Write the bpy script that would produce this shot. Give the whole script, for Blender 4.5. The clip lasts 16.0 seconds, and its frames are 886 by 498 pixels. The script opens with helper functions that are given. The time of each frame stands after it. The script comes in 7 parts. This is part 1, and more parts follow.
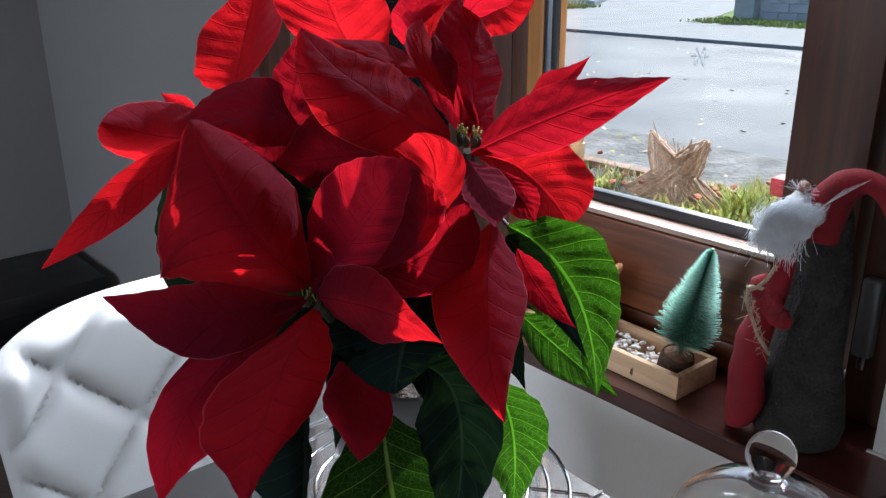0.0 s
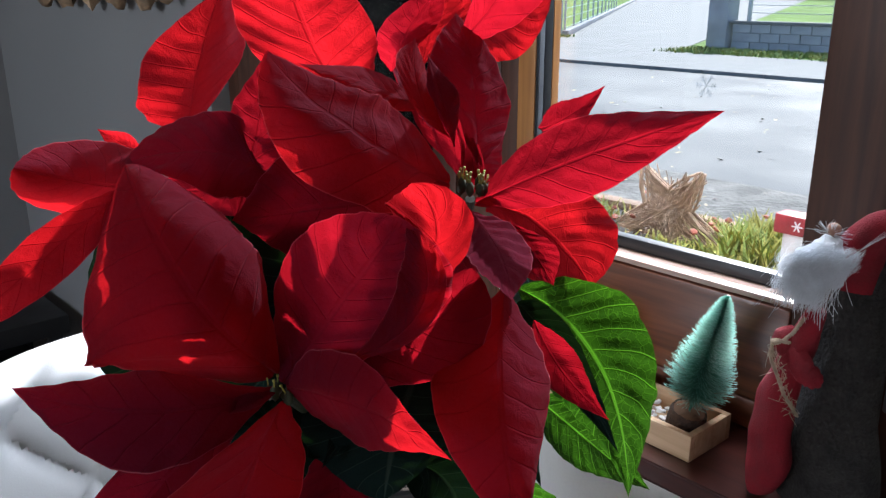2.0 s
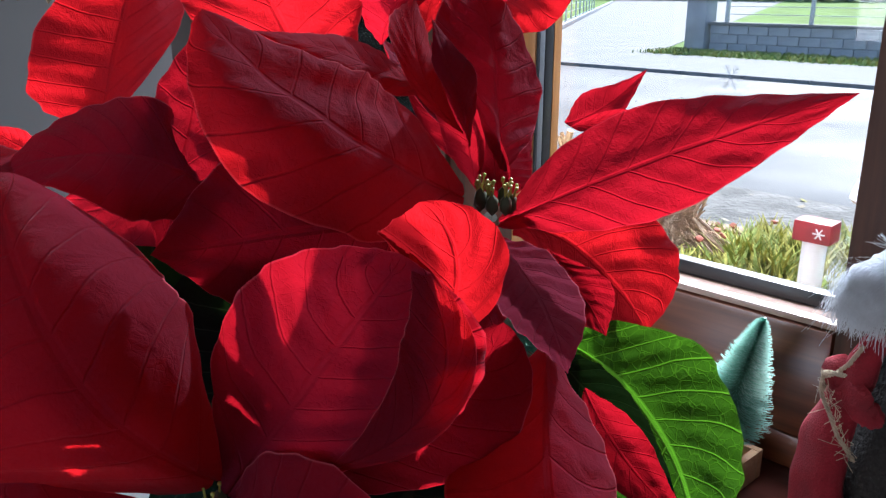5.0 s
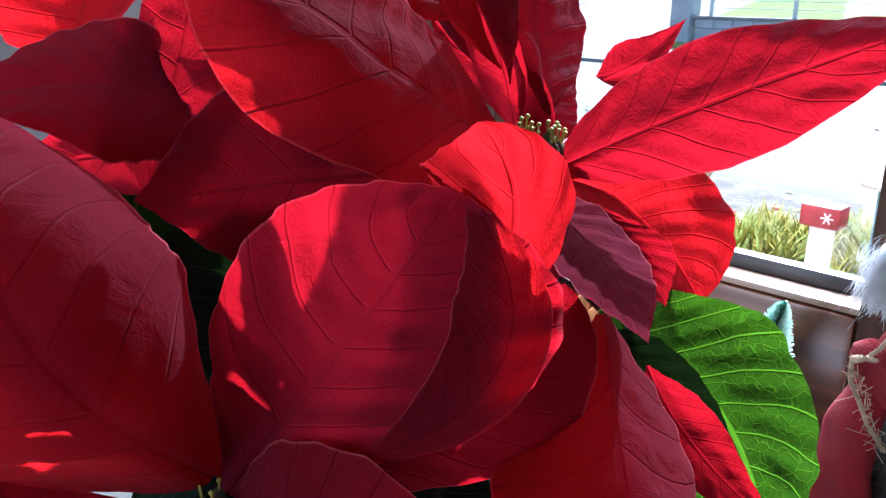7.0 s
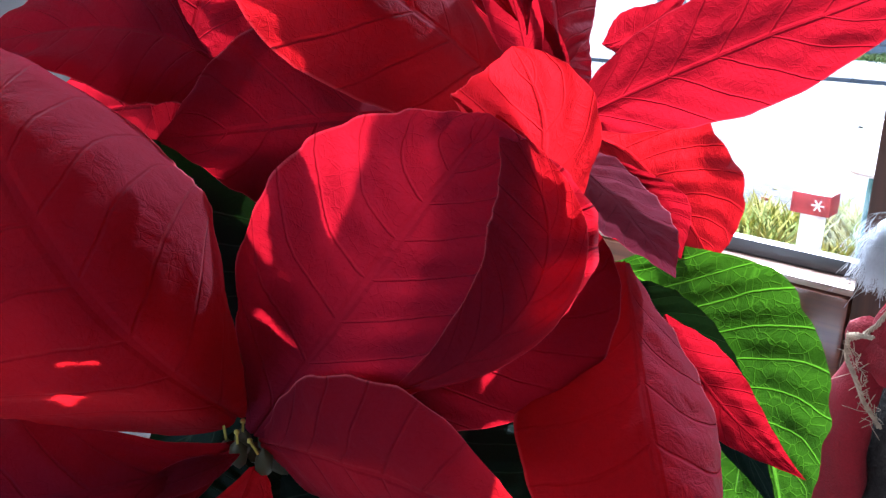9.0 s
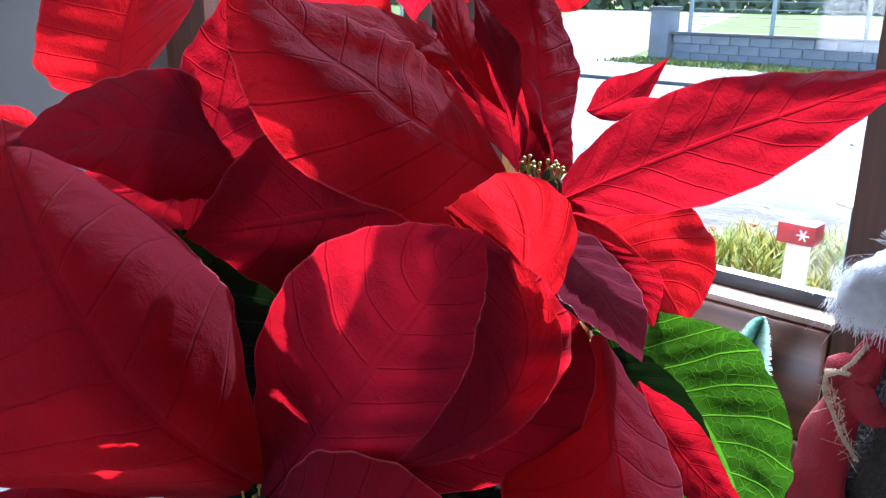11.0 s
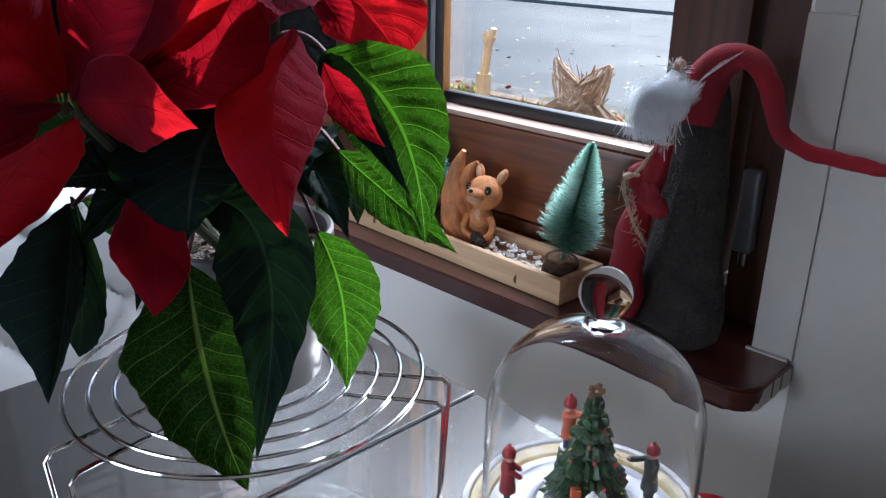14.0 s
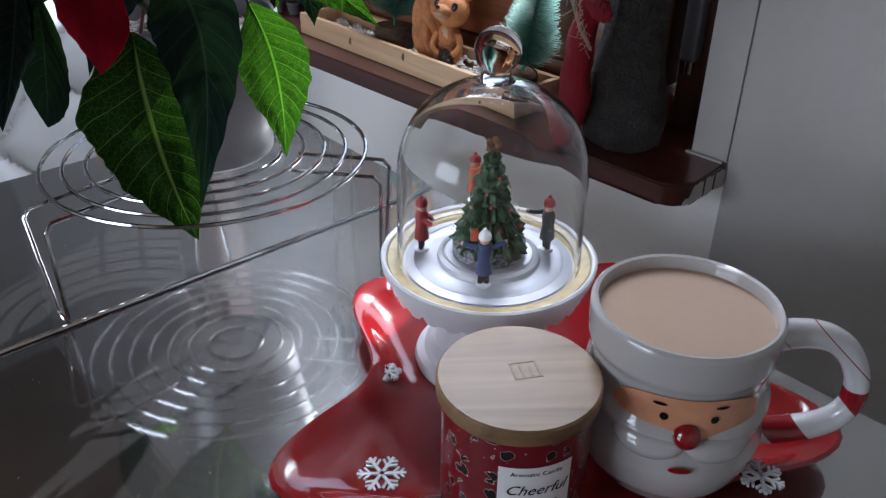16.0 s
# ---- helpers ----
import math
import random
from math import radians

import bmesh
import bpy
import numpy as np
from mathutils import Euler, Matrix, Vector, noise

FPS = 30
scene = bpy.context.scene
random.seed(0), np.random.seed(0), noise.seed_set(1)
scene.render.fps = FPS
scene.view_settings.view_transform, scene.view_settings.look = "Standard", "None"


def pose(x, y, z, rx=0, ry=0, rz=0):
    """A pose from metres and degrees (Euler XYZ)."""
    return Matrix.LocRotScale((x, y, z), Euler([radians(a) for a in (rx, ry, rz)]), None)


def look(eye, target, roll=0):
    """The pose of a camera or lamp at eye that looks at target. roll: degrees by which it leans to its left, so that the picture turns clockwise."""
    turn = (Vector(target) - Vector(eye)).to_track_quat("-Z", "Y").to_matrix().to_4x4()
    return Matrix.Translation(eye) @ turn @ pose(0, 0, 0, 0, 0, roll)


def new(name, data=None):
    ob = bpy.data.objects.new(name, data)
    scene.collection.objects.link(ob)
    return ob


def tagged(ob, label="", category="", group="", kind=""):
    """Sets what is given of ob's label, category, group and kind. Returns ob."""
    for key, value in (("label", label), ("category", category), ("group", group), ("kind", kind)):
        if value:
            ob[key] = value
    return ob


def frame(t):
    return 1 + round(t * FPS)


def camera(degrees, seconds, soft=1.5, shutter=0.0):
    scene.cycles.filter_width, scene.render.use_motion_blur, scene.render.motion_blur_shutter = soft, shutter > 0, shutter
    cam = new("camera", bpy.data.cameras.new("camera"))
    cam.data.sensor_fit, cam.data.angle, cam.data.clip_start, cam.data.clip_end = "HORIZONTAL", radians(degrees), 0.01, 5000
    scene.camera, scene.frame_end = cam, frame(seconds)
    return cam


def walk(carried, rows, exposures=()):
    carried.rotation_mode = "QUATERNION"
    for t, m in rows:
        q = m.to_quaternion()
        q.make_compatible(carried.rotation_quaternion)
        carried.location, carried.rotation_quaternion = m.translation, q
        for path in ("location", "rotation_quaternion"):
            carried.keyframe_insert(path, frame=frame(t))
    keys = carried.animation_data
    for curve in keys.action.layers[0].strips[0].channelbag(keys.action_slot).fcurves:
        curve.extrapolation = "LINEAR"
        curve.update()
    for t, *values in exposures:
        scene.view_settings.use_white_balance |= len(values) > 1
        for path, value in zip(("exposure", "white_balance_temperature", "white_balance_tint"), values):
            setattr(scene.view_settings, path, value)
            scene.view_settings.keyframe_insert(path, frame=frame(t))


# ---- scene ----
cam = camera(56.4, 16.0, soft=1.35)
METRES, EYE = 0.7, 1.275
ROWS = [
    (0.0, 0.0, 0.0, 0.0, -0.1, -19.51, 0.28),
    (0.5, -0.005, 0.0295, -0.0057, -0.57, -18.67, 0.24),
    (1.0, -0.0072, 0.0733, -0.0087, -1.11, -18.06, 0.18),
    (1.5, -0.0112, 0.1125, -0.0101, -1.5, -17.74, 0.17),
    (2.0, -0.0161, 0.1364, -0.0148, -1.76, -17.62, 0.08),
    (2.5, -0.0218, 0.1616, -0.015, -2.11, -17.46, 0.13),
    (3.0, -0.0269, 0.1892, -0.0168, -2.46, -17.21, 0.07),
    (3.5, -0.0271, 0.2192, -0.0238, -2.81, -17.19, 0.03),
    (4.0, -0.0271, 0.2475, -0.03, -2.95, -17.21, 0.07),
    (6.5, -0.0403, 0.3558, -0.0755, -3.98, -17.89, -0.26),
    (7.0, -0.048, 0.359, -0.0829, -4.3, -17.89, -0.33),
    (7.5, -0.0518, 0.358, -0.0922, -4.59, -18.01, -0.4),
    (8.0, -0.0534, 0.3547, -0.1008, -4.82, -17.99, -0.4),
    (8.5, -0.0595, 0.3545, -0.1077, -5.09, -18.01, -0.41),
    (11.0, -0.0647, 0.3268, -0.0649, -5.54, -16.99, -0.69),
    (11.5, -0.0257, 0.2997, -0.0653, -5.71, -16.61, -0.51),
    (12.0, 0.006, 0.2385, -0.069, -5.74, -16.43, -0.46),
    (12.5, 0.0393, 0.1616, -0.0861, -5.52, -17.06, -0.34),
    (13.0, 0.0663, 0.1014, -0.1048, -5.34, -18.81, -0.29),
    (13.5, 0.0899, 0.055, -0.1236, -4.9, -20.04, -0.42),
    (14.0, 0.1052, 0.0322, -0.1406, -4.3, -21.29, -0.95),
    (14.5, 0.1252, 0.0092, -0.1543, -3.66, -24.89, -1.31),
    (15.0, 0.1506, -0.023, -0.168, -3.3, -28.44, -1.08),
    (15.5, 0.1733, -0.0581, -0.1767, -3.07, -30.29, -0.86),
    (16.0, 0.1937, -0.0938, -0.1879, -2.93, -30.61, -0.69),
]
walk(cam, [(t, pose(0, 0, EYE) @ pose(METRES * x, METRES * y, METRES * z, 90 + pitch, roll, yaw)) for t, x, y, z, yaw, pitch, roll in ROWS],
     [(0.0, 1.02, 5900, 11), (4.0, 1.1, 5850, 12), (6.5, 1.66, 5600, 15), (8.5, 1.92, 5500, 16), (11.0, 1.8, 5450, 16), (12.2, 1.22, 5500, 13), (14.0, 0.95, 5650, 12), (16.0, 0.86, 5750, 12)])

# ---- light ----
SUN_AZ, SUN_EL = radians(30), radians(40)      # azimuth from +y towards +x
sun_dir = Vector((math.sin(SUN_AZ) * math.cos(SUN_EL), math.cos(SUN_AZ) * math.cos(SUN_EL), math.sin(SUN_EL)))
world = bpy.data.worlds.new("sky")
scene.world = world
world.use_nodes = True
wn = world.node_tree
wn.nodes.clear()
sky = wn.nodes.new("ShaderNodeTexSky")
sky.sky_type, sky.sun_disc = "NISHITA", False
sky.sun_elevation, sky.sun_rotation = SUN_EL, SUN_AZ
sky.air_density, sky.dust_density, sky.ozone_density = 1.0, 1.2, 2.0
bg = wn.nodes.new("ShaderNodeBackground")
bg.inputs["Strength"].default_value = 0.15
out = wn.nodes.new("ShaderNodeOutputWorld")
wn.links.new(sky.outputs[0], bg.inputs["Color"])
wn.links.new(bg.outputs[0], out.inputs["Surface"])
sun = new("sun", bpy.data.lights.new("sun", "SUN"))
sun.data.energy, sun.data.angle, sun.data.color = 5.0, radians(0.6), (1.0, 0.97, 0.92)
sun.matrix_world = look(sun_dir * 10, (0, 0, 0))

# ---- materials ----
def nodes_of(name):
    m = bpy.data.materials.new(name)
    m.use_nodes = True
    return m, m.node_tree, m.node_tree.nodes["Principled BSDF"]


def put(tree, kind, **values):
    n = tree.nodes.new(kind)
    for k, v in values.items():
        n.inputs[k.replace("_", " ")].default_value = v
    return n


def coords(tree, scale=(1, 1, 1)):
    tc = tree.nodes.new("ShaderNodeTexCoord")
    mp = tree.nodes.new("ShaderNodeMapping")
    mp.inputs["Scale"].default_value = scale
    tree.links.new(tc.outputs["Object"], mp.inputs["Vector"])
    return mp.outputs["Vector"]


def ramp(tree, src, stops):
    r = tree.nodes.new("ShaderNodeValToRGB")
    while len(r.color_ramp.elements) < len(stops):
        r.color_ramp.elements.new(0.5)
    for e, (p, c) in zip(r.color_ramp.elements, stops):
        e.position, e.color = p, (*c, 1) if len(c) == 3 else c
    tree.links.new(src, r.inputs["Fac"])
    return r.outputs["Color"]


def mixed(tree, fac, a, b, mode="MIX"):
    m = tree.nodes.new("ShaderNodeMix")
    m.data_type, m.blend_type = "RGBA", mode
    for sock, v in ((m.inputs[0], fac), (m.inputs[6], a), (m.inputs[7], b)):
        if hasattr(v, "is_linked"):
            tree.links.new(v, sock)
        else:
            sock.default_value = v if isinstance(v, (int, float)) else (*v, 1)
    return m.outputs[2]


def bump(tree, bsdf, height, strength=0.3, distance=0.002):
    b = tree.nodes.new("ShaderNodeBump")
    b.inputs["Strength"].default_value, b.inputs["Distance"].default_value = strength, distance
    tree.links.new(height, b.inputs["Height"])
    tree.links.new(b.outputs["Normal"], bsdf.inputs["Normal"])
    return b


def math_node(tree, op, a, b=None):
    n = tree.nodes.new("ShaderNodeMath")
    n.operation = op
    for i, v in enumerate((a, b)):
        if v is None:
            continue
        if hasattr(v, "is_linked"):
            tree.links.new(v, n.inputs[i])
        else:
            n.inputs[i].default_value = v
    return n.outputs[0]


def surface(name, colour, rough=0.5, metal=0.0, vary=0.25, size=12.0, grain=150.0, relief=0.15, stretch=(1, 1, 1), coat=0.0, dist=0.002, spec=0.5):
    """A plain surface with stains at one scale, grain at another, and fine relief."""
    m, t, b = nodes_of(name)
    v = coords(t, stretch)
    n1, n2 = put(t, "ShaderNodeTexNoise", Scale=size, Detail=4.0), put(t, "ShaderNodeTexNoise", Scale=grain, Detail=3.0)
    for n in (n1, n2):
        t.links.new(v, n.inputs["Vector"])
    dark, light = [max(0, c * (1 - vary)) for c in colour], [min(1, c * (1 + vary * 0.6)) for c in colour]
    c1 = ramp(t, n1.outputs["Fac"], [(0.3, dark), (0.7, light)])
    c2 = ramp(t, n2.outputs["Fac"], [(0.25, (1 - vary * 0.6,) * 3), (0.65, (1, 1, 1))])
    t.links.new(mixed(t, 1.0, c1, c2, "MULTIPLY"), b.inputs["Base Color"])
    r = ramp(t, n1.outputs["Fac"], [(0.3, (rough * 0.85,) * 3), (0.7, (min(1, rough * 1.15),) * 3)])
    t.links.new(r, b.inputs["Roughness"])
    b.inputs["Metallic"].default_value = metal
    b.inputs["Coat Weight"].default_value = coat
    b.inputs["Specular IOR Level"].default_value = spec
    if relief:
        bump(t, b, n2.outputs["Fac"], relief, dist)
    return m


def timber(name, dark, light, rough=0.45, along="x", scale=1.0, relief=0.2, coat=0.0):
    m, t, b = nodes_of(name)
    s = {"x": (3, 60, 60), "y": (60, 3, 60), "z": (60, 60, 3)}[along]
    v = coords(t, [k * scale for k in s])
    n = put(t, "ShaderNodeTexNoise", Scale=1.0, Detail=5.0, Roughness=0.6, Distortion=0.6)
    t.links.new(v, n.inputs["Vector"])
    v2 = coords(t, [k * 0.12 * scale for k in s])
    n2 = put(t, "ShaderNodeTexNoise", Scale=1.0, Detail=3.0)
    t.links.new(v2, n2.inputs["Vector"])
    c = ramp(t, n.outputs["Fac"], [(0.3, dark), (0.65, light)])
    c2 = ramp(t, n2.outputs["Fac"], [(0.3, (0.7, 0.68, 0.66)), (0.7, (1, 1, 1))])
    t.links.new(mixed(t, 1.0, c, c2, "MULTIPLY"), b.inputs["Base Color"])
    b.inputs["Roughness"].default_value, b.inputs["Coat Weight"].default_value = rough, coat
    b.inputs["Coat Roughness"].default_value = 0.2
    bump(t, b, n.outputs["Fac"], relief, 0.001)
    return m


def glass(name, rough=0.0, tint=(1, 1, 1), ior=1.45):
    m, t, b = nodes_of(name)
    b.inputs["Base Color"].default_value = (*tint, 1)
    b.inputs["Transmission Weight"].default_value, b.inputs["Roughness"].default_value, b.inputs["IOR"].default_value = 1.0, rough, ior
    return m


def thin_pane(name):
    """A flat pane: clear, with a weak reflection and a breath of dust."""
    m, t, b = nodes_of(name)
    t.nodes.remove(b)
    tr, gl = put(t, "ShaderNodeBsdfTransparent"), put(t, "ShaderNodeBsdfGlossy", Roughness=0.03)
    tr.inputs["Color"].default_value = (0.95, 0.97, 0.96, 1)
    mix, fr = t.nodes.new("ShaderNodeMixShader"), put(t, "ShaderNodeFresnel", IOR=1.35)
    t.links.new(fr.outputs[0], mix.inputs[0])
    t.links.new(tr.outputs[0], mix.inputs[1])
    t.links.new(gl.outputs[0], mix.inputs[2])
    t.links.new(mix.outputs[0], t.nodes["Material Output"].inputs["Surface"])
    return m


def foliage(name, body, rib, through_light, rough=0.45, veins=8.0, gloss=0.35, rib_mix=0.6, translucent=0.45, vein_width=0.07, vein_glow=0.4, relief=0.5, margin=None, net_mix=0.1, net_size=330.0, sheen=0.0):
    """A leaf: midrib and side veins laid out along its length and width, fine net, light coming through the blade."""
    m, t, b = nodes_of(name)
    uv = t.nodes.new("ShaderNodeUVMap")
    sep = t.nodes.new("ShaderNodeSeparateXYZ")
    t.links.new(uv.outputs["UV"], sep.inputs[0])
    u, w = sep.outputs["X"], math_node(t, "ABSOLUTE", math_node(t, "SUBTRACT", sep.outputs["Y"], 0.5))
    v = coords(t)
    net, stain = put(t, "ShaderNodeTexVoronoi", Scale=net_size), put(t, "ShaderNodeTexNoise", Scale=28.0, Detail=4.0)
    net.feature = "DISTANCE_TO_EDGE"
    for n in (net, stain):
        t.links.new(v, n.inputs["Vector"])
    # side veins: sweep towards the tip as they leave the midrib
    wob = math_node(t, "MULTIPLY", math_node(t, "SUBTRACT", stain.outputs["Fac"], 0.5), 0.5)
    ph = math_node(t, "ADD", math_node(t, "SUBTRACT", math_node(t, "MULTIPLY", u, veins), math_node(t, "MULTIPLY", w, 3.0)), wob)
    saw = math_node(t, "ABSOLUTE", math_node(t, "SUBTRACT", math_node(t, "FRACT", ph), 0.5))
    side = math_node(t, "LESS_THAN", saw, vein_width)
    soft = t.nodes.new("ShaderNodeMapRange")
    soft.inputs["From Min"].default_value, soft.inputs["From Max"].default_value = vein_width * 1.3, vein_width * 0.3
    t.links.new(saw, soft.inputs["Value"])
    mid = t.nodes.new("ShaderNodeMapRange")
    mid.inputs["From Min"].default_value, mid.inputs["From Max"].default_value = 0.026, 0.010
    t.links.new(w, mid.inputs["Value"])
    fine = t.nodes.new("ShaderNodeMapRange")
    fine.inputs["From Min"].default_value, fine.inputs["From Max"].default_value = 0.06, 0.0
    fine.inputs["To Max"].default_value = net_mix
    t.links.new(net.outputs["Distance"], fine.inputs["Value"])
    vein = math_node(t, "MAXIMUM", math_node(t, "MAXIMUM", soft.outputs[0], mid.outputs[0]), fine.outputs[0])
    info = t.nodes.new("ShaderNodeObjectInfo")
    tone = math_node(t, "ADD", math_node(t, "MULTIPLY", info.outputs["Random"], 0.4), math_node(t, "MULTIPLY", stain.outputs["Fac"], 0.6))
    base = ramp(t, tone, [(0.2, [c * 0.75 for c in body]), (0.75, [min(1, c * 1.15) for c in body])])
    col = mixed(t, math_node(t, "MULTIPLY", vein, rib_mix), base, rib)
    # paler margin, with the light its rim catches put into the colour
    if margin:
        edge = t.nodes.new("ShaderNodeMapRange")
        edge.inputs["From Min"].default_value, edge.inputs["From Max"].default_value = 0.487, 0.498
        t.links.new(w, edge.inputs["Value"])
        col = mixed(t, math_node(t, "MULTIPLY", edge.outputs[0], 0.55), col, margin)
    t.links.new(col, b.inputs["Base Color"])
    b.inputs["Roughness"].default_value = rough
    b.inputs["Specular IOR Level"].default_value = gloss
    b.inputs["IOR"].default_value = 1.45 if gloss > 0.11 else 1.18
    b.inputs["Sheen Weight"].default_value, b.inputs["Sheen Roughness"].default_value = sheen, 0.5
    b.inputs["Sheen Tint"].default_value = (1.0, 0.65, 0.72, 1)
    crumple = put(t, "ShaderNodeTexNoise", Scale=95.0, Detail=6.0, Roughness=0.6, Distortion=0.5)
    t.links.new(v, crumple.inputs["Vector"])
    bp = bump(t, b, math_node(t, "ADD", math_node(t, "MULTIPLY", vein, -0.55), math_node(t, "MULTIPLY", crumple.outputs["Fac"], 1.6)), relief, 0.0014)
    tl = t.nodes.new("ShaderNodeBsdfTranslucent")
    t.links.new(mixed(t, math_node(t, "MULTIPLY", vein, 0.75), through_light, [min(1, c * vein_glow) for c in through_light]), tl.inputs["Color"])
    t.links.new(bp.outputs["Normal"], tl.inputs["Normal"])
    mix = t.nodes.new("ShaderNodeMixShader")
    mix.inputs[0].default_value = translucent
    t.links.new(b.outputs[0], mix.inputs[1])
    t.links.new(tl.outputs[0], mix.inputs[2])
    t.links.new(mix.outputs[0], t.nodes["Material Output"].inputs["Surface"])
    return m


def steel_sheet(name):
    """Worn stainless sheet, ground in one direction, with scratches and dust."""
    m, t, b = nodes_of(name)
    v, v2 = coords(t, (4, 260, 1)), coords(t)
    brush, spots, dust = (put(t, "ShaderNodeTexNoise", Scale=s, Detail=d) for s, d in ((1.0, 4.0), (3.5, 5.0), (420.0, 2.0)))
    t.links.new(v, brush.inputs["Vector"])
    t.links.new(v2, spots.inputs["Vector"])
    t.links.new(v2, dust.inputs["Vector"])
    c = ramp(t, spots.outputs["Fac"], [(0.3, (0.50, 0.495, 0.49)), (0.7, (0.64, 0.635, 0.63))])
    d = ramp(t, dust.outputs["Fac"], [(0.70, (0, 0, 0)), (0.78, (1, 1, 1))])
    t.links.new(mixed(t, d, c, (0.62, 0.62, 0.60)), b.inputs["Base Color"])
    b.inputs["Metallic"].default_value = 1.0
    r = ramp(t, spots.outputs["Fac"], [(0.3, (0.035,) * 3), (0.7, (0.075,) * 3)])
    t.links.new(mixed(t, d, r, (0.6, 0.6, 0.6)), b.inputs["Roughness"])
    b.inputs["Anisotropic"].default_value = 0.2
    bp = bump(t, b, brush.outputs["Fac"], 0.04, 0.0005)
    wide = put(t, "ShaderNodeBsdfGlossy", Roughness=0.27)
    t.links.new(c, wide.inputs["Color"])
    t.links.new(bp.outputs["Normal"], wide.inputs["Normal"])
    mix = t.nodes.new("ShaderNodeMixShader")
    mix.inputs[0].default_value = 0.16
    t.links.new(b.outputs[0], mix.inputs[1])
    t.links.new(wide.outputs[0], mix.inputs[2])
    # slight diffuse share added so the sunlit sheet throws light on the wall
    bounce, with_bounce = put(t, "ShaderNodeBsdfDiffuse"), t.nodes.new("ShaderNodeMixShader")
    bounce.inputs["Color"].default_value, with_bounce.inputs[0].default_value = (0.6, 0.59, 0.57, 1), 0.018
    t.links.new(mix.outputs[0], with_bounce.inputs[1])
    t.links.new(bounce.outputs[0], with_bounce.inputs[2])
    t.links.new(with_bounce.outputs[0], t.nodes["Material Output"].inputs["Surface"])
    return m


# lightened to carry the light the sunlit table throws on the window wall
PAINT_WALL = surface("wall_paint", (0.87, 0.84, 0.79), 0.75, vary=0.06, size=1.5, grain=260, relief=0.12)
# grey darkened to hold the shade on the walls left of the window
PAINT_GREY_SHADE = surface("shaded_grey_wall_paint", (0.235, 0.232, 0.23), 0.8, vary=0.08, size=1.2, grain=240, relief=0.12)
# white paint darkened for the weaker light on the boards beside the window
PAINT_TRIM_DIM = surface("dimmed_white_trim_paint", (0.46, 0.445, 0.42), 0.5, vary=0.07, size=4, grain=90, relief=0.08)
CEILING_WOOD = timber("brown_ceiling_boards", (0.10, 0.06, 0.035), (0.22, 0.14, 0.085), 0.5, "x")
FLOOR_WOOD = timber("dark_floor_boards", (0.03, 0.022, 0.018), (0.09, 0.065, 0.05), 0.4, "x")
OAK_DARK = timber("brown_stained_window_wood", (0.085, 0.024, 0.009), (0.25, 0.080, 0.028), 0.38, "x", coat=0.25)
# uprights: a darker tone than the rails, with the grain upright
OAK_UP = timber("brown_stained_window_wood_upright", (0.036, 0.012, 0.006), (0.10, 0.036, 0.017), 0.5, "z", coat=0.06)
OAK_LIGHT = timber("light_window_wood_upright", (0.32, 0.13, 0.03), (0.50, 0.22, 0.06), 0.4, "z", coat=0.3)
SILL_WOOD = timber("red_brown_sill_lacquer", (0.040, 0.009, 0.007), (0.085, 0.021, 0.015), 0.28, "x", coat=0.4)
# pale tone stands for the sun on the rail's upper edge
LIP_WOOD = timber("sunlit_lip_wood", (0.46, 0.30, 0.22), (0.68, 0.50, 0.42), 0.45, "x", coat=0.3)
PINE = timber("pale_pine", (0.55, 0.33, 0.17), (0.76, 0.53, 0.32), 0.55, "x", 1.2)
BARK = surface("rough_dark_bark", (0.075, 0.042, 0.026), 0.9, vary=0.6, size=60, grain=240, relief=0.9, dist=0.003)
BARK_WOOD = timber("log_slice_wood", (0.10, 0.045, 0.02), (0.30, 0.16, 0.08), 0.75, "z", 0.7, 0.6)
BAMBOO = timber("bamboo_lid", (0.16, 0.086, 0.034), (0.36, 0.225, 0.11), 0.5, "x", 1.1)
SILVER = surface("silvery_paint", (0.50, 0.50, 0.53), 0.32, 0.45, vary=0.12, size=30)
RUBBER = surface("black_gasket", (0.012, 0.012, 0.014), 0.35, vary=0.2)
ALU = surface("grey_aluminium", (0.17, 0.18, 0.20), 0.4, 0.4, 0.15)
PANE = thin_pane("window_glass")
CLEAR = glass("clear_blown_glass", ior=1.32)
KNOB_GLASS = glass("clear_glass_ball", ior=1.13)
STEEL = steel_sheet("brushed_steel_sheet")
CHROME = surface("chromed_wire", (0.55, 0.55, 0.56), 0.09, 1.0, 0.1, relief=0)
LEATHER = surface("white_quilted_leather", (0.52, 0.52, 0.515), 0.45, vary=0.05, size=6, grain=500, relief=0.12, dist=0.001)
DARK = surface("black_lacquer", (0.012, 0.012, 0.013), 0.4, vary=0.3)
WICKER = surface("brown_wicker", (0.32, 0.21, 0.12), 0.7, vary=0.5, size=40, grain=120, relief=0.5)
POT_GREY = surface("grey_glazed_pot", (0.13, 0.125, 0.13), 0.35, vary=0.12, size=10, grain=120, relief=0.05)
SOIL = surface("peat_soil", (0.035, 0.022, 0.014), 0.95, vary=0.7, size=60, grain=260, relief=1.0, dist=0.006)
STEM_GREEN = surface("green_stem", (0.04, 0.05, 0.022), 0.55, vary=0.4, size=40)
STEM_RED = surface("reddish_stalk", (0.08, 0.018, 0.018), 0.5, vary=0.4, size=40)
CYATH = surface("yellow_green_flower_buds", (0.32, 0.30, 0.05), 0.5, vary=0.4, size=60)
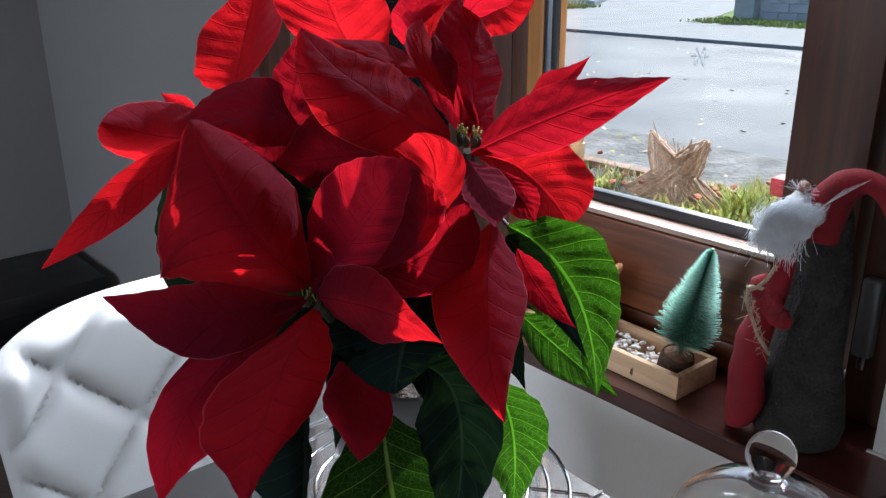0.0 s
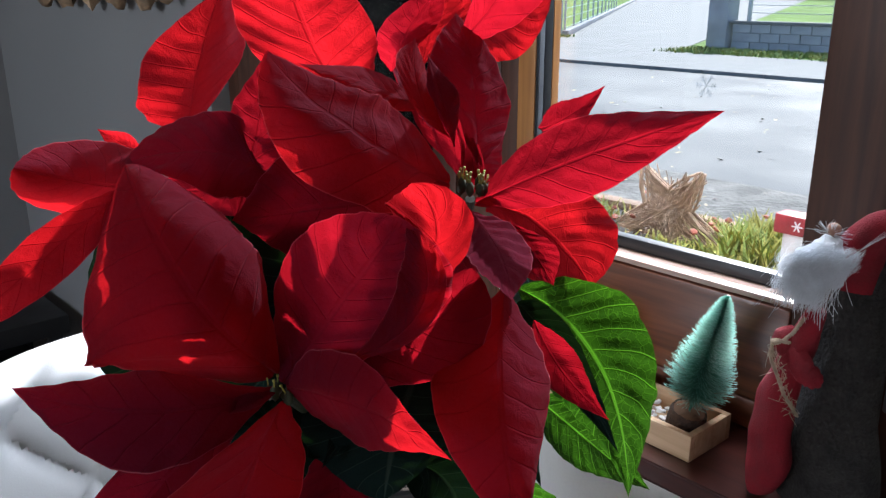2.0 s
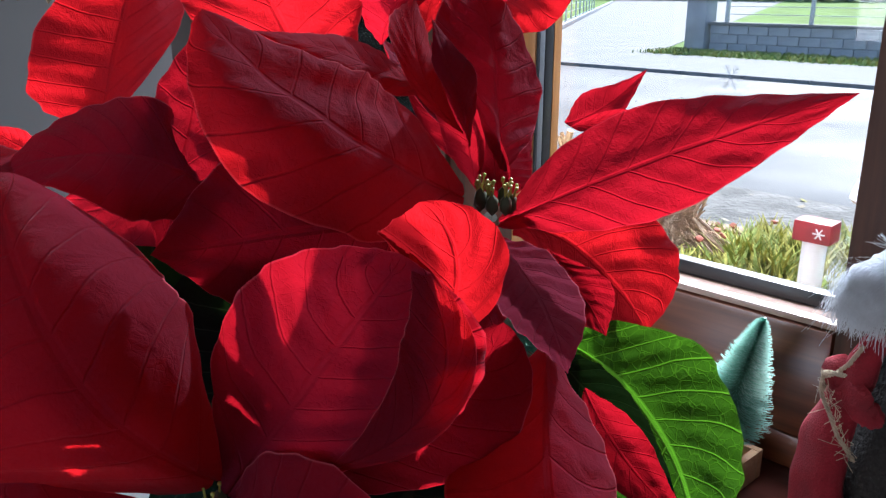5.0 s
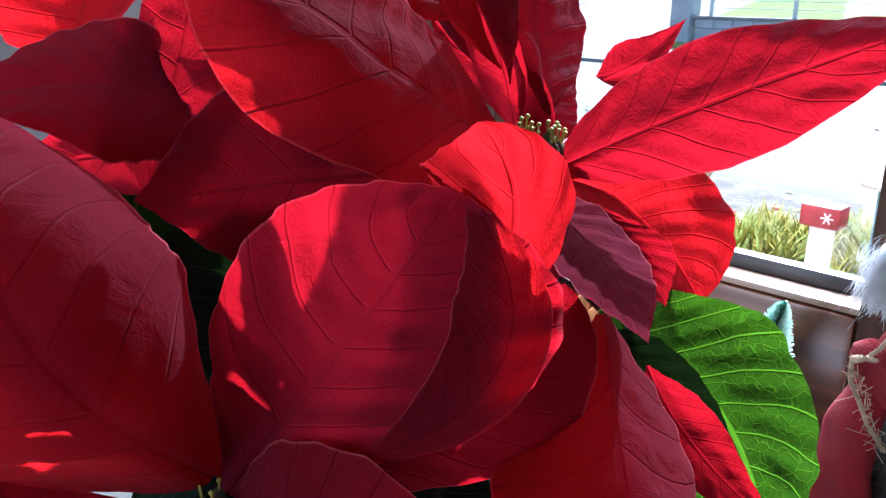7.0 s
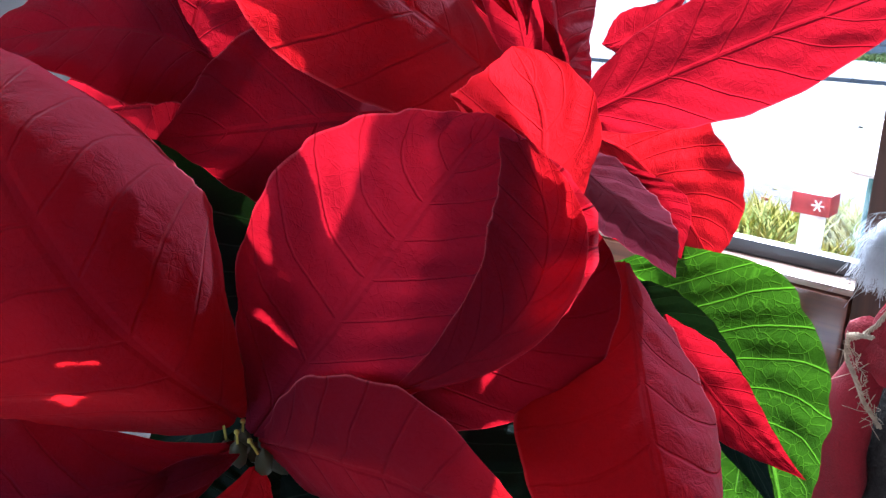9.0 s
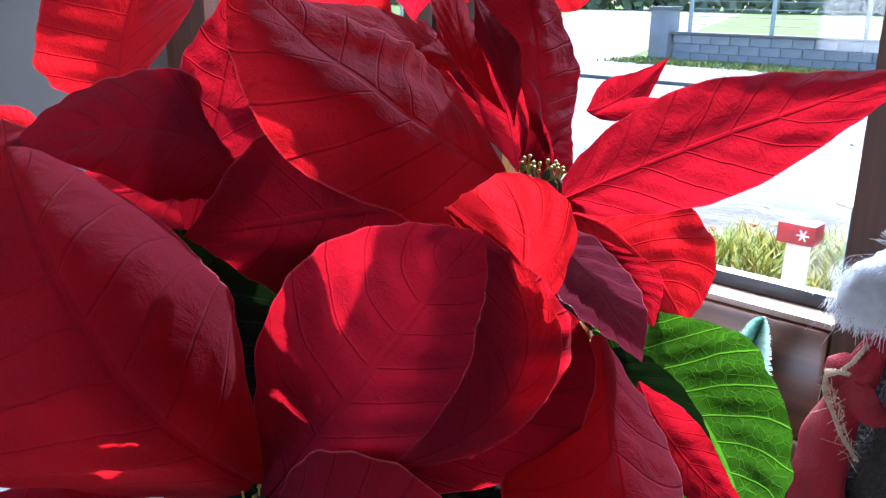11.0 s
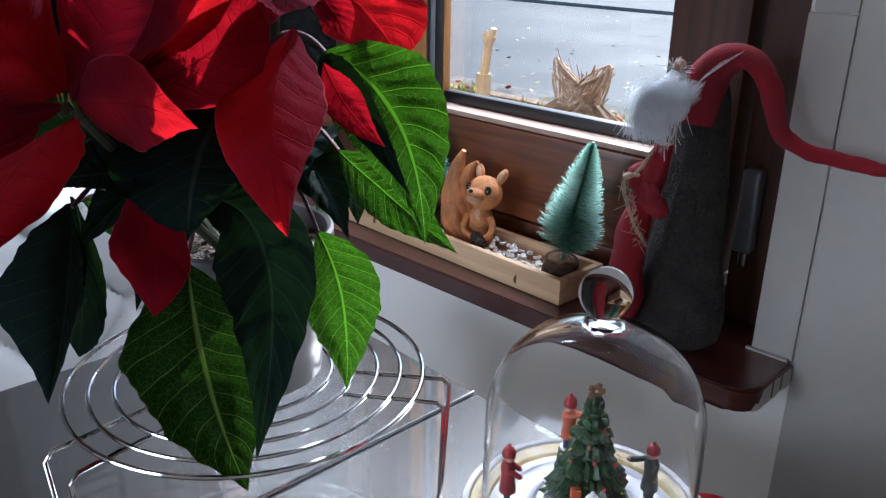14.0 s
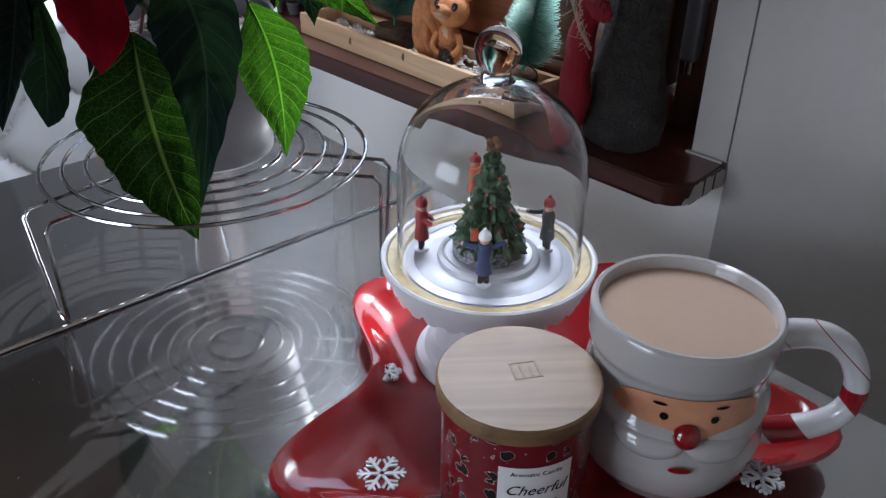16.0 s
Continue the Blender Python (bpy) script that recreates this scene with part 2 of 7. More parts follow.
BRACT = foliage("scarlet_bract", (0.044, 0.0036, 0.0095), (0.06, 0.003, 0.010), (0.92, 0.014, 0.020), 0.75, 8.5, 0.015, 0.10, 0.30, 0.035, 0.92, 0.65, (0.42, 0.09, 0.11), sheen=0.03)
# crimson bracts; also puts shade into the colour of scarlet bracts
BRACT_DEEP_SHADED = foliage("crimson_and_shaded_bract", (0.046, 0.0034, 0.0105), (0.10, 0.010, 0.022), (0.80, 0.012, 0.028), 0.75, 8.5, 0.015, 0.12, 0.24, 0.035, 0.92, 0.65, (0.42, 0.10, 0.13), sheen=0.025)
LEAF = foliage("dark_green_leaf", (0.006, 0.020, 0.005), (0.15, 0.19, 0.055), (0.036, 0.115, 0.004), 0.42, 10.5, 0.25, 0.8, 0.34, 0.036, 3.6, 0.8, (0.10, 0.14, 0.05), 0.32, 230.0)
# copy of the green leaf, darkened for one that hangs in shade
LEAF_SHADED = foliage("shaded_green_leaf", (0.005, 0.015, 0.004), (0.14, 0.17, 0.05), (0.03, 0.09, 0.004), 0.5, 10.5, 0.10, 0.75, 0.11, 0.020, 3.5, 0.8, (0.07, 0.10, 0.03), 0.25, 230.0)
# dull underside tone, kept dark to hold the shade under the plant
LEAF_DULL = foliage("blue_green_leaf_underside", (0.006, 0.013, 0.012), (0.035, 0.05, 0.04), (0.03, 0.08, 0.012), 0.65, 10.5, 0.10, 0.5, 0.04, 0.03, 1.5)
FELT_RED = surface("red_felt", (0.27, 0.008, 0.019), 0.95, vary=0.3, size=30, grain=600, relief=0.5)
FELT_GREY = surface("grey_brown_felt", (0.040, 0.036, 0.033), 0.97, vary=0.7, size=38, grain=300, relief=1.0, dist=0.004)
WOOL = surface("white_wool", (0.80, 0.84, 0.88), 0.95, vary=0.15, size=80, grain=400, relief=0.3)
TWINE = surface("hemp_twine", (0.48, 0.38, 0.27), 0.9, vary=0.3, size=200)


def bristle_fibre():
    """Plastic fibre: each strand its own green, frosted towards the tip."""
    m, t, b = nodes_of("frosted_green_bristle")
    g = t.nodes.new("ShaderNodeNewGeometry")
    uv = t.nodes.new("ShaderNodeUVMap")
    sep = t.nodes.new("ShaderNodeSeparateXYZ")
    t.links.new(uv.outputs["UV"], sep.inputs[0])
    c = ramp(t, g.outputs["Random Per Island"], [(0.0, (0.02, 0.14, 0.09)), (1.0, (0.07, 0.29, 0.20))])
    f = ramp(t, sep.outputs["X"], [(0.55, (0, 0, 0)), (1.0, (1, 1, 1))])
    t.links.new(mixed(t, f, c, (0.27, 0.54, 0.44)), b.inputs["Base Color"])
    b.inputs["Roughness"].default_value = 0.5
    return m


BRISTLE = bristle_fibre()
PEBBLE = surface("white_pebble", (0.82, 0.81, 0.79), 0.6, vary=0.15, size=120)
FOX = surface("orange_brown_resin", (0.56, 0.22, 0.075), 0.7, vary=0.4, size=45, grain=220, relief=0.5)
CREAM = surface("cream_resin", (0.60, 0.36, 0.20), 0.5, vary=0.25, size=45)
BLACK = surface("black_paint", (0.01, 0.01, 0.01), 0.25, vary=0.2)
CONE = surface("pine_cone_brown", (0.05, 0.03, 0.02), 0.6, vary=0.5, size=90)
CERAMIC = surface("white_glazed_ceramic", (0.46, 0.44, 0.42), 0.12, vary=0.04, size=8, grain=60, relief=0.02, coat=0.5)
CERAMIC_MATT = surface("white_matt_ceramic", (0.64, 0.63, 0.65), 0.4, vary=0.05, size=20)
RED_GLAZE = surface("red_glaze", (0.26, 0.008, 0.010), 0.10, vary=0.18, size=10, grain=60, relief=0.03, coat=0.6)
PEACH = surface("peach_glaze", (0.66, 0.31, 0.17), 0.15, vary=0.12, size=40, relief=0.02, coat=0.4)
TEA = surface("milky_tea", (0.50, 0.36, 0.27), 0.12, vary=0.05, size=10, relief=0)
GOLD_RIM = surface("dried_glue_ring", (0.50, 0.37, 0.15), 0.4, vary=0.3, size=60)
PAPER = surface("label_paper", (0.80, 0.79, 0.77), 0.6, vary=0.04)
TREE_GREEN = surface("dark_green_resin", (0.022, 0.060, 0.022), 0.35, vary=0.5, size=90, grain=260, relief=0.8)
GOLD_P = surface("gold_glitter", (0.55, 0.36, 0.10), 0.3, 0.8, vary=0.4, size=200)
GLITTER = surface("speckled_silver_glitter", (0.34, 0.34, 0.36), 0.35, 0.6, vary=0.8, size=420, grain=700, relief=0.8)
BLUE = surface("blue_paint", (0.025, 0.04, 0.12), 0.5, vary=0.3, size=90)
RED_P = surface("red_paint", (0.26, 0.014, 0.02), 0.5, vary=0.3, size=90)
ORANGE_P = surface("orange_paint", (0.42, 0.085, 0.03), 0.5, vary=0.3, size=90)
GREENGREY_P = surface("grey_green_paint", (0.035, 0.05, 0.045), 0.5, vary=0.3, size=90)
SKIN_P = surface("beige_paint", (0.50, 0.28, 0.20), 0.5, vary=0.2, size=90)
ASPHALT = surface("wet_asphalt", (0.066, 0.067, 0.072), 0.7, vary=0.35, size=0.6, grain=35, relief=0.3, dist=0.01, spec=0.35)
KERB = surface("kerb_stone", (0.20, 0.20, 0.20), 0.8, vary=0.3, size=3, grain=40, spec=0.2)
GRASS = surface("short_grass", (0.20, 0.29, 0.09), 0.9, vary=0.4, size=0.5, grain=30, relief=0.8, dist=0.03, spec=0.03)
VERGE = surface("leaf_strewn_verge", (0.24, 0.225, 0.205), 0.9, vary=0.6, size=4, grain=22, relief=0.8, dist=0.03, spec=0.15)
DRIVE = surface("gravel_drive", (0.25, 0.245, 0.235), 0.85, vary=0.25, size=1.1, grain=40, relief=0.4, dist=0.01, spec=0.15)
BLOCK = surface("grey_concrete_block", (0.34, 0.345, 0.37), 0.85, vary=0.3, size=3, grain=30)
FENCE = surface("galvanised_fence", (0.45, 0.47, 0.48), 0.5, 0.3, 0.1)
MESH_GREEN = surface("pale_green_wire", (0.40, 0.55, 0.47), 0.6, vary=0.1)
TWIG = surface("dry_twig", (0.46, 0.31, 0.22), 0.8, vary=0.4, size=60)
SHRUB = surface("yellow_green_shoots", (0.46, 0.42, 0.11), 0.7, vary=0.5, size=14, spec=0.1)
WOOD_PALE = surface("pale_far_foliage", (0.24, 0.30, 0.16), 0.8, vary=0.4, size=0.3)
SHRUB_DARK = surface("moss_green_shoots", (0.26, 0.32, 0.09), 0.7, vary=0.4, size=14, spec=0.1)
STRAW = surface("pale_fallen_leaves", (0.55, 0.44, 0.28), 0.7, vary=0.4, size=30)
LEAF_LITTER = surface("red_fallen_leaves", (0.40, 0.10, 0.06), 0.7, vary=0.5, size=30)
STICKER = thin_pane("frosted_sticker")
STICKER.node_tree.nodes["Transparent BSDF"].inputs["Color"].default_value = (0.86, 0.87, 0.88, 1)


# ---- mesh helpers ----
WALLFRAME = pose(0, 0, 0, 0, 0, -49)          # local x runs along the window wall, local y out through it


def chain(ob):
    m = ob.matrix_basis.copy()
    while ob.parent:
        ob = ob.parent
        m = ob.matrix_basis @ m
    return m


def thing(name, m, label, category, group="", kind=""):
    ob = new(name)
    ob.matrix_basis = m
    ob.empty_display_size = 0.05
    return tagged(ob, label, category, group, kind)


def finish(name, bm, mats, smooth=True):
    bmesh.ops.recalc_face_normals(bm, faces=bm.faces[:])
    me = bpy.data.meshes.new(name)
    bm.to_mesh(me)
    bm.free()
    for m in mats if isinstance(mats, (list, tuple)) else [mats]:
        me.materials.append(m)
    if smooth:
        me.polygons.foreach_set("use_smooth", [True] * len(me.polygons))
        me.set_sharp_from_angle(angle=radians(42))
    return me


def part(name, bm, mats, parent, label="", smooth=True):
    """One mesh object under a thing or a part; the bmesh is given in world coordinates."""
    bm.transform(chain(parent).inverted())
    ob = new(name, finish(name, bm, mats, smooth))
    ob.parent = parent
    return tagged(ob, label)


def single(name, bm, mats, label, category, origin=None, group="", kind="", smooth=True):
    """A top-level thing that is one mesh, with its origin at its base."""
    o = Matrix.Translation(origin) if origin is not None else Matrix()
    bm.transform(o.inverted())
    ob = new(name, finish(name, bm, mats, smooth))
    ob.matrix_basis = o
    return tagged(ob, label, category, group, kind)


def box(bm, x0, x1, y0, y1, z0, z1, m=None, bevel=0.0, mat=0, seg=2):
    r = bmesh.ops.create_cube(bm, size=1.0, matrix=Matrix.LocRotScale(((x0 + x1) / 2, (y0 + y1) / 2, (z0 + z1) / 2), None, (abs(x1 - x0), abs(y1 - y0), abs(z1 - z0))))
    vs = r["verts"]
    faces = list({f for v in vs for f in v.link_faces})
    if bevel:
        e = list({e for v in vs for e in v.link_edges})
        rb = bmesh.ops.bevel(bm, geom=e, offset=bevel, segments=seg, affect="EDGES", profile=0.6)
        vs = list({v for f in rb["faces"] for v in f.verts} | {v for v in vs if v.is_valid})
        faces = list({f for v in vs for f in v.link_faces})
    for f in faces:
        f.material_index = mat
    if m is not None:
        bmesh.ops.transform(bm, matrix=m, verts=vs)
    return vs


def wbox(bm, *a, **k):
    return box(bm, *a, m=WALLFRAME, **k)


def lathe(bm, profile, m=None, n=48, mat=0, cap=False):
    """Turn (radius, height) pairs about z."""
    rings = []
    for r, z in profile:
        if r < 1e-6:
            rings.append([bm.verts.new((0, 0, z))])
        else:
            rings.append([bm.verts.new((r * math.cos(2 * math.pi * i / n), r * math.sin(2 * math.pi * i / n), z)) for i in range(n)])
    for a, b in zip(rings, rings[1:]):
        for i in range(n):
            j = (i + 1) % n
            if len(a) == 1 and len(b) == 1:
                continue
            q = [a[0], b[j], b[i]] if len(a) == 1 else [a[i], a[j], b[0]] if len(b) == 1 else [a[i], a[j], b[j], b[i]]
            bm.faces.new(q).material_index = mat
    vs = [v for r in rings for v in r]
    if m is not None:
        bmesh.ops.transform(bm, matrix=m, verts=vs)
    return vs


def tube(bm, pts, radius, n=8, mat=0, closed=False, taper=None):
    """A round bar along a line of points; taper gives a radius factor along it."""
    pts = [Vector(p) for p in pts]
    k = len(pts)
    rings, ref = [], None
    for i, p in enumerate(pts):
        a, b = (pts[i - 1], pts[(i + 1) % k]) if closed else (pts[max(i - 1, 0)], pts[min(i + 1, k - 1)])
        t = (b - a).normalized()
        if ref is None:
            ref = t.orthogonal().normalized()
        ref = (ref - t * ref.dot(t)).normalized()
        side = t.cross(ref)
        r = radius * (taper(i / max(1, k - 1)) if taper else 1)
        rings.append([bm.verts.new(p + (ref * math.cos(2 * math.pi * j / n) + side * math.sin(2 * math.pi * j / n)) * r) for j in range(n)])
    for a, b in list(zip(rings, rings[1:])) + ([(rings[-1], rings[0])] if closed else []):
        for j in range(n):
            bm.faces.new([a[j], a[(j + 1) % n], b[(j + 1) % n], b[j]]).material_index = mat
    if not closed:
        bm.faces.new(rings[0][::-1]).material_index = mat
        bm.faces.new(rings[-1]).material_index = mat
    return [v for r in rings for v in r]


def bezier(a, b, c, n=12):
    """Points on the arc from a to c that passes b half way."""
    a, b, c = Vector(a), Vector(b), Vector(c)
    k = 2 * b - (a + c) / 2
    return [a * (1 - t) ** 2 + k * 2 * t * (1 - t) + c * t * t for t in (i / n for i in range(n + 1))]


def blob(bm, centre, radii, m=None, sub=2, mat=0, rough=0.0, seed=0.0):
    r = bmesh.ops.create_icosphere(bm, subdivisions=sub, radius=1.0)
    for v in r["verts"]:
        k = 1 + rough * noise.noise(v.co * 2.3 + Vector((seed, seed * 1.7, 0)))
        v.co = Vector((v.co.x * radii[0] * k, v.co.y * radii[1] * k, v.co.z * radii[2] * k))
    for f in {f for v in r["verts"] for f in v.link_faces}:
        f.material_index = mat
    bmesh.ops.transform(bm, matrix=Matrix.Translation(centre) @ (m or Matrix()), verts=r["verts"])
    return r["verts"]

# ---- the room ----
def room():
    bm = bmesh.new()
    wbox(bm, -3.1, 2.3, -3.1, 1.13, -0.08, 0.0)
    single("floor", bm, FLOOR_WOOD, "dark brown wooden floor boards of the room", "floor", kind="structure", smooth=False)
    bm = bmesh.new()
    wbox(bm, -3.1, 2.3, -3.1, 1.13, 2.5, 2.6)
    single("ceiling", bm, CEILING_WOOD, "brown wooden ceiling of the room", "ceiling", kind="structure", smooth=False)
    # wall with the window: opening from x -1.62 to -0.272, z 0.75 to 2.36
    bm = bmesh.new()
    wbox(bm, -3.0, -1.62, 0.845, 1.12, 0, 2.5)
    single("wall_beside_window", bm, PAINT_GREY_SHADE, "grey wall beside the window, its shade put into the paint", "wall", kind="structure", smooth=False)
    bm = bmesh.new()
    wbox(bm, -1.62, -0.272, 0.845, 1.12, 0, 0.749)
    wbox(bm, -1.62, -0.272, 0.845, 1.12, 2.36, 2.5)
    wbox(bm, -0.272, 2.3, 0.845, 1.12, 0, 2.5)
    single("wall_window", bm, PAINT_WALL, "grey white painted wall around the window", "wall", kind="structure", smooth=False)
    bm = bmesh.new()
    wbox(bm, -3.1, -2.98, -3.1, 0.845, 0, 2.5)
    single("wall_far", bm, PAINT_GREY_SHADE, "grey side wall of the room, its shade put into the paint", "wall", kind="structure", smooth=False)
    bm = bmesh.new()
    wbox(bm, 2.2, 2.3, -3.0, 0.845, 0, 2.5)
    single("wall_near", bm, PAINT_WALL, "white painted wall behind the table", "wall", kind="structure", smooth=False)
    # unseen back wall; its second window is added to let fill light in
    bm = bmesh.new()
    wbox(bm, -2.98, -2.0, -3.1, -3.0, 0, 2.5)
    wbox(bm, 0.0, 2.2, -3.1, -3.0, 0, 2.5)
    wbox(bm, -2.0, 0.0, -3.1, -3.0, 0, 0.9)
    wbox(bm, -2.0, 0.0, -3.1, -3.0, 2.2, 2.5)
    single("wall_back", bm, PAINT_WALL, "unseen white painted back wall with an added window opening", "wall", kind="structure", smooth=False)
    w2 = thing("added_window_2", WALLFRAME @ pose(-1.0, -3.05, 0.9), "white window added in the unseen back wall", "window", kind="structure")
    for nm, a in (("window_frame", (-2.0, -1.94, 0.9, 2.2)), ("window_frame", (-0.06, 0.0, 0.9, 2.2)), ("window_frame", (-1.94, -0.06, 0.9, 0.96)),
                  ("window_frame", (-1.94, -0.06, 2.14, 2.2)), ("mullion", (-1.03, -0.97, 0.96, 2.14))):
        bm = bmesh.new()
        wbox(bm, a[0], a[1], -3.09, -3.02, a[2], a[3], bevel=0.006)
        part(nm, bm, PAINT_TRIM_DIM, w2)
    bm = bmesh.new()
    wbox(bm, -1.94, -0.06, -3.062, -3.058, 0.96, 2.14)
    p = part("pane", bm, PANE, w2, smooth=False)
    p.visible_shadow = False
    # fill lamp in the added window, brightens what faces the room
    back_fill = new("fill_back_window", bpy.data.lights.new("fill_back_window", "AREA"))
    back_fill.data.shape, back_fill.data.size, back_fill.data.size_y, back_fill.data.energy, back_fill.data.color = "RECTANGLE", 1.8, 1.15, 24.0, (0.95, 0.97, 1.0)
    back_fill.matrix_world = WALLFRAME @ look((-1.0, -2.99, 1.55), (-1.0, 0, 1.3))
    # sky light that enters through the upper half of the window
    skyl = new("daylight_window", bpy.data.lights.new("daylight_window", "AREA"))
    skyl.data.shape, skyl.data.size, skyl.data.size_y, skyl.data.energy, skyl.data.color = "RECTANGLE", 1.25, 0.75, 32.0, (0.90, 0.95, 1.0)
    skyl.matrix_world = WALLFRAME @ look((-0.95, 1.04, 1.88), (-0.95, 0.0, 1.40))
    # painted boards beside the window, with the seam between them
    bm = bmesh.new()
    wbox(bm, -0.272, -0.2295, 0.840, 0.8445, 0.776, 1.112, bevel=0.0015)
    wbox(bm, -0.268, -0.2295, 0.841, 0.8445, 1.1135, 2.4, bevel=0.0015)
    single("trim_board", bm, PAINT_TRIM_DIM, "white board beside the window opening, weaker light put into its paint", "trim", kind="structure", smooth=False)
    bm = bmesh.new()
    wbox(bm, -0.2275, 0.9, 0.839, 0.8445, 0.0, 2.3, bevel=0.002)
    single("wall_panel", bm, PAINT_TRIM_DIM, "white wall panel with a dark seam at its edge, weaker light put into its paint", "panel", kind="structure", smooth=False)


room()


def window_one():
    win = thing("window_1", WALLFRAME @ pose(-0.9, 0.92, 0.776), "brown stained wooden window with two sashes", "window", kind="structure")

    def bar(name, x0, x1, y0, y1, z0, z1, mat, bev=0.004, label=""):
        bm = bmesh.new()
        wbox(bm, x0, x1, y0, y1, z0, z1, bevel=bev)
        return part(name, bm, mat, win, label)

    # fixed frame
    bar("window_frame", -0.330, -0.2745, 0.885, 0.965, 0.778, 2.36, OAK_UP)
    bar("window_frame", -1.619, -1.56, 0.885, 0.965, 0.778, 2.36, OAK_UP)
    bar("window_frame", -1.56, -0.330, 0.885, 0.965, 0.778, 0.815, OAK_DARK)
    bar("window_frame", -1.56, -0.330, 0.885, 0.965, 2.31, 2.36, OAK_DARK)
    # right sash: bottom rail, top rail and stiles, with a chamfer towards the glass
    bar("bottom_rail", -0.852, -0.425, 0.872, 0.938, 0.822, 0.938, OAK_DARK, 0.006)
    bar("rail_lip", -0.795, -0.424, 0.876, 0.930, 0.9385, 0.946, LIP_WOOD, 0.003, "pale upper edge of the rail, sunlight put into its colour")
    bar("top_rail", -0.852, -0.337, 0.872, 0.938, 2.21, 2.30, OAK_DARK, 0.006)
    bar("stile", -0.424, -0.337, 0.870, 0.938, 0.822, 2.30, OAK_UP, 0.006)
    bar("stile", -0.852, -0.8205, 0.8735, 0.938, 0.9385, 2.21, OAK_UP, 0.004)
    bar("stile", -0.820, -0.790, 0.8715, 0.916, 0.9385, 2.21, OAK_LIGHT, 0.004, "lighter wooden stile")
    for nm, y0, y1, mat in (("gasket", 0.8730, 0.8755, RUBBER), ("metal_strip", 0.8765, 0.8860, ALU), ("gasket", 0.8870, 0.9015, RUBBER), ("glazing_bead", 0.9025, 0.9160, OAK_LIGHT)):
        bar(nm, -0.7898, -0.7872, y0, y1, 0.947, 2.209, mat, 0.0006)
    bar("gasket", -0.795, -0.424, 0.905, 0.922, 0.9465, 0.962, RUBBER, 0.002)
    bm = bmesh.new()
    wbox(bm, -0.806, -0.425, 0.926, 0.930, 0.955, 2.209)
    p = part("pane", bm, PANE, win, smooth=False)
    p.visible_shadow = False
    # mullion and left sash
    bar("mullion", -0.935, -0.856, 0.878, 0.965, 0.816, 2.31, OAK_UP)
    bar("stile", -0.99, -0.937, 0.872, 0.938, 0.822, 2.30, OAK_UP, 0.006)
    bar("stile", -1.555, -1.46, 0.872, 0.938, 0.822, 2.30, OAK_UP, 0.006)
    bar("bottom_rail", -1.46, -0.99, 0.872, 0.938, 0.822, 0.938, OAK_DARK, 0.006)
    bar("top_rail", -1.46, -0.99, 0.872, 0.938, 2.21, 2.30, OAK_DARK, 0.006)
    bar("gasket", -1.46, -0.99, 0.905, 0.922, 0.9385, 0.955, RUBBER, 0.002)
    bm = bmesh.new()
    wbox(bm, -1.459, -0.991, 0.926, 0.930, 0.956, 2.209)
    p = part("pane", bm, PANE, win, smooth=False)
    p.visible_shadow = False
    # hinge on the right frame
    bm = bmesh.new()
    wbox(bm, -0.322, -0.302, 0.868, 0.884, 0.862, 0.952, bevel=0.004, seg=3)
    h = part("hinge", bm, ALU, win, "grey metal window hinge cover")
    bm = bmesh.new()
    lathe(bm, [(0, 0.846), (0.005, 0.847), (0.0055, 0.861), (0, 0.8615)], WALLFRAME @ pose(-0.312, 0.876, 0), 12)
    part("hinge_pin", bm, CHROME, h)
    # sill with a rounded outer corner
    bm = bmesh.new()
    pts = [(-1.62, 0.748)]
    for i in range(9):
        a = radians(-90 + i * 11.25)
        pts.append((-0.254 + 0.026 * math.cos(a), 0.774 + 0.026 * math.sin(a)))
    pts += [(-0.228, 0.838), (-0.273, 0.838), (-0.273, 0.97), (-1.62, 0.97)]
    lo = [bm.verts.new((x, y, 0.7505)) for x, y in pts]
    hi = [bm.verts.new((x, y, 0.776)) for x, y in pts]
    bm.faces.new(lo[::-1])
    bm.faces.new(hi)
    for i in range(len(pts)):
        j = (i + 1) % len(pts)
        bm.faces.new([lo[i], lo[j], hi[j], hi[i]])
    bmesh.ops.bevel(bm, geom=[e for e in bm.edges if abs(e.verts[0].co.z - e.verts[1].co.z) < 1e-5], offset=0.003, segments=2, affect="EDGES")
    bm.transform(WALLFRAME)
    s = part("window_sill", bm, SILL_WOOD, win, "red brown lacquered wooden window sill, chipped at its corner")
    # bare strip round the end of the sill, with a ragged border
    bm = bmesh.new()
    ring = [(-0.254 + 0.0268 * math.cos(radians(q)), 0.774 + 0.0268 * math.sin(radians(q))) for q in (-28, -20, -12, -6, 0)] + [(-0.2272, 0.774 + 0.004 * k) for k in range(1, 17)]
    low, top = [], []
    for k, (x, y) in enumerate(ring):
        f = min(1.0, k / 5)
        low.append(bm.verts.new(WALLFRAME @ Vector((x, y, 0.7515 + 0.004 * abs(noise.noise(Vector((k * 0.9, 2, 0))))))))
        top.append(bm.verts.new(WALLFRAME @ Vector((x, y, 0.7555 + f * 0.017 + 0.006 * noise.noise(Vector((k * 0.8, 0, 0)))))))
    for k in range(len(ring) - 1):
        if k not in (9, 14):
            bm.faces.new([low[k], low[k + 1], top[k + 1], top[k]])
    bmesh.ops.solidify(bm, geom=bm.faces[:], thickness=0.0006)
    part("paint_chip", bm, PAINT_WALL, s, "bare white end where the lacquer has chipped")
    bm = bmesh.new()
    wbox(bm, -0.276, -0.232, 0.834, 0.8395, 0.776, 0.7785, bevel=0.001)
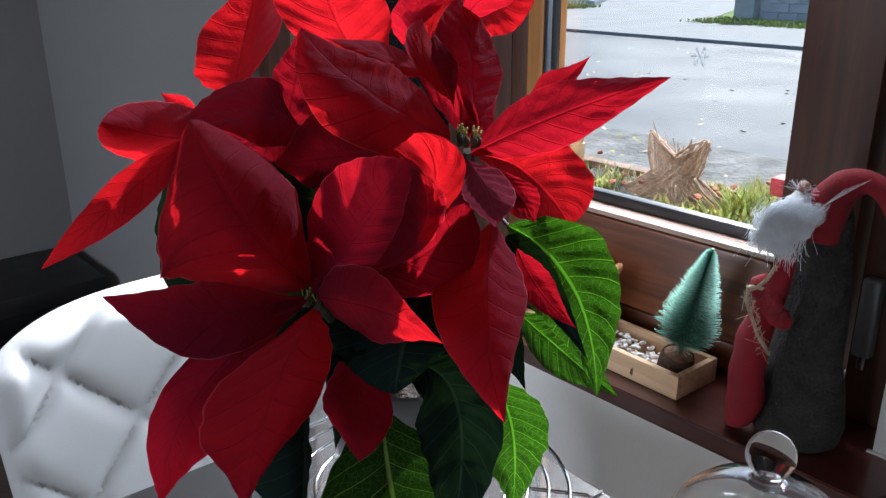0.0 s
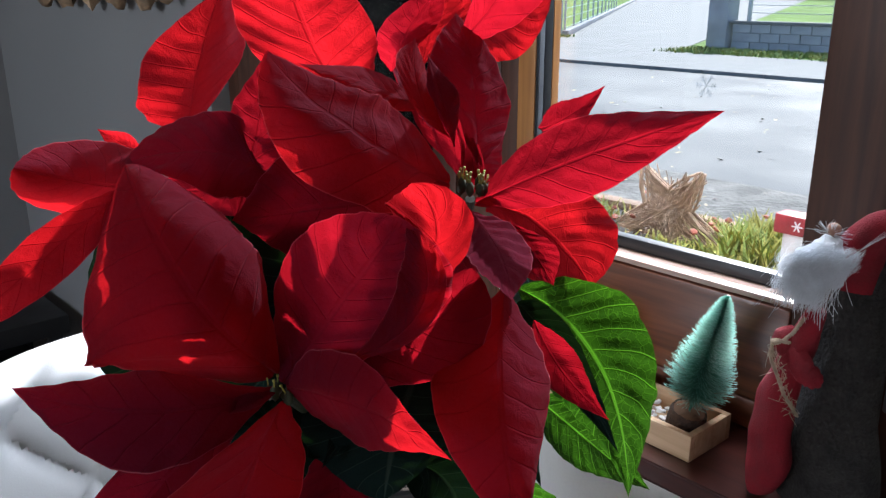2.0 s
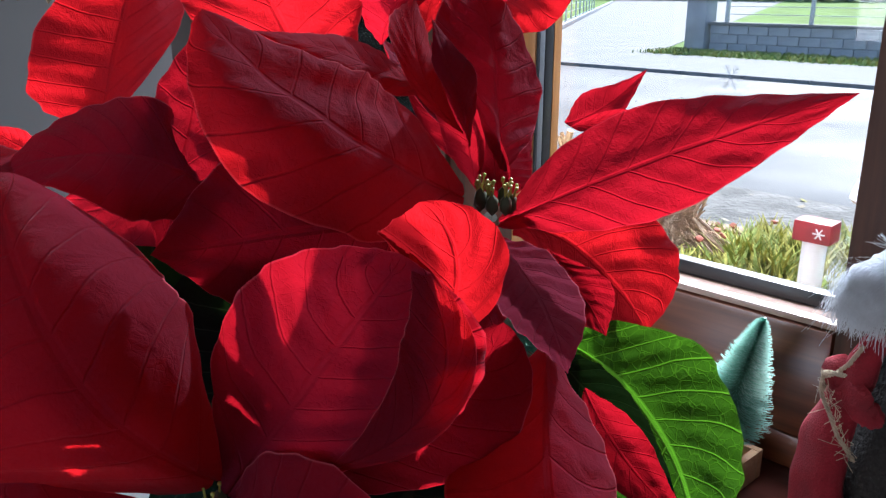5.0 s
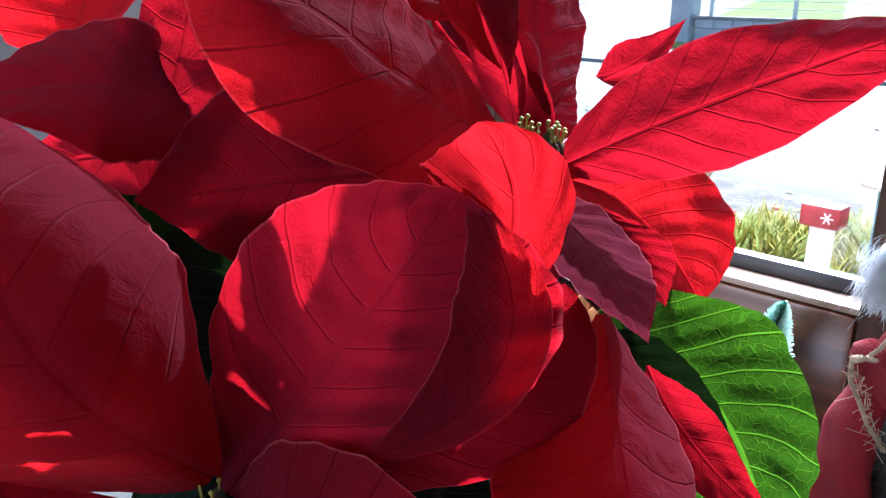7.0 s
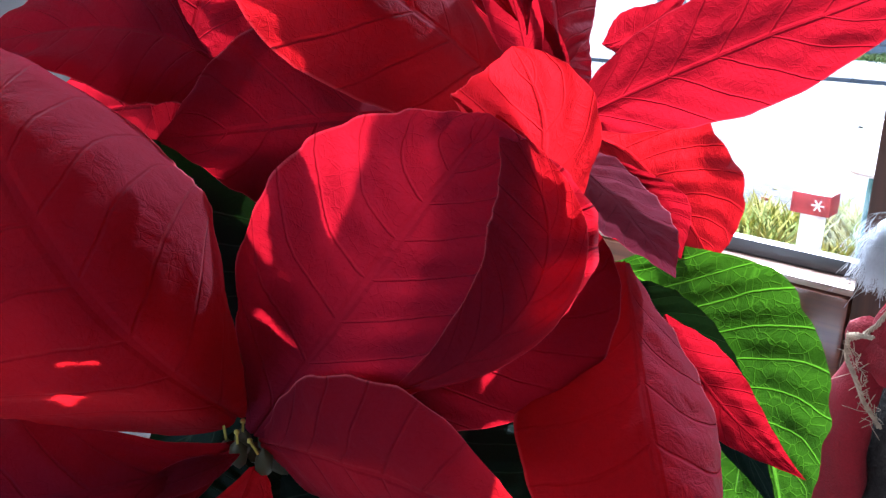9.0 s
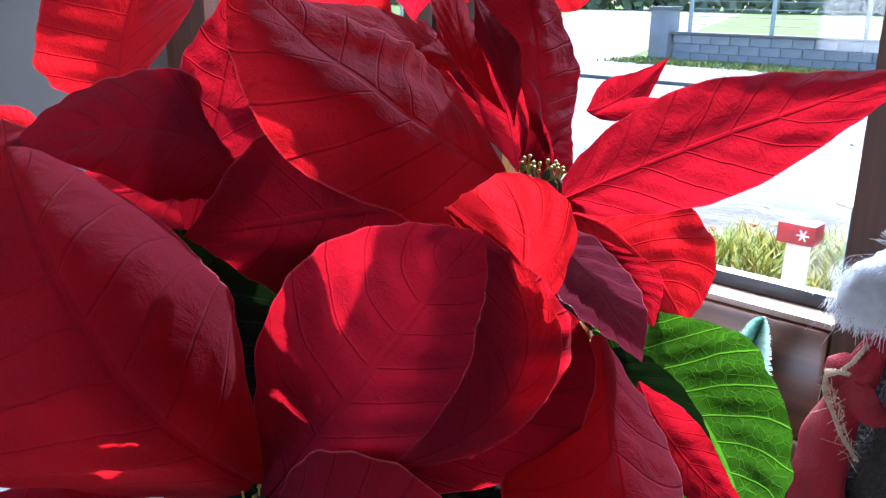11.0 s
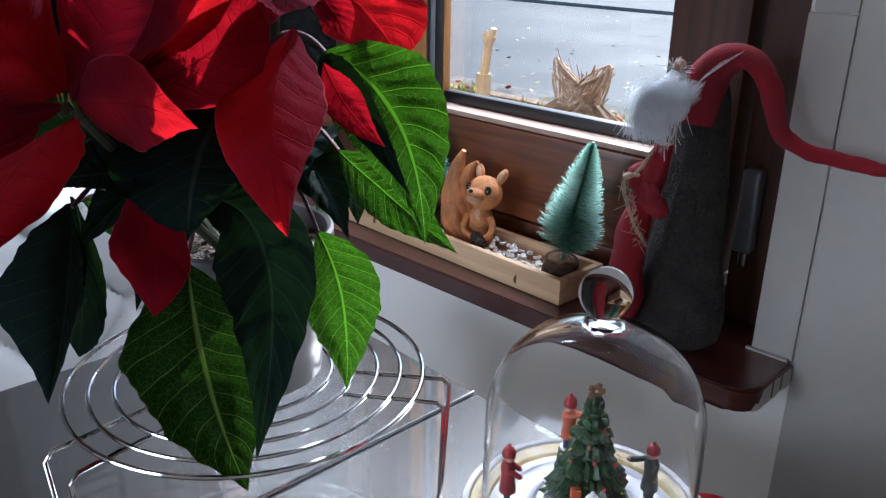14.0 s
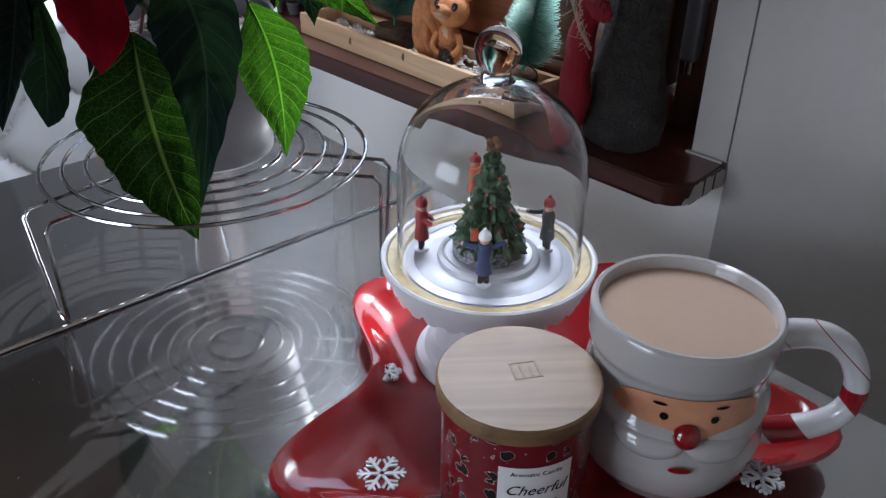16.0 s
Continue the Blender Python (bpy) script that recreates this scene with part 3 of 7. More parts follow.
    part("filler", bm, PAINT_TRIM_DIM, s, "dirty filler along the wall")


window_one()


def table():
    u, v = Vector((0.630, -0.777, 0)), Vector((0.777, 0.630, 0))
    corner = Vector((-0.03, 0.965, 0.75))
    m = Matrix(((u.x, -v.x, 0, corner.x), (u.y, -v.y, 0, corner.y), (0, 0, 1, 0.75), (0, 0, 0, 1)))
    tab = thing("steel_table", m, "brushed stainless steel table with a seam across its top", "table")
    seam = 0.31

    def slab(name, x0, x1, y0, y1, z0, z1, mat, bev=0.0015, parent=tab, label=""):
        bm = bmesh.new()
        box(bm, x0, x1, y0, y1, z0, z1, m=m, bevel=bev)
        return part(name, bm, mat, parent, label, smooth=False)

    slab("tabletop", 0.0, seam - 0.0015, 0.0, 0.92, -0.03, 0.0, STEEL)
    slab("tabletop", seam + 0.0015, 1.75, 0.0, 0.92, -0.03, 0.0, STEEL)
    bm = bmesh.new()
    tube(bm, [m @ Vector((seam, 0.002, 0.0015)), m @ Vector((seam, 0.46, 0.0015)), m @ Vector((seam, 0.918, 0.0015))], 0.0022, 8)
    part("seam_rod", bm, CHROME, tab, "thin polished rod along the seam")
    for x, y in ((0.06, 0.06), (0.06, 0.86), (1.69, 0.06), (1.69, 0.86)):
        slab("leg", x - 0.025, x + 0.025, y - 0.025, y + 0.025, -0.75, -0.031, STEEL, 0.004)
    for y in (0.06, 0.86):
        slab("apron", 0.09, 1.66, y - 0.012, y + 0.012, -0.10, -0.031, STEEL, 0.002)


table()

# ---- cooling rack and pot ----
RACK = Vector((-0.0286, 0.597, 0.85))


def cooling_rack():
    rack = thing("cooling_rack", Matrix.Translation((RACK.x, RACK.y, 0.75)), "round chromed wire cooling rack on the steel table", "rack")
    for k, r in enumerate((0.1345, 0.117, 0.099, 0.081, 0.063, 0.045, 0.026)):
        bm = bmesh.new()
        tube(bm, [RACK + Vector((r * math.cos(a), r * math.sin(a), 0.0022)) for a in (2 * math.pi * i / 72 for i in range(72))], 0.0016 if k else 0.0018, 8, closed=True)
        part("ring", bm, CHROME, rack)
    for deg in (-134.5, -11.5, 108):
        a = radians(deg)
        out, side = Vector((math.cos(a), math.sin(a), 0)), Vector((-math.sin(a), math.cos(a), 0))
        foot = Vector((RACK.x, RACK.y, 0.7525)) + out * 0.147
        bm = bmesh.new()
        up = Vector((0, 0, 0.0965))
        line = [RACK + out * 0.075 + side * 0.017 - Vector((0, 0, 0.0016)), RACK + out * 0.12 + side * 0.017 - Vector((0, 0, 0.0016)), RACK + out * 0.149 + side * 0.0175 - Vector((0, 0, 0.002)),
                RACK + out * 0.1545 + side * 0.0175 - Vector((0, 0, 0.008)), foot + out * 0.004 + side * 0.0085 + Vector((0, 0, 0.008)), foot + out * 0.003 + side * 0.0045 + Vector((0, 0, 0.0015)), foot + out * 0.003]
        tube(bm, line + [p - side * 2 * (p - RACK).dot(side) for p in line[-2::-1]], 0.0017, 8)
        part("leg", bm, CHROME, rack)


cooling_rack()


def flower_pot():
    m = Matrix.Translation((RACK.x, RACK.y, 0.8542))
    pot = thing("flower_pot", m, "grey glazed flower pot full of dark soil", "pot")
    bm = bmesh.new()
    lathe(bm, [(0, 0), (0.052, 0), (0.0555, 0.003), (0.057, 0.02), (0.0575, 0.0215), (0.0575, 0.024), (0.0580, 0.025), (0.067, 0.105), (0.0685, 0.108), (0.0685, 0.116), (0.0665, 0.118), (0.064, 0.116), (0.063, 0.09), (0, 0.088)], m, 64)
    part("pot", bm, POT_GREY, pot)
    bm = bmesh.new()
    lathe(bm, [(0, 0.103), (0.02, 0.104), (0.045, 0.102), (0.0632, 0.1)], m, 40)
    bmesh.ops.subdivide_edges(bm, edges=bm.edges[:], cuts=2, use_grid_fill=True)
    for v in bm.verts:
        v.co.z += 0.006 * noise.noise(v.co * 90) + 0.003 * noise.noise(v.co * 260)
    part("soil", bm, SOIL, pot)


flower_pot()


# ---- poinsettia ----
PLANT = thing("poinsettia", Matrix.Translation((RACK.x, RACK.y, 0.955)), "poinsettia with large scarlet bracts and dark green leaves", "plant")
OUTLINE = ((0, 0.05), (0.06, 0.26), (0.15, 0.60), (0.27, 0.88), (0.40, 1.0), (0.52, 0.95), (0.66, 0.74), (0.78, 0.48), (0.88, 0.24), (0.95, 0.085), (1, 0.0))


def breadth(u, k=1.0):
    u = u ** k
    for (a, x), (b, y) in zip(OUTLINE, OUTLINE[1:]):
        if u <= b:
            f = (u - a) / (b - a)
            return x + (y - x) * (f * f * (3 - 2 * f) * 0.5 + f * 0.5)
    return 0.0


def blade(name, base, mid, tip, half, face, mat, bend=(0.5, 0.5), twist=0.0, wave=0.06, quilt=0.03, seed=0, fat=1.0, hook=0.0, shoulder=0.0, ribs=8.5, teeth=0.012, nu=60, nv=8, label=""):
    """A bract or leaf along the arc base-mid-tip, half its greatest half-breadth, turned to face. bend: how far each side rolls
    towards the face (radians); twist: degrees from base to tip; hook: how far the last tenth curls over."""
    base, mid, tip, face = Vector(base), Vector(mid), Vector(tip), Vector(face).normalized()
    ctrl = 2 * mid - (base + tip) / 2
    rows, uvs = [], {}
    bm = bmesh.new()
    lay = bm.loops.layers.uv.new("UVMap")
    off = Vector((seed * 3.17, seed * 1.31, seed * 0.77))
    for i in range(nu + 1):
        u = i / nu
        p = base * (1 - u) ** 2 + ctrl * (2 * u * (1 - u)) + tip * (u * u)
        t = ((ctrl - base) * (2 * (1 - u)) + (tip - ctrl) * (2 * u)).normalized()
        f = Matrix.Rotation(radians(twist) * (u - 0.5), 3, t) @ face
        s = t.cross(f).normalized()
        nrm = s.cross(t).normalized()
        if hook and u > 0.86:
            k = (u - 0.86) / 0.14
            p = p + nrm * hook * k * k * half
        row = []
        w = half * breadth(u, fat)
        for j in range(-nv, nv + 1):
            q = j / nv
            th = bend[0] if q < 0 else bend[1]
            edge = 1 + 0.05 * noise.noise(Vector((u * 5, 0.3 * (1 if q > 0 else -1), 0)) + off) + teeth * noise.noise(Vector((u * 24, 2.0 if q > 0 else 5.0, 0)) + off) * abs(q) ** 3 + shoulder * math.exp(-((u - 0.33) / 0.07) ** 2) * abs(q)
            arc = abs(q) * w * edge
            a = th * abs(q)
            x, y = (math.sin(a) / a, (1 - math.cos(a)) / a) if a > 1e-4 else (1.0, a / 2)
            x, y = x * arc, y * arc
            # rumple between the side veins and ruffle at the margin
            ph = ribs * u - 1.5 * abs(q)
            y += quilt * half * (abs(math.sin(math.pi * ph)) - 0.6) * min(1.0, abs(q) * 3) * min(1, (1 - u) * 4) * min(1, u * 6)
            y += wave * half * (abs(q) ** 1.6) * 2.2 * noise.noise(Vector((u * 3.6, q * 0.8, 0)) + off) * math.sin(math.pi * min(1, u * 1.05))
            y += 0.20 * half * noise.noise(Vector((u * 1.7, q * 1.3, 4)) + off) * math.sin(math.pi * u)
            y += 0.045 * half * noise.noise(Vector((u * 6.5, q * 3.0, 9)) + off) * math.sin(math.pi * u)
            y -= 0.035 * half * math.exp(-(q / 0.09) ** 2) * (1 - u)
            v = bm.verts.new(p + s * (x if q > 0 else -x) + nrm * y)
            uvs[v] = (u, 0.5 + 0.5 * q)
            row.append(v)
        rows.append(row)
    for a, b in zip(rows, rows[1:]):
        for j in range(len(a) - 1):
            fc = bm.faces.new([a[j], a[j + 1], b[j + 1], b[j]])
            for lp in fc.loops:
                lp[lay].uv = uvs[lp.vert]
    return part(name, bm, mat, PLANT, label)


def petal(base, mid, tip, left, right, mat, at=0.45, full=1.0, wave=0.10, quilt=0.035, seed=0, hook=0.0, ribs=8.5, teeth=0.012, nu=64, nv=10, name="bract", label=""):
    """A bract along the arc base-mid-tip, widest at the share `at` of its length, where its margins lie at left and right.
    full: below 1 for a rounder outline; hook: how far the last seventh curls over."""
    base, mid, tip, left, right = (Vector(p) for p in (base, mid, tip, left, right))
    ctrl = (mid - base * (1 - at) ** 2 - tip * at * at) / (2 * at * (1 - at))
    t0 = ((ctrl - base) * (1 - at) + (tip - ctrl) * at).normalized()
    side, cup = (right - left) / 2, (right + left) / 2 - mid
    half, k = (side - t0 * side.dot(t0)).length, math.log(0.4) / math.log(at)
    off = Vector((seed * 3.17, seed * 1.31, seed * 0.77))
    bm = bmesh.new()
    lay = bm.loops.layers.uv.new("UVMap")
    rows, uvs = [], {}
    for i in range(nu + 1):
        u = i / nu
        p = base * (1 - u) ** 2 + ctrl * (2 * u * (1 - u)) + tip * (u * u)
        t = ((ctrl - base) * (1 - u) + (tip - ctrl) * u).normalized()
        turn = t0.rotation_difference(t)
        s, c = turn @ side, turn @ cup
        nrm = s.cross(t).normalized()
        if hook and u > 0.86:
            p = p + nrm * hook * ((u - 0.86) / 0.14) ** 2 * half * 0.5
        w = breadth(u, k) ** full
        row = []
        for j in range(-nv, nv + 1):
            q = j / nv
            a = abs(q)
            edge = 1 + 0.05 * noise.noise(Vector((u * 5, 0.3 if q > 0 else -0.3, 0)) + off) + teeth * noise.noise(Vector((u * 24, 2.0 if q > 0 else 5.0, 0)) + off) * a ** 3
            ph = ribs * u - 1.5 * a
            y = quilt * (abs(math.sin(math.pi * ph)) - 0.6) * min(1.0, a * 3) * min(1, (1 - u) * 4) * min(1, u * 6)
            y += wave * a ** 1.6 * 2.2 * noise.noise(Vector((u * 3.6, q * 0.8, 0)) + off) * math.sin(math.pi * min(1, u * 1.05))
            y += (0.12 * noise.noise(Vector((u * 1.7, q * 1.3, 4)) + off) + 0.045 * noise.noise(Vector((u * 6.5, q * 3.0, 9)) + off)) * math.sin(math.pi * u)
            y -= 0.035 * math.exp(-(q / 0.09) ** 2) * (1 - u)
            v = bm.verts.new(p + s * (q * w * edge) + c * (q * q * w) + nrm * (y * half))
            uvs[v] = (u, 0.5 + 0.5 * q)
            row.append(v)
        rows.append(row)
    for a, b in zip(rows, rows[1:]):
        for j in range(len(a) - 1):
            fc = bm.faces.new([a[j], a[j + 1], b[j + 1], b[j]])
            for lp in fc.loops:
                lp[lay].uv = uvs[lp.vert]
    return part(name, bm, mat, PLANT, label)


def stalk(a, b, c, r=0.0022, mat=None):
    bm = bmesh.new()
    tube(bm, bezier(a, b, c, 10), r, 8, taper=lambda t: 1.15 - 0.35 * t)
    part("stalk", bm, mat or STEM_RED, PLANT)


# upper cluster, lower cluster, then the leaves beneath them
petal((-0.135, 0.540, 1.189), (-0.128, 0.555, 1.224), (-0.119, 0.575, 1.263), (-0.158, 0.535, 1.217), (-0.111, 0.588, 1.232), BRACT, seed=101, at=0.45, full=0.75)
petal((-0.046, 0.535, 1.201), (-0.070, 0.557, 1.241), (-0.088, 0.585, 1.291), (-0.110, 0.572, 1.244), (-0.035, 0.555, 1.246), BRACT, seed=102, at=0.48, full=0.65)
petal((0.011, 0.560, 1.236), (0.040, 0.585, 1.243), (0.072, 0.610, 1.268), (0.027, 0.600, 1.267), (0.048, 0.585, 1.226), BRACT, seed=103, at=0.5, full=0.85)
petal((-0.010, 0.550, 1.222), (-0.001, 0.565, 1.246), (0.013, 0.585, 1.280), (-0.018, 0.560, 1.250), (0.017, 0.575, 1.249), BRACT, seed=104, at=0.5)
petal((-0.025, 0.550, 1.221), (-0.016, 0.548, 1.242), (0.007, 0.560, 1.269), (-0.032, 0.550, 1.242), (-0.001, 0.555, 1.243), BRACT_DEEP_SHADED, seed=105, at=0.45)
petal((0.020, 0.515, 1.177), (0.019, 0.535, 1.213), (0.010, 0.560, 1.251), (-0.004, 0.530, 1.224), (0.041, 0.548, 1.203), BRACT_DEEP_SHADED, seed=106, at=0.45, full=0.9)
petal((0.005, 0.515, 1.191), (-0.010, 0.512, 1.214), (-0.012, 0.530, 1.240), (-0.023, 0.515, 1.226), (-0.004, 0.525, 1.220), BRACT, seed=107, at=0.5, wave=0.25)
petal((0.007, 0.510, 1.187), (0.002, 0.507, 1.208), (-0.006, 0.528, 1.232), (-0.005, 0.510, 1.213), (0.010, 0.517, 1.210), BRACT_DEEP_SHADED, seed=108, at=0.5, wave=0.22)
petal((-0.007, 0.515, 1.205), (-0.033, 0.508, 1.218), (-0.071, 0.520, 1.228), (-0.032, 0.525, 1.223), (-0.031, 0.500, 1.210), BRACT, seed=109, at=0.45)
petal((0.005, 0.508, 1.169), (-0.034, 0.468, 1.198), (-0.079, 0.481, 1.235), (-0.050, 0.450, 1.177), (-0.024, 0.497, 1.212), BRACT, seed=110, at=0.45, full=0.62, hook=0.1)
petal((-0.076, 0.475, 1.177), (-0.108, 0.485, 1.191), (-0.157, 0.500, 1.181), (-0.106, 0.470, 1.173), (-0.117, 0.510, 1.207), BRACT_DEEP_SHADED, seed=111, at=0.45, full=0.7)
petal((-0.098, 0.475, 1.160), (-0.087, 0.488, 1.197), (-0.085, 0.515, 1.235), (-0.109, 0.500, 1.194), (-0.062, 0.485, 1.201), BRACT_DEEP_SHADED, seed=112, at=0.45, full=0.85)
# backing bract added to close a gap and block the sun
petal((-0.046, 0.520, 1.168), (-0.098, 0.525, 1.165), (-0.162, 0.540, 1.154), (-0.094, 0.500, 1.145), (-0.099, 0.540, 1.187), BRACT_DEEP_SHADED, seed=113, at=0.45, full=0.8)
# widened out of sight to shade the bract below it
petal((0.004, 0.508, 1.162), (-0.044, 0.476, 1.166), (-0.095, 0.455, 1.165), (-0.053, 0.497, 1.198), (-0.037, 0.462, 1.137), BRACT_DEEP_SHADED, seed=114, at=0.4, full=1.0)
petal((-0.132, 0.470, 1.176), (-0.167, 0.488, 1.175), (-0.196, 0.472, 1.186), (-0.166, 0.515, 1.190), (-0.187, 0.500, 1.156), BRACT, seed=115, at=0.5, full=0.75)
petal((-0.147, 0.470, 1.176), (-0.181, 0.455, 1.147), (-0.229, 0.440, 1.108), (-0.186, 0.455, 1.158), (-0.169, 0.455, 1.141), BRACT, seed=116, at=0.42, full=0.8)
petal((-0.076, 0.432, 1.099), (-0.107, 0.412, 1.153), (-0.146, 0.474, 1.187), (-0.158, 0.430, 1.107), (-0.083, 0.440, 1.158), BRACT, seed=117, at=0.5, full=0.45, wave=0.1)
petal((0.018, 0.507, 1.159), (0.060, 0.487, 1.183), (0.130, 0.473, 1.210), (0.056, 0.505, 1.198), (0.067, 0.477, 1.167), BRACT_DEEP_SHADED, seed=118, at=0.42, full=0.9, wave=0.1)
petal((0.024, 0.510, 1.157), (0.064, 0.530, 1.134), (0.086, 0.535, 1.102), (0.098, 0.553, 1.144), (0.044, 0.505, 1.119), BRACT, seed=119, at=0.58, full=0.7)
petal((0.036, 0.505, 1.149), (0.047, 0.497, 1.135), (0.058, 0.495, 1.117), (0.059, 0.500, 1.137), (0.039, 0.490, 1.133), BRACT_DEEP_SHADED, seed=120, at=0.5)
petal((0.015, 0.505, 1.155), (0.026, 0.472, 1.144), (0.028, 0.424, 1.137), (0.011, 0.460, 1.145), (0.043, 0.488, 1.144), BRACT_DEEP_SHADED, seed=121, at=0.48, quilt=0.06)
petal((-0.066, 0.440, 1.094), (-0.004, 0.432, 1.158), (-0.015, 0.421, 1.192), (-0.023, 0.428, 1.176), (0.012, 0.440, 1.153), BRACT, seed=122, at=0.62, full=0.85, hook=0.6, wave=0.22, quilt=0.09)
# scarlet bract given the crimson tone to hold its shade
petal((-0.073, 0.431, 1.096), (-0.044, 0.421, 1.140), (-0.017, 0.416, 1.176), (-0.064, 0.433, 1.159), (-0.006, 0.394, 1.141), BRACT_DEEP_SHADED, seed=123, at=0.42, full=0.85, hook=0.3, wave=0.14, quilt=0.05)
petal((-0.068, 0.442, 1.094), (-0.009, 0.438, 1.118), (0.012, 0.444, 1.145), (-0.024, 0.446, 1.134), (0.007, 0.440, 1.097), BRACT_DEEP_SHADED, seed=124, at=0.55, full=0.7)
petal((-0.039, 0.408, 1.118), (-0.011, 0.398, 1.144), (-0.017, 0.416, 1.177), (-0.020, 0.405, 1.153), (-0.002, 0.396, 1.147), BRACT, seed=125, at=0.45, full=0.8, wave=0.12)
petal((-0.071, 0.430, 1.094), (-0.042, 0.402, 1.101), (0.000, 0.362, 1.098), (-0.049, 0.412, 1.121), (-0.042, 0.414, 1.075), BRACT, seed=126, at=0.42)
petal((-0.076, 0.430, 1.094), (-0.121, 0.405, 1.097), (-0.196, 0.438, 1.092), (-0.126, 0.400, 1.070), (-0.126, 0.430, 1.105), BRACT_DEEP_SHADED, seed=127, at=0.45, full=0.9)
petal((-0.072, 0.430, 1.088), (-0.085, 0.362, 1.070), (-0.096, 0.332, 1.024), (-0.124, 0.375, 1.056), (-0.060, 0.378, 1.076), BRACT, seed=128, at=0.4)
petal((-0.091, 0.430, 1.083), (-0.138, 0.420, 1.041), (-0.168, 0.410, 0.968), (-0.164, 0.425, 1.039), (-0.117, 0.420, 1.023), BRACT_DEEP_SHADED, seed=129, at=0.42)
petal((0.030, 0.468, 1.126), (0.023, 0.413, 1.095), (0.032, 0.378, 1.044), (-0.006, 0.437, 1.093), (0.048, 0.436, 1.093), BRACT, seed=130, at=0.45, full=0.85)
petal((-0.090, 0.452, 1.037), (-0.080, 0.411, 1.013), (-0.083, 0.371, 0.964), (-0.111, 0.406, 1.014), (-0.091, 0.446, 0.990), LEAF_DULL, seed=131, at=0.42, full=0.9, ribs=10.5, teeth=0.07, wave=0.2, name="leaf")
petal((-0.121, 0.540, 1.013), (-0.121, 0.536, 0.956), (-0.133, 0.540, 0.898), (-0.135, 0.520, 0.963), (-0.113, 0.550, 0.924), LEAF_DULL, seed=132, at=0.6, full=0.8, ribs=10.5, teeth=0.06, wave=0.14, name="leaf")
petal((-0.058, 0.478, 1.052), (-0.052, 0.458, 1.012), (-0.055, 0.458, 0.967), (-0.077, 0.468, 1.009), (-0.033, 0.458, 1.005), BRACT_DEEP_SHADED, seed=133, at=0.55, full=0.8, wave=0.15)
# next five: hidden inner leaves added to block sun from the front bracts
petal((0.010, 0.600, 1.030), (0.010, 0.535, 1.050), (-0.010, 0.490, 1.020), (-0.060, 0.545, 1.045), (0.050, 0.530, 1.060), LEAF_DULL, seed=134, at=0.5, full=0.6, ribs=10.5, name="leaf")
petal((-0.030, 0.600, 1.090), (-0.030, 0.545, 1.100), (-0.050, 0.500, 1.080), (-0.100, 0.550, 1.090), (0.020, 0.540, 1.100), LEAF_DULL, seed=135, at=0.5, full=0.6, ribs=10.5, name="leaf")
petal((-0.010, 0.515, 1.070), (-0.040, 0.478, 1.115), (-0.075, 0.468, 1.165), (-0.095, 0.478, 1.110), (0.012, 0.482, 1.125), LEAF_DULL, seed=136, at=0.5, full=0.6, ribs=10.5, name="leaf")
petal((-0.060, 0.530, 1.060), (-0.110, 0.487, 1.105), (-0.165, 0.487, 1.150), (-0.165, 0.490, 1.075), (-0.060, 0.486, 1.145), LEAF_DULL, seed=137, at=0.5, full=0.6, ribs=10.5, name="leaf")
petal((0.000, 0.500, 1.090), (-0.020, 0.462, 1.065), (-0.030, 0.452, 1.020), (-0.070, 0.468, 1.060), (0.030, 0.468, 1.075), LEAF_DULL, seed=138, at=0.5, full=0.6, ribs=10.5, name="leaf")
# extra bract above the view, added to shade the centre bracts
petal((0.012, 0.560, 1.236), (0.046, 0.556, 1.282), (0.064, 0.572, 1.335), (0.029, 0.552, 1.294), (0.066, 0.562, 1.270), BRACT_DEEP_SHADED, seed=141, at=0.55, full=0.6)
# hidden leaf added to keep the sun off the hanging bract
petal((0.000, 0.580, 1.062), (-0.004, 0.540, 1.076), (-0.020, 0.503, 1.072), (-0.055, 0.545, 1.070), (0.035, 0.535, 1.084), LEAF_DULL, seed=142, at=0.5, full=0.6, ribs=10.5, name="leaf")

blade("bract", (-0.166, 0.559, 1.176), (-0.178, 0.561, 1.181), (-0.191, 0.563, 1.189), 0.007, (0.299, -0.941, 0.157), BRACT, seed=7)
blade("bract", (0.069, 0.643, 1.175), (0.089, 0.648, 1.181), (0.116, 0.658, 1.201), 0.012, (-0.133, -0.863, 0.487), BRACT_DEEP_SHADED, seed=20)
blade("bract", (0.070, 0.633, 1.174), (0.094, 0.634, 1.178), (0.114, 0.635, 1.180), 0.005, (-0.145, -0.978, 0.149), BRACT_DEEP_SHADED, seed=21)
blade("bract", (0.010, 0.515, 1.170), (0.004, 0.525, 1.199), (-0.006, 0.544, 1.223), 0.010, (-0.506, -0.853, 0.126), BRACT_DEEP_SHADED, seed=22, wave=0.2)
blade("bract", (0.012, 0.531, 1.171), (-0.005, 0.547, 1.203), (-0.014, 0.568, 1.231), 0.012, (0.349, -0.929, 0.121), BRACT_DEEP_SHADED, seed=23, wave=0.2)
blade("bract", (0.006, 0.530, 1.184), (-0.016, 0.550, 1.210), (-0.025, 0.565, 1.223), 0.010, (0.662, -0.664, 0.347), BRACT_DEEP_SHADED, seed=24, wave=0.2)
blade("bract", (0.020, 0.518, 1.164), (0.024, 0.527, 1.177), (0.036, 0.542, 1.187), 0.011, (0.303, -0.814, 0.495), BRACT_DEEP_SHADED, seed=26)
blade("bract", (0.016, 0.511, 1.161), (0.017, 0.518, 1.179), (0.013, 0.523, 1.195), 0.006, (-0.032, -0.983, 0.183), BRACT_DEEP_SHADED, seed=27)
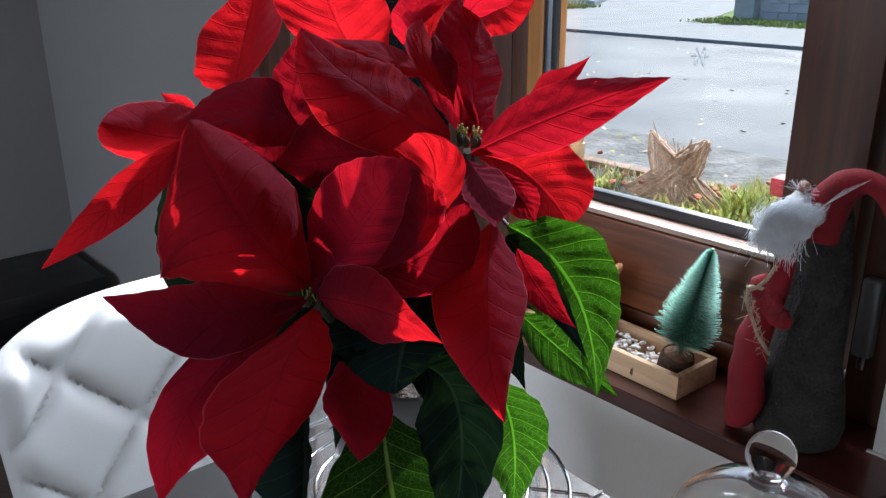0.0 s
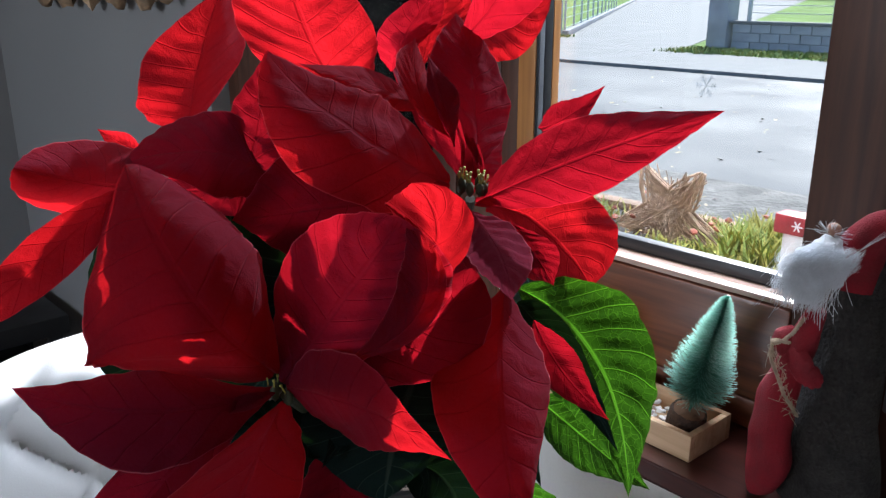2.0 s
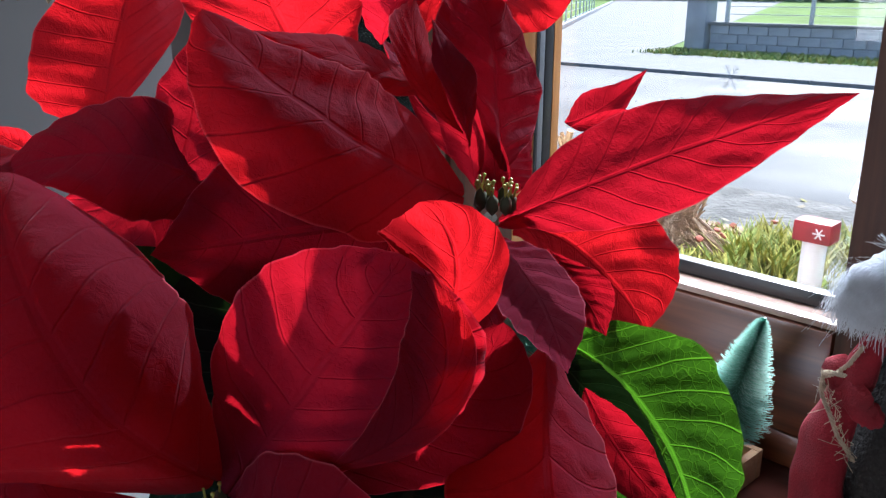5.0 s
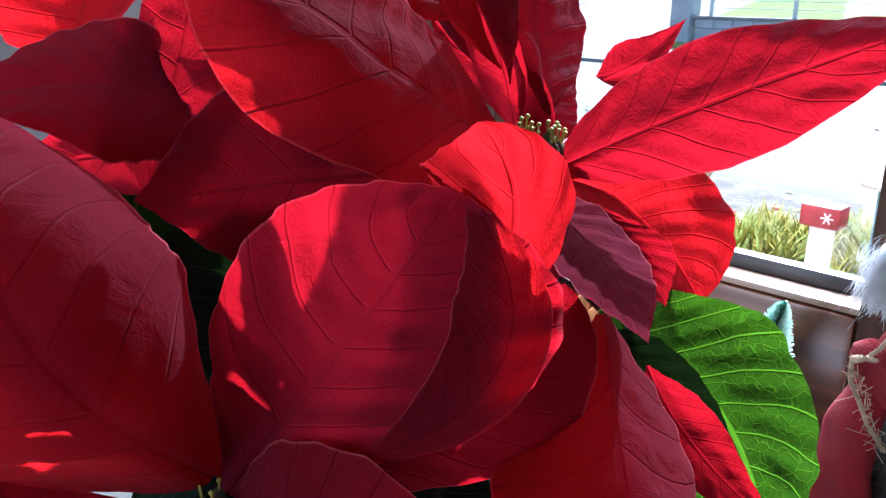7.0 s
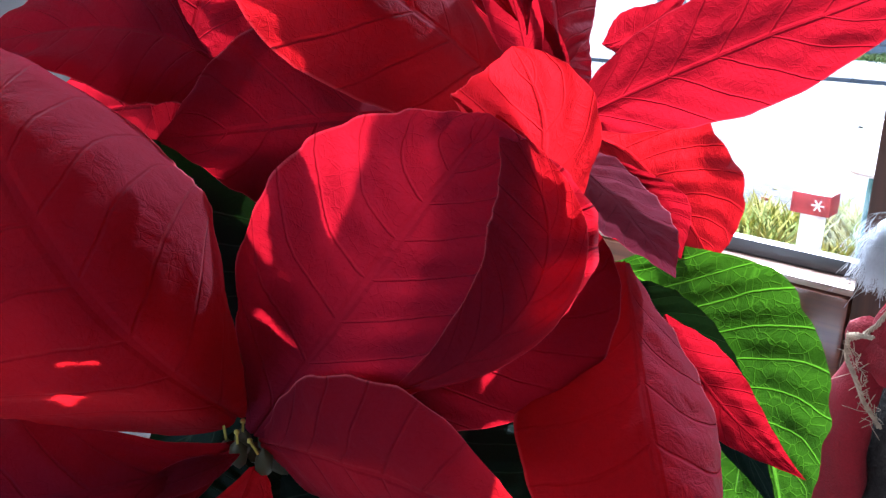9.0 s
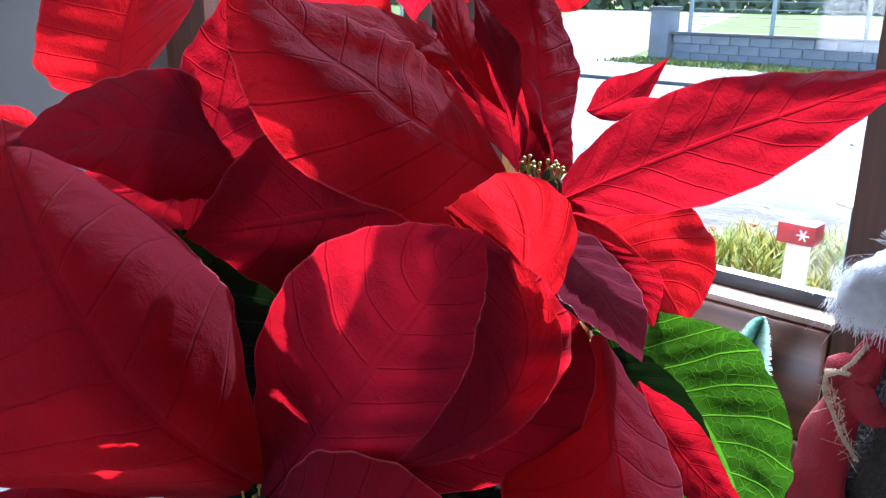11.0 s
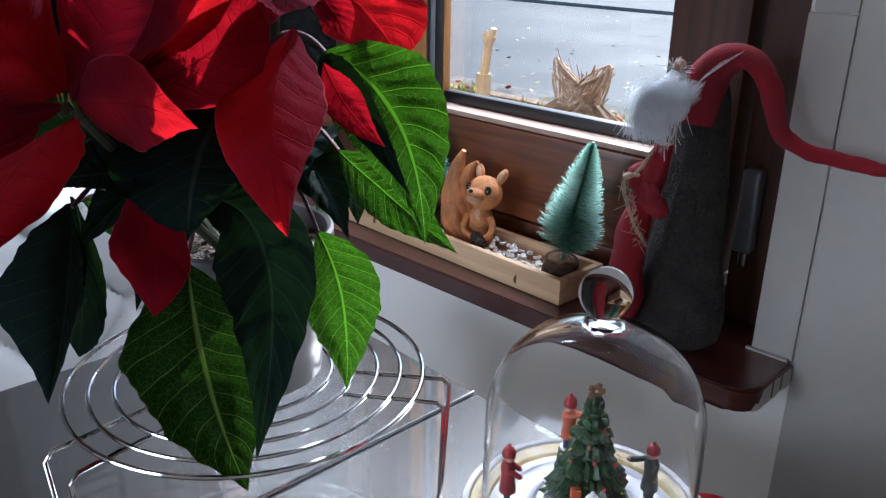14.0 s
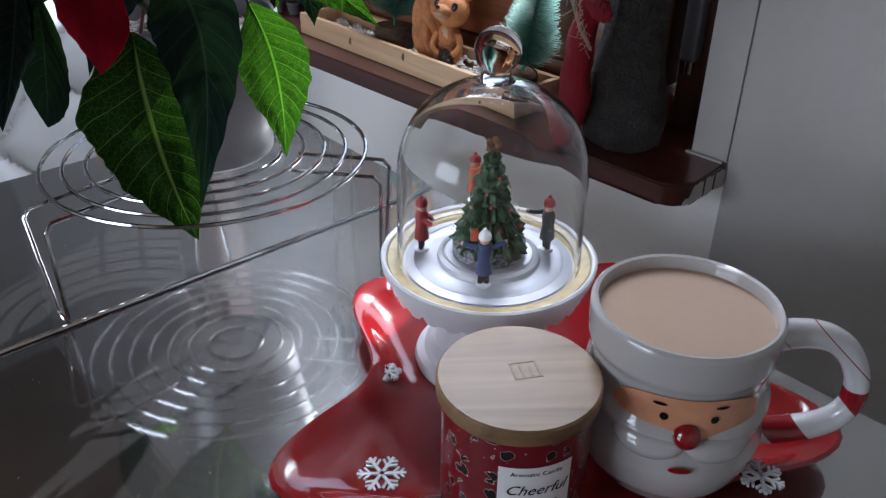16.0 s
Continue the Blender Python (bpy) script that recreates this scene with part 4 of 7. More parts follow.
blade("bract", (0.017, 0.505, 1.158), (0.027, 0.501, 1.161), (0.040, 0.501, 1.163), 0.003, (-0.049, -0.833, 0.551), BRACT_DEEP_SHADED, seed=28)
blade("bract", (-0.075, 0.424, 1.095), (-0.088, 0.415, 1.094), (-0.103, 0.417, 1.089), 0.004, (0.163, -0.595, 0.787), BRACT_DEEP_SHADED, seed=37)
blade("bract", (0.045, 0.471, 1.108), (0.058, 0.458, 1.086), (0.077, 0.437, 1.071), 0.011, (-0.116, -0.918, 0.379), BRACT_DEEP_SHADED, seed=40)
blade("leaf", (0.043, 0.519, 1.107), (0.084, 0.496, 1.072), (0.100, 0.476, 1.002), 0.032, (0.113, -0.920, 0.375), LEAF, seed=42, ribs=10.5, quilt=0.05, teeth=0.05, nu=96, nv=12, bend=(0.5, 0.4), shoulder=0.1, wave=0.1)
blade("leaf", (0.040, 0.502, 1.105), (0.060, 0.480, 1.086), (0.092, 0.471, 1.032), 0.014, (-0.506, -0.802, 0.318), LEAF_DULL, seed=43, ribs=10.5, quilt=0.05, teeth=0.05, nu=96, nv=12)
blade("leaf", (0.050, 0.499, 1.053), (0.082, 0.504, 1.021), (0.123, 0.512, 0.982), 0.018, (-0.138, -0.796, 0.590), LEAF, seed=44, ribs=10.5, quilt=0.05, teeth=0.05, nu=96, nv=12)
blade("leaf", (-0.014, 0.457, 1.037), (0.011, 0.456, 0.990), (-0.003, 0.450, 0.872), 0.029, (-0.020, -0.848, 0.530), LEAF_DULL, seed=45, ribs=10.5, quilt=0.05, teeth=0.05, nu=96, nv=12)
blade("leaf", (0.036, 0.498, 1.003), (0.049, 0.506, 0.952), (0.050, 0.510, 0.884), 0.026, (0.095, -0.839, 0.535), LEAF, seed=46, ribs=10.5, quilt=0.05, teeth=0.05, nu=96, nv=12)
blade("leaf", (-0.042, 0.492, 0.985), (-0.033, 0.478, 0.910), (-0.012, 0.466, 0.838), 0.044, (0.055, -0.794, 0.606), LEAF_SHADED, seed=47, ribs=10.5, quilt=0.05, teeth=0.05, nu=96, nv=12, shoulder=0.1, fat=0.9, bend=(0.3, 0.3))
blade("leaf", (-0.089, 0.452, 1.023), (-0.096, 0.436, 0.993), (-0.109, 0.418, 0.959), 0.012, (0.182, -0.826, 0.534), LEAF_DULL, seed=52, ribs=10.5, quilt=0.05, teeth=0.05, nu=96, nv=12)
blade("leaf", (-0.017, 0.495, 1.071), (-0.007, 0.490, 1.055), (0.004, 0.484, 1.038), 0.010, (0.013, -0.912, 0.409), LEAF, seed=53, ribs=10.5, quilt=0.05, teeth=0.05, nu=96, nv=12)
blade("leaf", (-0.025, 0.508, 1.031), (-0.046, 0.502, 1.015), (-0.070, 0.516, 1.025), 0.013, (0.075, -0.687, 0.723), LEAF_DULL, seed=54, ribs=10.5, quilt=0.05, teeth=0.05, nu=96, nv=12)
blade("leaf", (0.034, 0.638, 0.985), (0.029, 0.635, 0.963), (0.024, 0.622, 0.941), 0.007, (0.056, -0.936, 0.347), LEAF, seed=55, ribs=10.5, quilt=0.05, teeth=0.05, nu=96, nv=12)
blade("leaf", (-0.145, 0.621, 0.984), (-0.119, 0.614, 0.972), (-0.105, 0.600, 0.938), 0.014, (0.286, -0.899, 0.332), LEAF, seed=56, ribs=10.5, quilt=0.05, teeth=0.05, nu=96, nv=12)
# next four: inner leaves added to keep sun off the front bracts
blade("leaf", (-0.009, 0.515, 1.081), (-0.052, 0.501, 1.102), (-0.087, 0.495, 1.116), 0.029, (0.088, -0.650, 0.755), LEAF_DULL, seed=57, ribs=10.5, quilt=0.05, teeth=0.05, nu=96, nv=12)
blade("leaf", (-0.032, 0.504, 1.049), (-0.009, 0.514, 1.078), (0.018, 0.540, 1.092), 0.026, (0.017, -0.634, 0.773), LEAF_DULL, seed=58, ribs=10.5, quilt=0.05, teeth=0.05, nu=96, nv=12)
blade("leaf", (-0.055, 0.542, 1.128), (-0.093, 0.541, 1.125), (-0.138, 0.548, 1.115), 0.031, (0.149, -0.676, 0.721), LEAF_DULL, seed=59, ribs=10.5, quilt=0.05, teeth=0.05, nu=96, nv=12)
blade("leaf", (-0.054, 0.499, 1.035), (-0.081, 0.480, 1.044), (-0.112, 0.469, 1.042), 0.025, (0.113, -0.445, 0.888), LEAF_DULL, seed=60, ribs=10.5, quilt=0.05, teeth=0.05, nu=96, nv=12)
blade("leaf", (-0.030, 0.570, 1.030), (-0.060, 0.520, 1.035), (-0.100, 0.470, 1.000), 0.029, (0.085, -0.526, 0.846), LEAF_DULL, seed=61, ribs=10.5, quilt=0.05, teeth=0.05, nu=96, nv=12)
blade("leaf", (-0.020, 0.570, 1.020), (-0.010, 0.510, 1.025), (0.000, 0.460, 0.985), 0.029, (0.017, -0.517, 0.856), LEAF_DULL, seed=62, ribs=10.5, quilt=0.05, teeth=0.05, nu=96, nv=12)
blade("leaf", (0.000, 0.580, 1.040), (0.030, 0.540, 1.035), (0.055, 0.490, 1.000), 0.025, (-0.037, -0.537, 0.843), LEAF_DULL, seed=63, ribs=10.5, quilt=0.05, teeth=0.05, nu=96, nv=12)
blade("leaf", (-0.040, 0.580, 1.010), (-0.060, 0.530, 1.000), (-0.075, 0.490, 0.955), 0.025, (0.080, -0.501, 0.862), LEAF_DULL, seed=64, ribs=10.5, quilt=0.05, teeth=0.05, nu=96, nv=12)
blade("leaf", (-0.050, 0.570, 1.050), (-0.090, 0.530, 1.060), (-0.130, 0.490, 1.020), 0.024, (0.128, -0.547, 0.827), LEAF_DULL, seed=65, ribs=10.5, quilt=0.05, teeth=0.05, nu=96, nv=12)
blade("leaf", (0.000, 0.560, 1.060), (-0.030, 0.500, 1.060), (-0.060, 0.450, 1.040), 0.022, (0.047, -0.543, 0.838), LEAF_DULL, seed=66, ribs=10.5, quilt=0.05, teeth=0.05, nu=96, nv=12)
blade("leaf", (0.040, 0.700, 0.985), (0.050, 0.735, 0.955), (0.053, 0.755, 0.915), 0.019, (0.459, -0.816, 0.352), LEAF_DULL, seed=67, ribs=10.5, quilt=0.12, teeth=0.05, nu=96, nv=12, wave=0.45, bend=(1.2, 1.0))
blade("bract", (-0.029, 0.471, 1.108), (-0.041, 0.465, 1.135), (-0.060, 0.460, 1.151), 0.020, (0.081, -0.990, 0.117), BRACT_DEEP_SHADED, seed=71)
blade("bract", (0.016, 0.514, 1.152), (0.004, 0.493, 1.134), (-0.012, 0.472, 1.111), 0.018, (-0.009, -0.994, 0.106), BRACT_DEEP_SHADED, seed=72)
blade("bract", (0.018, 0.518, 1.150), (-0.005, 0.505, 1.145), (-0.031, 0.491, 1.140), 0.017, (0.009, -0.997, 0.081), BRACT_DEEP_SHADED, seed=73)


def flower_eye(c, n=7, seed=0, stamens=3):
    rnd = random.Random(seed)
    bm = bmesh.new()
    for i in range(n):
        a = 2 * math.pi * i / n
        p = Vector(c) + Vector((math.cos(a) * 0.006, math.sin(a) * 0.004 - 0.002, 0.003 * rnd.random()))
        blob(bm, p, (0.0026, 0.0026, 0.0042), sub=1)
        for k in range(stamens):
            q = p + Vector((rnd.uniform(-1, 1) * 0.003, rnd.uniform(-1, 0.3) * 0.003, 0.006 + 0.003 * rnd.random()))
            tube(bm, [p, q], 0.0004, 4, 1)
            blob(bm, q, (0.0008, 0.0008, 0.0008), sub=1, mat=1)
    part("flower_head", bm, [STEM_GREEN, CYATH], PLANT, "yellow green flower buds with golden stamens")


flower_eye((0.016, 0.508, 1.166), 7, 1)
flower_eye((-0.073, 0.433, 1.090), 6, 2, 1)
flower_eye((-0.150, 0.474, 1.160), 3, 3, 1)
for c, b, e in (((-0.03, 0.595, 0.955), (0.0, 0.58, 1.06), (0.016, 0.518, 1.158)), ((-0.035, 0.585, 0.955), (-0.06, 0.52, 1.02), (-0.073, 0.436, 1.088)),
                ((-0.045, 0.605, 0.955), (-0.10, 0.56, 1.06), (-0.15, 0.48, 1.15)), ((-0.02, 0.61, 0.955), (-0.02, 0.60, 1.09), (-0.035, 0.57, 1.21))):
    stalk(c, b, e, 0.0034, STEM_GREEN)
for c, b, e in (((-0.035, 0.575, 1.020), (-0.048, 0.567, 0.998), (-0.060, 0.559, 0.952)),
                ((-0.020, 0.575, 1.030), (-0.017, 0.516, 1.045), (-0.014, 0.457, 1.037)),
                ((0.000, 0.585, 1.020), (0.018, 0.541, 1.024), (0.036, 0.498, 1.003)),
                ((-0.030, 0.570, 1.050), (-0.043, 0.520, 1.059), (-0.057, 0.470, 1.043)),
                ((-0.050, 0.575, 1.040), (-0.074, 0.525, 1.046), (-0.098, 0.476, 1.027)),
                ((-0.045, 0.585, 1.000), (-0.104, 0.608, 0.999), (-0.163, 0.632, 0.974)),
                ((0.000, 0.560, 1.100), (0.022, 0.539, 1.116), (0.043, 0.519, 1.107)),
                ((-0.005, 0.575, 1.060), (0.023, 0.537, 1.068), (0.050, 0.499, 1.053))):
    stalk(c, b, e, 0.0017, STEM_RED)

# ---- things on the sill ----
def wpt(s, d, z):
    return WALLFRAME @ Vector((s, d, z))


TRAYM = WALLFRAME @ pose(-0.70, 0.822, 0.7765, 0, 0, -2.0)


def wooden_tray():
    tray = thing("wooden_tray", TRAYM, "shallow pale pine tray with white pebbles on the sill", "tray")
    L, D, H, T = 0.231, 0.040, 0.031, 0.008
    for nm, a in (("front_board", (-L, L, -D, -D + T)), ("back_board", (-L, L, D - T, D)), ("end_board", (L - T, L, -D + T, D - T)), ("end_board", (-L, -L + T, -D + T, D - T))):
        bm = bmesh.new()
        box(bm, a[0], a[1], a[2], a[3], 0.0, H, m=TRAYM, bevel=0.0012)
        part(nm, bm, PINE, tray)
    bm = bmesh.new()
    box(bm, -L + T, L - T, -D + T, D - T, 0.001, 0.006, m=TRAYM)
    part("bottom", bm, PINE, tray)
    for x, z in ((-0.10, 0.016), (0.165, 0.012), (0.02, 0.022)):
        bm = bmesh.new()
        blob(bm, TRAYM @ Vector((x, -D - 0.0001, z)), (0.0035, 0.0007, 0.006), sub=1)
        part("knot", bm, BARK_WOOD, tray, "dark knot in the wood")
    rnd = random.Random(8)
    bm = bmesh.new()
    for i in range(900):
        x, y = rnd.uniform(-L + T + 0.004, L - T - 0.03), rnd.uniform(-D + T + 0.004, D - T - 0.004)
        if rnd.random() < 0.35 and x > 0.12:
            continue
        heap = 0.014 * max(0.0, 1 - abs(x - 0.09) / 0.10)
        z = 0.006 + 0.0025 + rnd.random() * (0.004 + heap)
        r = rnd.uniform(0.0020, 0.0040)
        blob(bm, TRAYM @ Vector((x, y, z)), (r * rnd.uniform(0.8, 1.3), r, r * 0.75), sub=1, rough=0.35, seed=i)
    single("pebbles", bm, PEBBLE, "small white pebbles strewn in the wooden tray", "pebbles", kind="stuff", origin=TRAYM @ Vector((0, 0, 0.006)))


wooden_tray()


def brush_tree(m, height, radius, seed, label):
    t = thing("bottle_brush_tree", m, label, "decoration", group="bottle brush trees in the tray")
    rnd = random.Random(seed)
    bm = bmesh.new()
    lathe(bm, [(0, 0), (0.0185, 0), (0.0195, 0.004), (0.0190, 0.033), (0.017, 0.0352), (0, 0.0355)], m, 28)
    for v in bm.verts:
        v.co += Vector((noise.noise(v.co * 160), noise.noise(v.co * 160 + Vector((5, 0, 0))), 0)) * 0.0012
    cut = part("log_slice", bm, BARK_WOOD, t, "slice of a bark-covered log")
    bm = bmesh.new()
    lathe(bm, [(0.0175, 0.001), (0.0202, 0.002), (0.0208, 0.012), (0.0206, 0.024), (0.0202, 0.0335), (0.0188, 0.0360), (0.0172, 0.0345)], m, 36)
    for v in bm.verts:
        v.co += Vector((noise.noise(v.co * 210), noise.noise(v.co * 210 + Vector((5, 0, 0))), noise.noise(v.co * 300) * 0.4)) * 0.0016
    part("bark", bm, BARK, cut, "rough dark bark")
    bm = bmesh.new()
    tube(bm, [m @ Vector((0, 0, 0.02)), m @ Vector((0, 0, height * 0.6)), m @ Vector((0.001, 0, height))], 0.0014, 6)
    part("stem", bm, BRISTLE, t)
    verts, faces = [], []
    n = 4200
    for i in range(n):
        k = (i / n) ** 0.85
        z = 0.047 + k * (height - 0.050)
        r = radius * (1 - k) ** 0.78 * min(1.0, 0.62 + k * 3.2) + 0.003
        a = i * 2.39996
        rr = r * rnd.uniform(0.80, 1.16)
        tip = Vector((math.cos(a) * rr, math.sin(a) * rr, z + rr * rnd.uniform(0.15, 0.5)))
        side = Vector((-math.sin(a), math.cos(a), 0.2)) * 0.00055
        j = len(verts)
        verts += [Vector((0, 0, z - 0.002)) - side * 0.5, Vector((0, 0, z - 0.002)) + side * 0.5, tip + side * 0.6, tip - side * 0.6]
        faces.append((j, j + 1, j + 2, j + 3))
    me = bpy.data.meshes.new("bristles")
    me.from_pydata([v[:] for v in verts], [], faces)
    me.materials.append(BRISTLE)
    lay = me.uv_layers.new(name="UVMap")
    lay.data.foreach_set("uv", [0.0, 0.0, 0.0, 1.0, 1.0, 1.0, 1.0, 0.0] * n)
    ob = new("bristles", me)
    ob.parent = t
    tagged(ob, "dense frosted green bristles", kind="stuff")
    return t


brush_tree(WALLFRAME @ pose(-0.503, 0.811, 0.783, 3, 13, 0), 0.187, 0.036, 3, "small frosted green bottle brush tree on a log slice")
brush_tree(WALLFRAME @ pose(-0.752, 0.826, 0.783, -2, 1, 40) @ Matrix.Diagonal((1.35, 1.35, 1.0, 1)), 0.160, 0.032, 4, "darker green snow-tipped brush tree on a log slice")


def squirrel():
    """A resin squirrel figurine that holds a pine cone."""
    m = WALLFRAME @ pose(-0.646, 0.829, 0.783, 0, 0, 12) @ Matrix.Scale(0.93, 4)
    bm = bmesh.new()
    # haunches, belly, neck and head turned aside
    blob(bm, (0.0, 0.0, 0.028), (0.023, 0.020, 0.030), sub=3, rough=0.10)
    blob(bm, (0.012, -0.006, 0.020), (0.014, 0.017, 0.018), sub=3, rough=0.08)
    blob(bm, (0.008, -0.008, 0.050), (0.0165, 0.014, 0.020), sub=3, rough=0.1)
    blob(bm, (0.008, -0.016, 0.052), (0.009, 0.006, 0.014), sub=2, mat=1)
    head = pose(0.013, -0.008, 0.086, -20, 0, -8) @ Matrix.Scale(1.12, 4)
    blob(bm, head @ Vector((0, 0, 0)), (0.0225, 0.0205, 0.0215), head.to_3x3().to_4x4(), 3)
    blob(bm, head @ Vector((0.0, -0.016, -0.005)), (0.0125, 0.0140, 0.0095), head.to_3x3().to_4x4(), 3, 0)
    blob(bm, head @ Vector((0.0, -0.017, -0.008)), (0.0110, 0.0125, 0.0080), head.to_3x3().to_4x4(), 3, 1)
    blob(bm, head @ Vector((0.0, -0.0295, -0.001)), (0.0034, 0.0026, 0.0024), head.to_3x3().to_4x4(), 2, 2)
    for sx in (-1, 1):
        blob(bm, head @ Vector((sx * 0.0165, 0.004, 0.023)), (0.0068, 0.0036, 0.0120), (head @ pose(0, 0, 0, 0, sx * 24, 0)).to_3x3().to_4x4(), 2)
        blob(bm, head @ Vector((sx * 0.0168, 0.0004, 0.023)), (0.0040, 0.0018, 0.0084), (head @ pose(0, 0, 0, 0, sx * 24, 0)).to_3x3().to_4x4(), 2, 1)
        blob(bm, head @ Vector((sx * 0.0140, -0.0150, 0.0035)), (0.0046, 0.0030, 0.0056), head.to_3x3().to_4x4(), 2, 2)
        blob(bm, head @ Vector((sx * 0.0130, -0.0172, 0.0052)), (0.0010, 0.0008, 0.0010), None, 1, 1)
    # tail: curled locks that end in points
    for k, (a, b, c, r) in enumerate((((-0.016, 0.008, 0.008), (-0.044, 0.008, 0.070), (-0.030, 0.006, 0.136), 0.0150), ((-0.014, 0.010, 0.020), (-0.030, 0.010, 0.080), (-0.010, 0.010, 0.122), 0.0120),
                                      ((-0.020, 0.004, 0.008), (-0.050, 0.006, 0.052), (-0.049, 0.006, 0.102), 0.0120), ((-0.020, 0.002, 0.006), (-0.048, 0.002, 0.030), (-0.055, 0.004, 0.070), 0.0110),
                                      ((-0.022, 0.000, 0.050), (-0.038, -0.002, 0.082), (-0.040, 0.002, 0.118), 0.0080), ((-0.018, -0.002, 0.012), (-0.036, -0.004, 0.045), (-0.030, 0.000, 0.088), 0.0085))):
        tube(bm, bezier(a, b, c, 14), r * 1.12, 12, taper=lambda t: max(0.10, math.sin(math.pi * (0.16 + 0.80 * t)) ** 0.8))
    # arms round the cone, feet
    tube(bm, bezier((-0.008, -0.014, 0.052), (-0.008, -0.026, 0.036), (0.008, -0.031, 0.030), 8), 0.0044, 10, taper=lambda t: 1.15 - 0.3 * t)
    tube(bm, bezier((0.024, -0.010, 0.052), (0.033, -0.020, 0.040), (0.027, -0.030, 0.030), 8), 0.0044, 10, taper=lambda t: 1.15 - 0.3 * t)
    blob(bm, (-0.006, -0.020, 0.006), (0.008, 0.015, 0.006), sub=2)
    blob(bm, (0.022, -0.018, 0.006), (0.008, 0.015, 0.006), sub=2)
    blob(bm, (0.018, -0.032, 0.022), (0.0095, 0.008, 0.015), sub=2, mat=3)
    for i in range(70):
        k = i / 70
        a, r = i * 2.4, 0.0108 * math.sin(math.pi * (0.10 + 0.84 * k))
        blob(bm, (0.018 + r * math.cos(a), -0.032 + r * math.sin(a) * 0.85, 0.006 + 0.031 * k), (0.0026, 0.0026, 0.0017), pose(0, 0, 0, 0, 25, math.degrees(a)), 1, 3)
    bm.transform(m)
    single("squirrel_figurine", bm, [FOX, CREAM, BLACK, CONE], "orange brown resin squirrel figurine with a pine cone", "figurine", origin=m.translation)


squirrel()


def gnome():
    """A cloth gnome: grey body, red flap and hood, white beard, twine."""
    c = Vector((-0.341, 0.802, 0.777))
    bm = bmesh.new()
    n, rows = 28, []
    prof = ((0.0, 0.036), (0.008, 0.045), (0.03, 0.047), (0.06, 0.044), (0.10, 0.037), (0.14, 0.032), (0.18, 0.027), (0.22, 0.0235), (0.25, 0.021), (0.272, 0.015), (0.28, 0.004))
    for z, r in prof:
        rows.append([bm.verts.new(c + Vector((r * math.cos(2 * math.pi * i / n) + 0.006 * z / 0.28, 0.80 * r * math.sin(2 * math.pi * i / n), z)) + Vector((1, 1, 0)) * 0.003 * noise.noise(Vector((math.cos(i * 0.224) * 2, math.sin(i * 0.224) * 2, z * 14)))) for i in range(n)])
    for a, b in zip(rows, rows[1:]):
        for i in range(n):
            bm.faces.new([a[i], a[(i + 1) % n], b[(i + 1) % n], b[i]])
    bm.faces.new(rows[0][::-1])
    # red flap that hangs down the front
    fl = [(0.210, 0.008, -0.020), (0.185, 0.014, -0.027), (0.165, 0.018, -0.032), (0.14, 0.021, -0.036), (0.10, 0.027, -0.043), (0.06, 0.031, -0.048), (0.035, 0.029, -0.050), (0.015, 0.019, -0.052), (0.004, 0.007, -0.052)]
    fine = []
    for k in range(len(fl) - 1):
        a, b, d, e = (Vector(fl[min(max(q, 0), len(fl) - 1)]) for q in (k - 1, k, k + 1, k + 2))
        for q in range(5):
            t = q / 5
            fine.append(0.5 * (2 * b + (d - a) * t + (2 * a - 5 * b + 4 * d - e) * t * t + (3 * b - a - 3 * d + e) * t ** 3))
    prev = None
    for z, w, off in fine:
        ctr = c + Vector((off + 0.003 * math.sin(z * 40), -0.030, z))
        ax = Vector((0.75, -0.55, 0)).normalized()
        nz = ax.cross(Vector((0, 0, 1)))
        ring = []
        for i in range(18):
            a = 2 * math.pi * i / 18
            p = ctr + ax * w * math.cos(a) + nz * min(0.017, 0.30 * w + 0.006) * math.sin(a)
            ring.append(bm.verts.new(p + nz * 0.004 * noise.noise(p * 38)))
        if prev:
            for i in range(18):
                bm.faces.new([prev[i], prev[(i + 1) % 18], ring[(i + 1) % 18], ring[i]]).material_index = 1
        else:
            bm.faces.new(ring).material_index = 1
        prev = ring
    bm.faces.new(prev[::-1]).material_index = 1
    # red mitten folded over
    blob(bm, c + Vector((-0.040, -0.030, 0.172)), (0.016, 0.011, 0.016), None, 2, 1, 0.2)
    # hood: starts wide round the head, bends over and trails along the wall
    line = [(-0.002, -0.006, 0.235), (0.002, -0.008, 0.266), (0.014, -0.008, 0.288), (0.036, -0.009, 0.298), (0.056, -0.010, 0.290), (0.067, -0.010, 0.272), (0.075, -0.010, 0.250), (0.084, -0.010, 0.232), (0.100, -0.008, 0.223), (0.133, -0.006, 0.220), (0.166, -0.005, 0.219), (0.186, -0.005, 0.2195)]
    rad = (0.0235, 0.0215, 0.0165, 0.0120, 0.0108, 0.0098, 0.0088, 0.0078, 0.007, 0.0066, 0.006, 0.003)
    pts, rr = [], []
    for i in range(len(line) - 1):
        for k in range(4):
            f = k / 4
            pts.append(c + Vector(line[i]).lerp(Vector(line[i + 1]), f))
            rr.append(rad[i] * (1 - f) + rad[i + 1] * f)
    for k in range(2):
        pts = [pts[0]] + [(a + b * 2 + d) / 4 for a, b, d in zip(pts, pts[1:], pts[2:])] + [pts[-1]]
    vs = tube(bm, pts, 1.0, 16, 1, taper=lambda t: rr[min(len(rr) - 1, round(t * (len(rr) - 1)))])
    for v in vs:
        v.co += Vector((0.3, 0.3, 1)) * 0.0022 * noise.noise(v.co * 60)
        v.co.y = min(v.co.y, 0.8385)
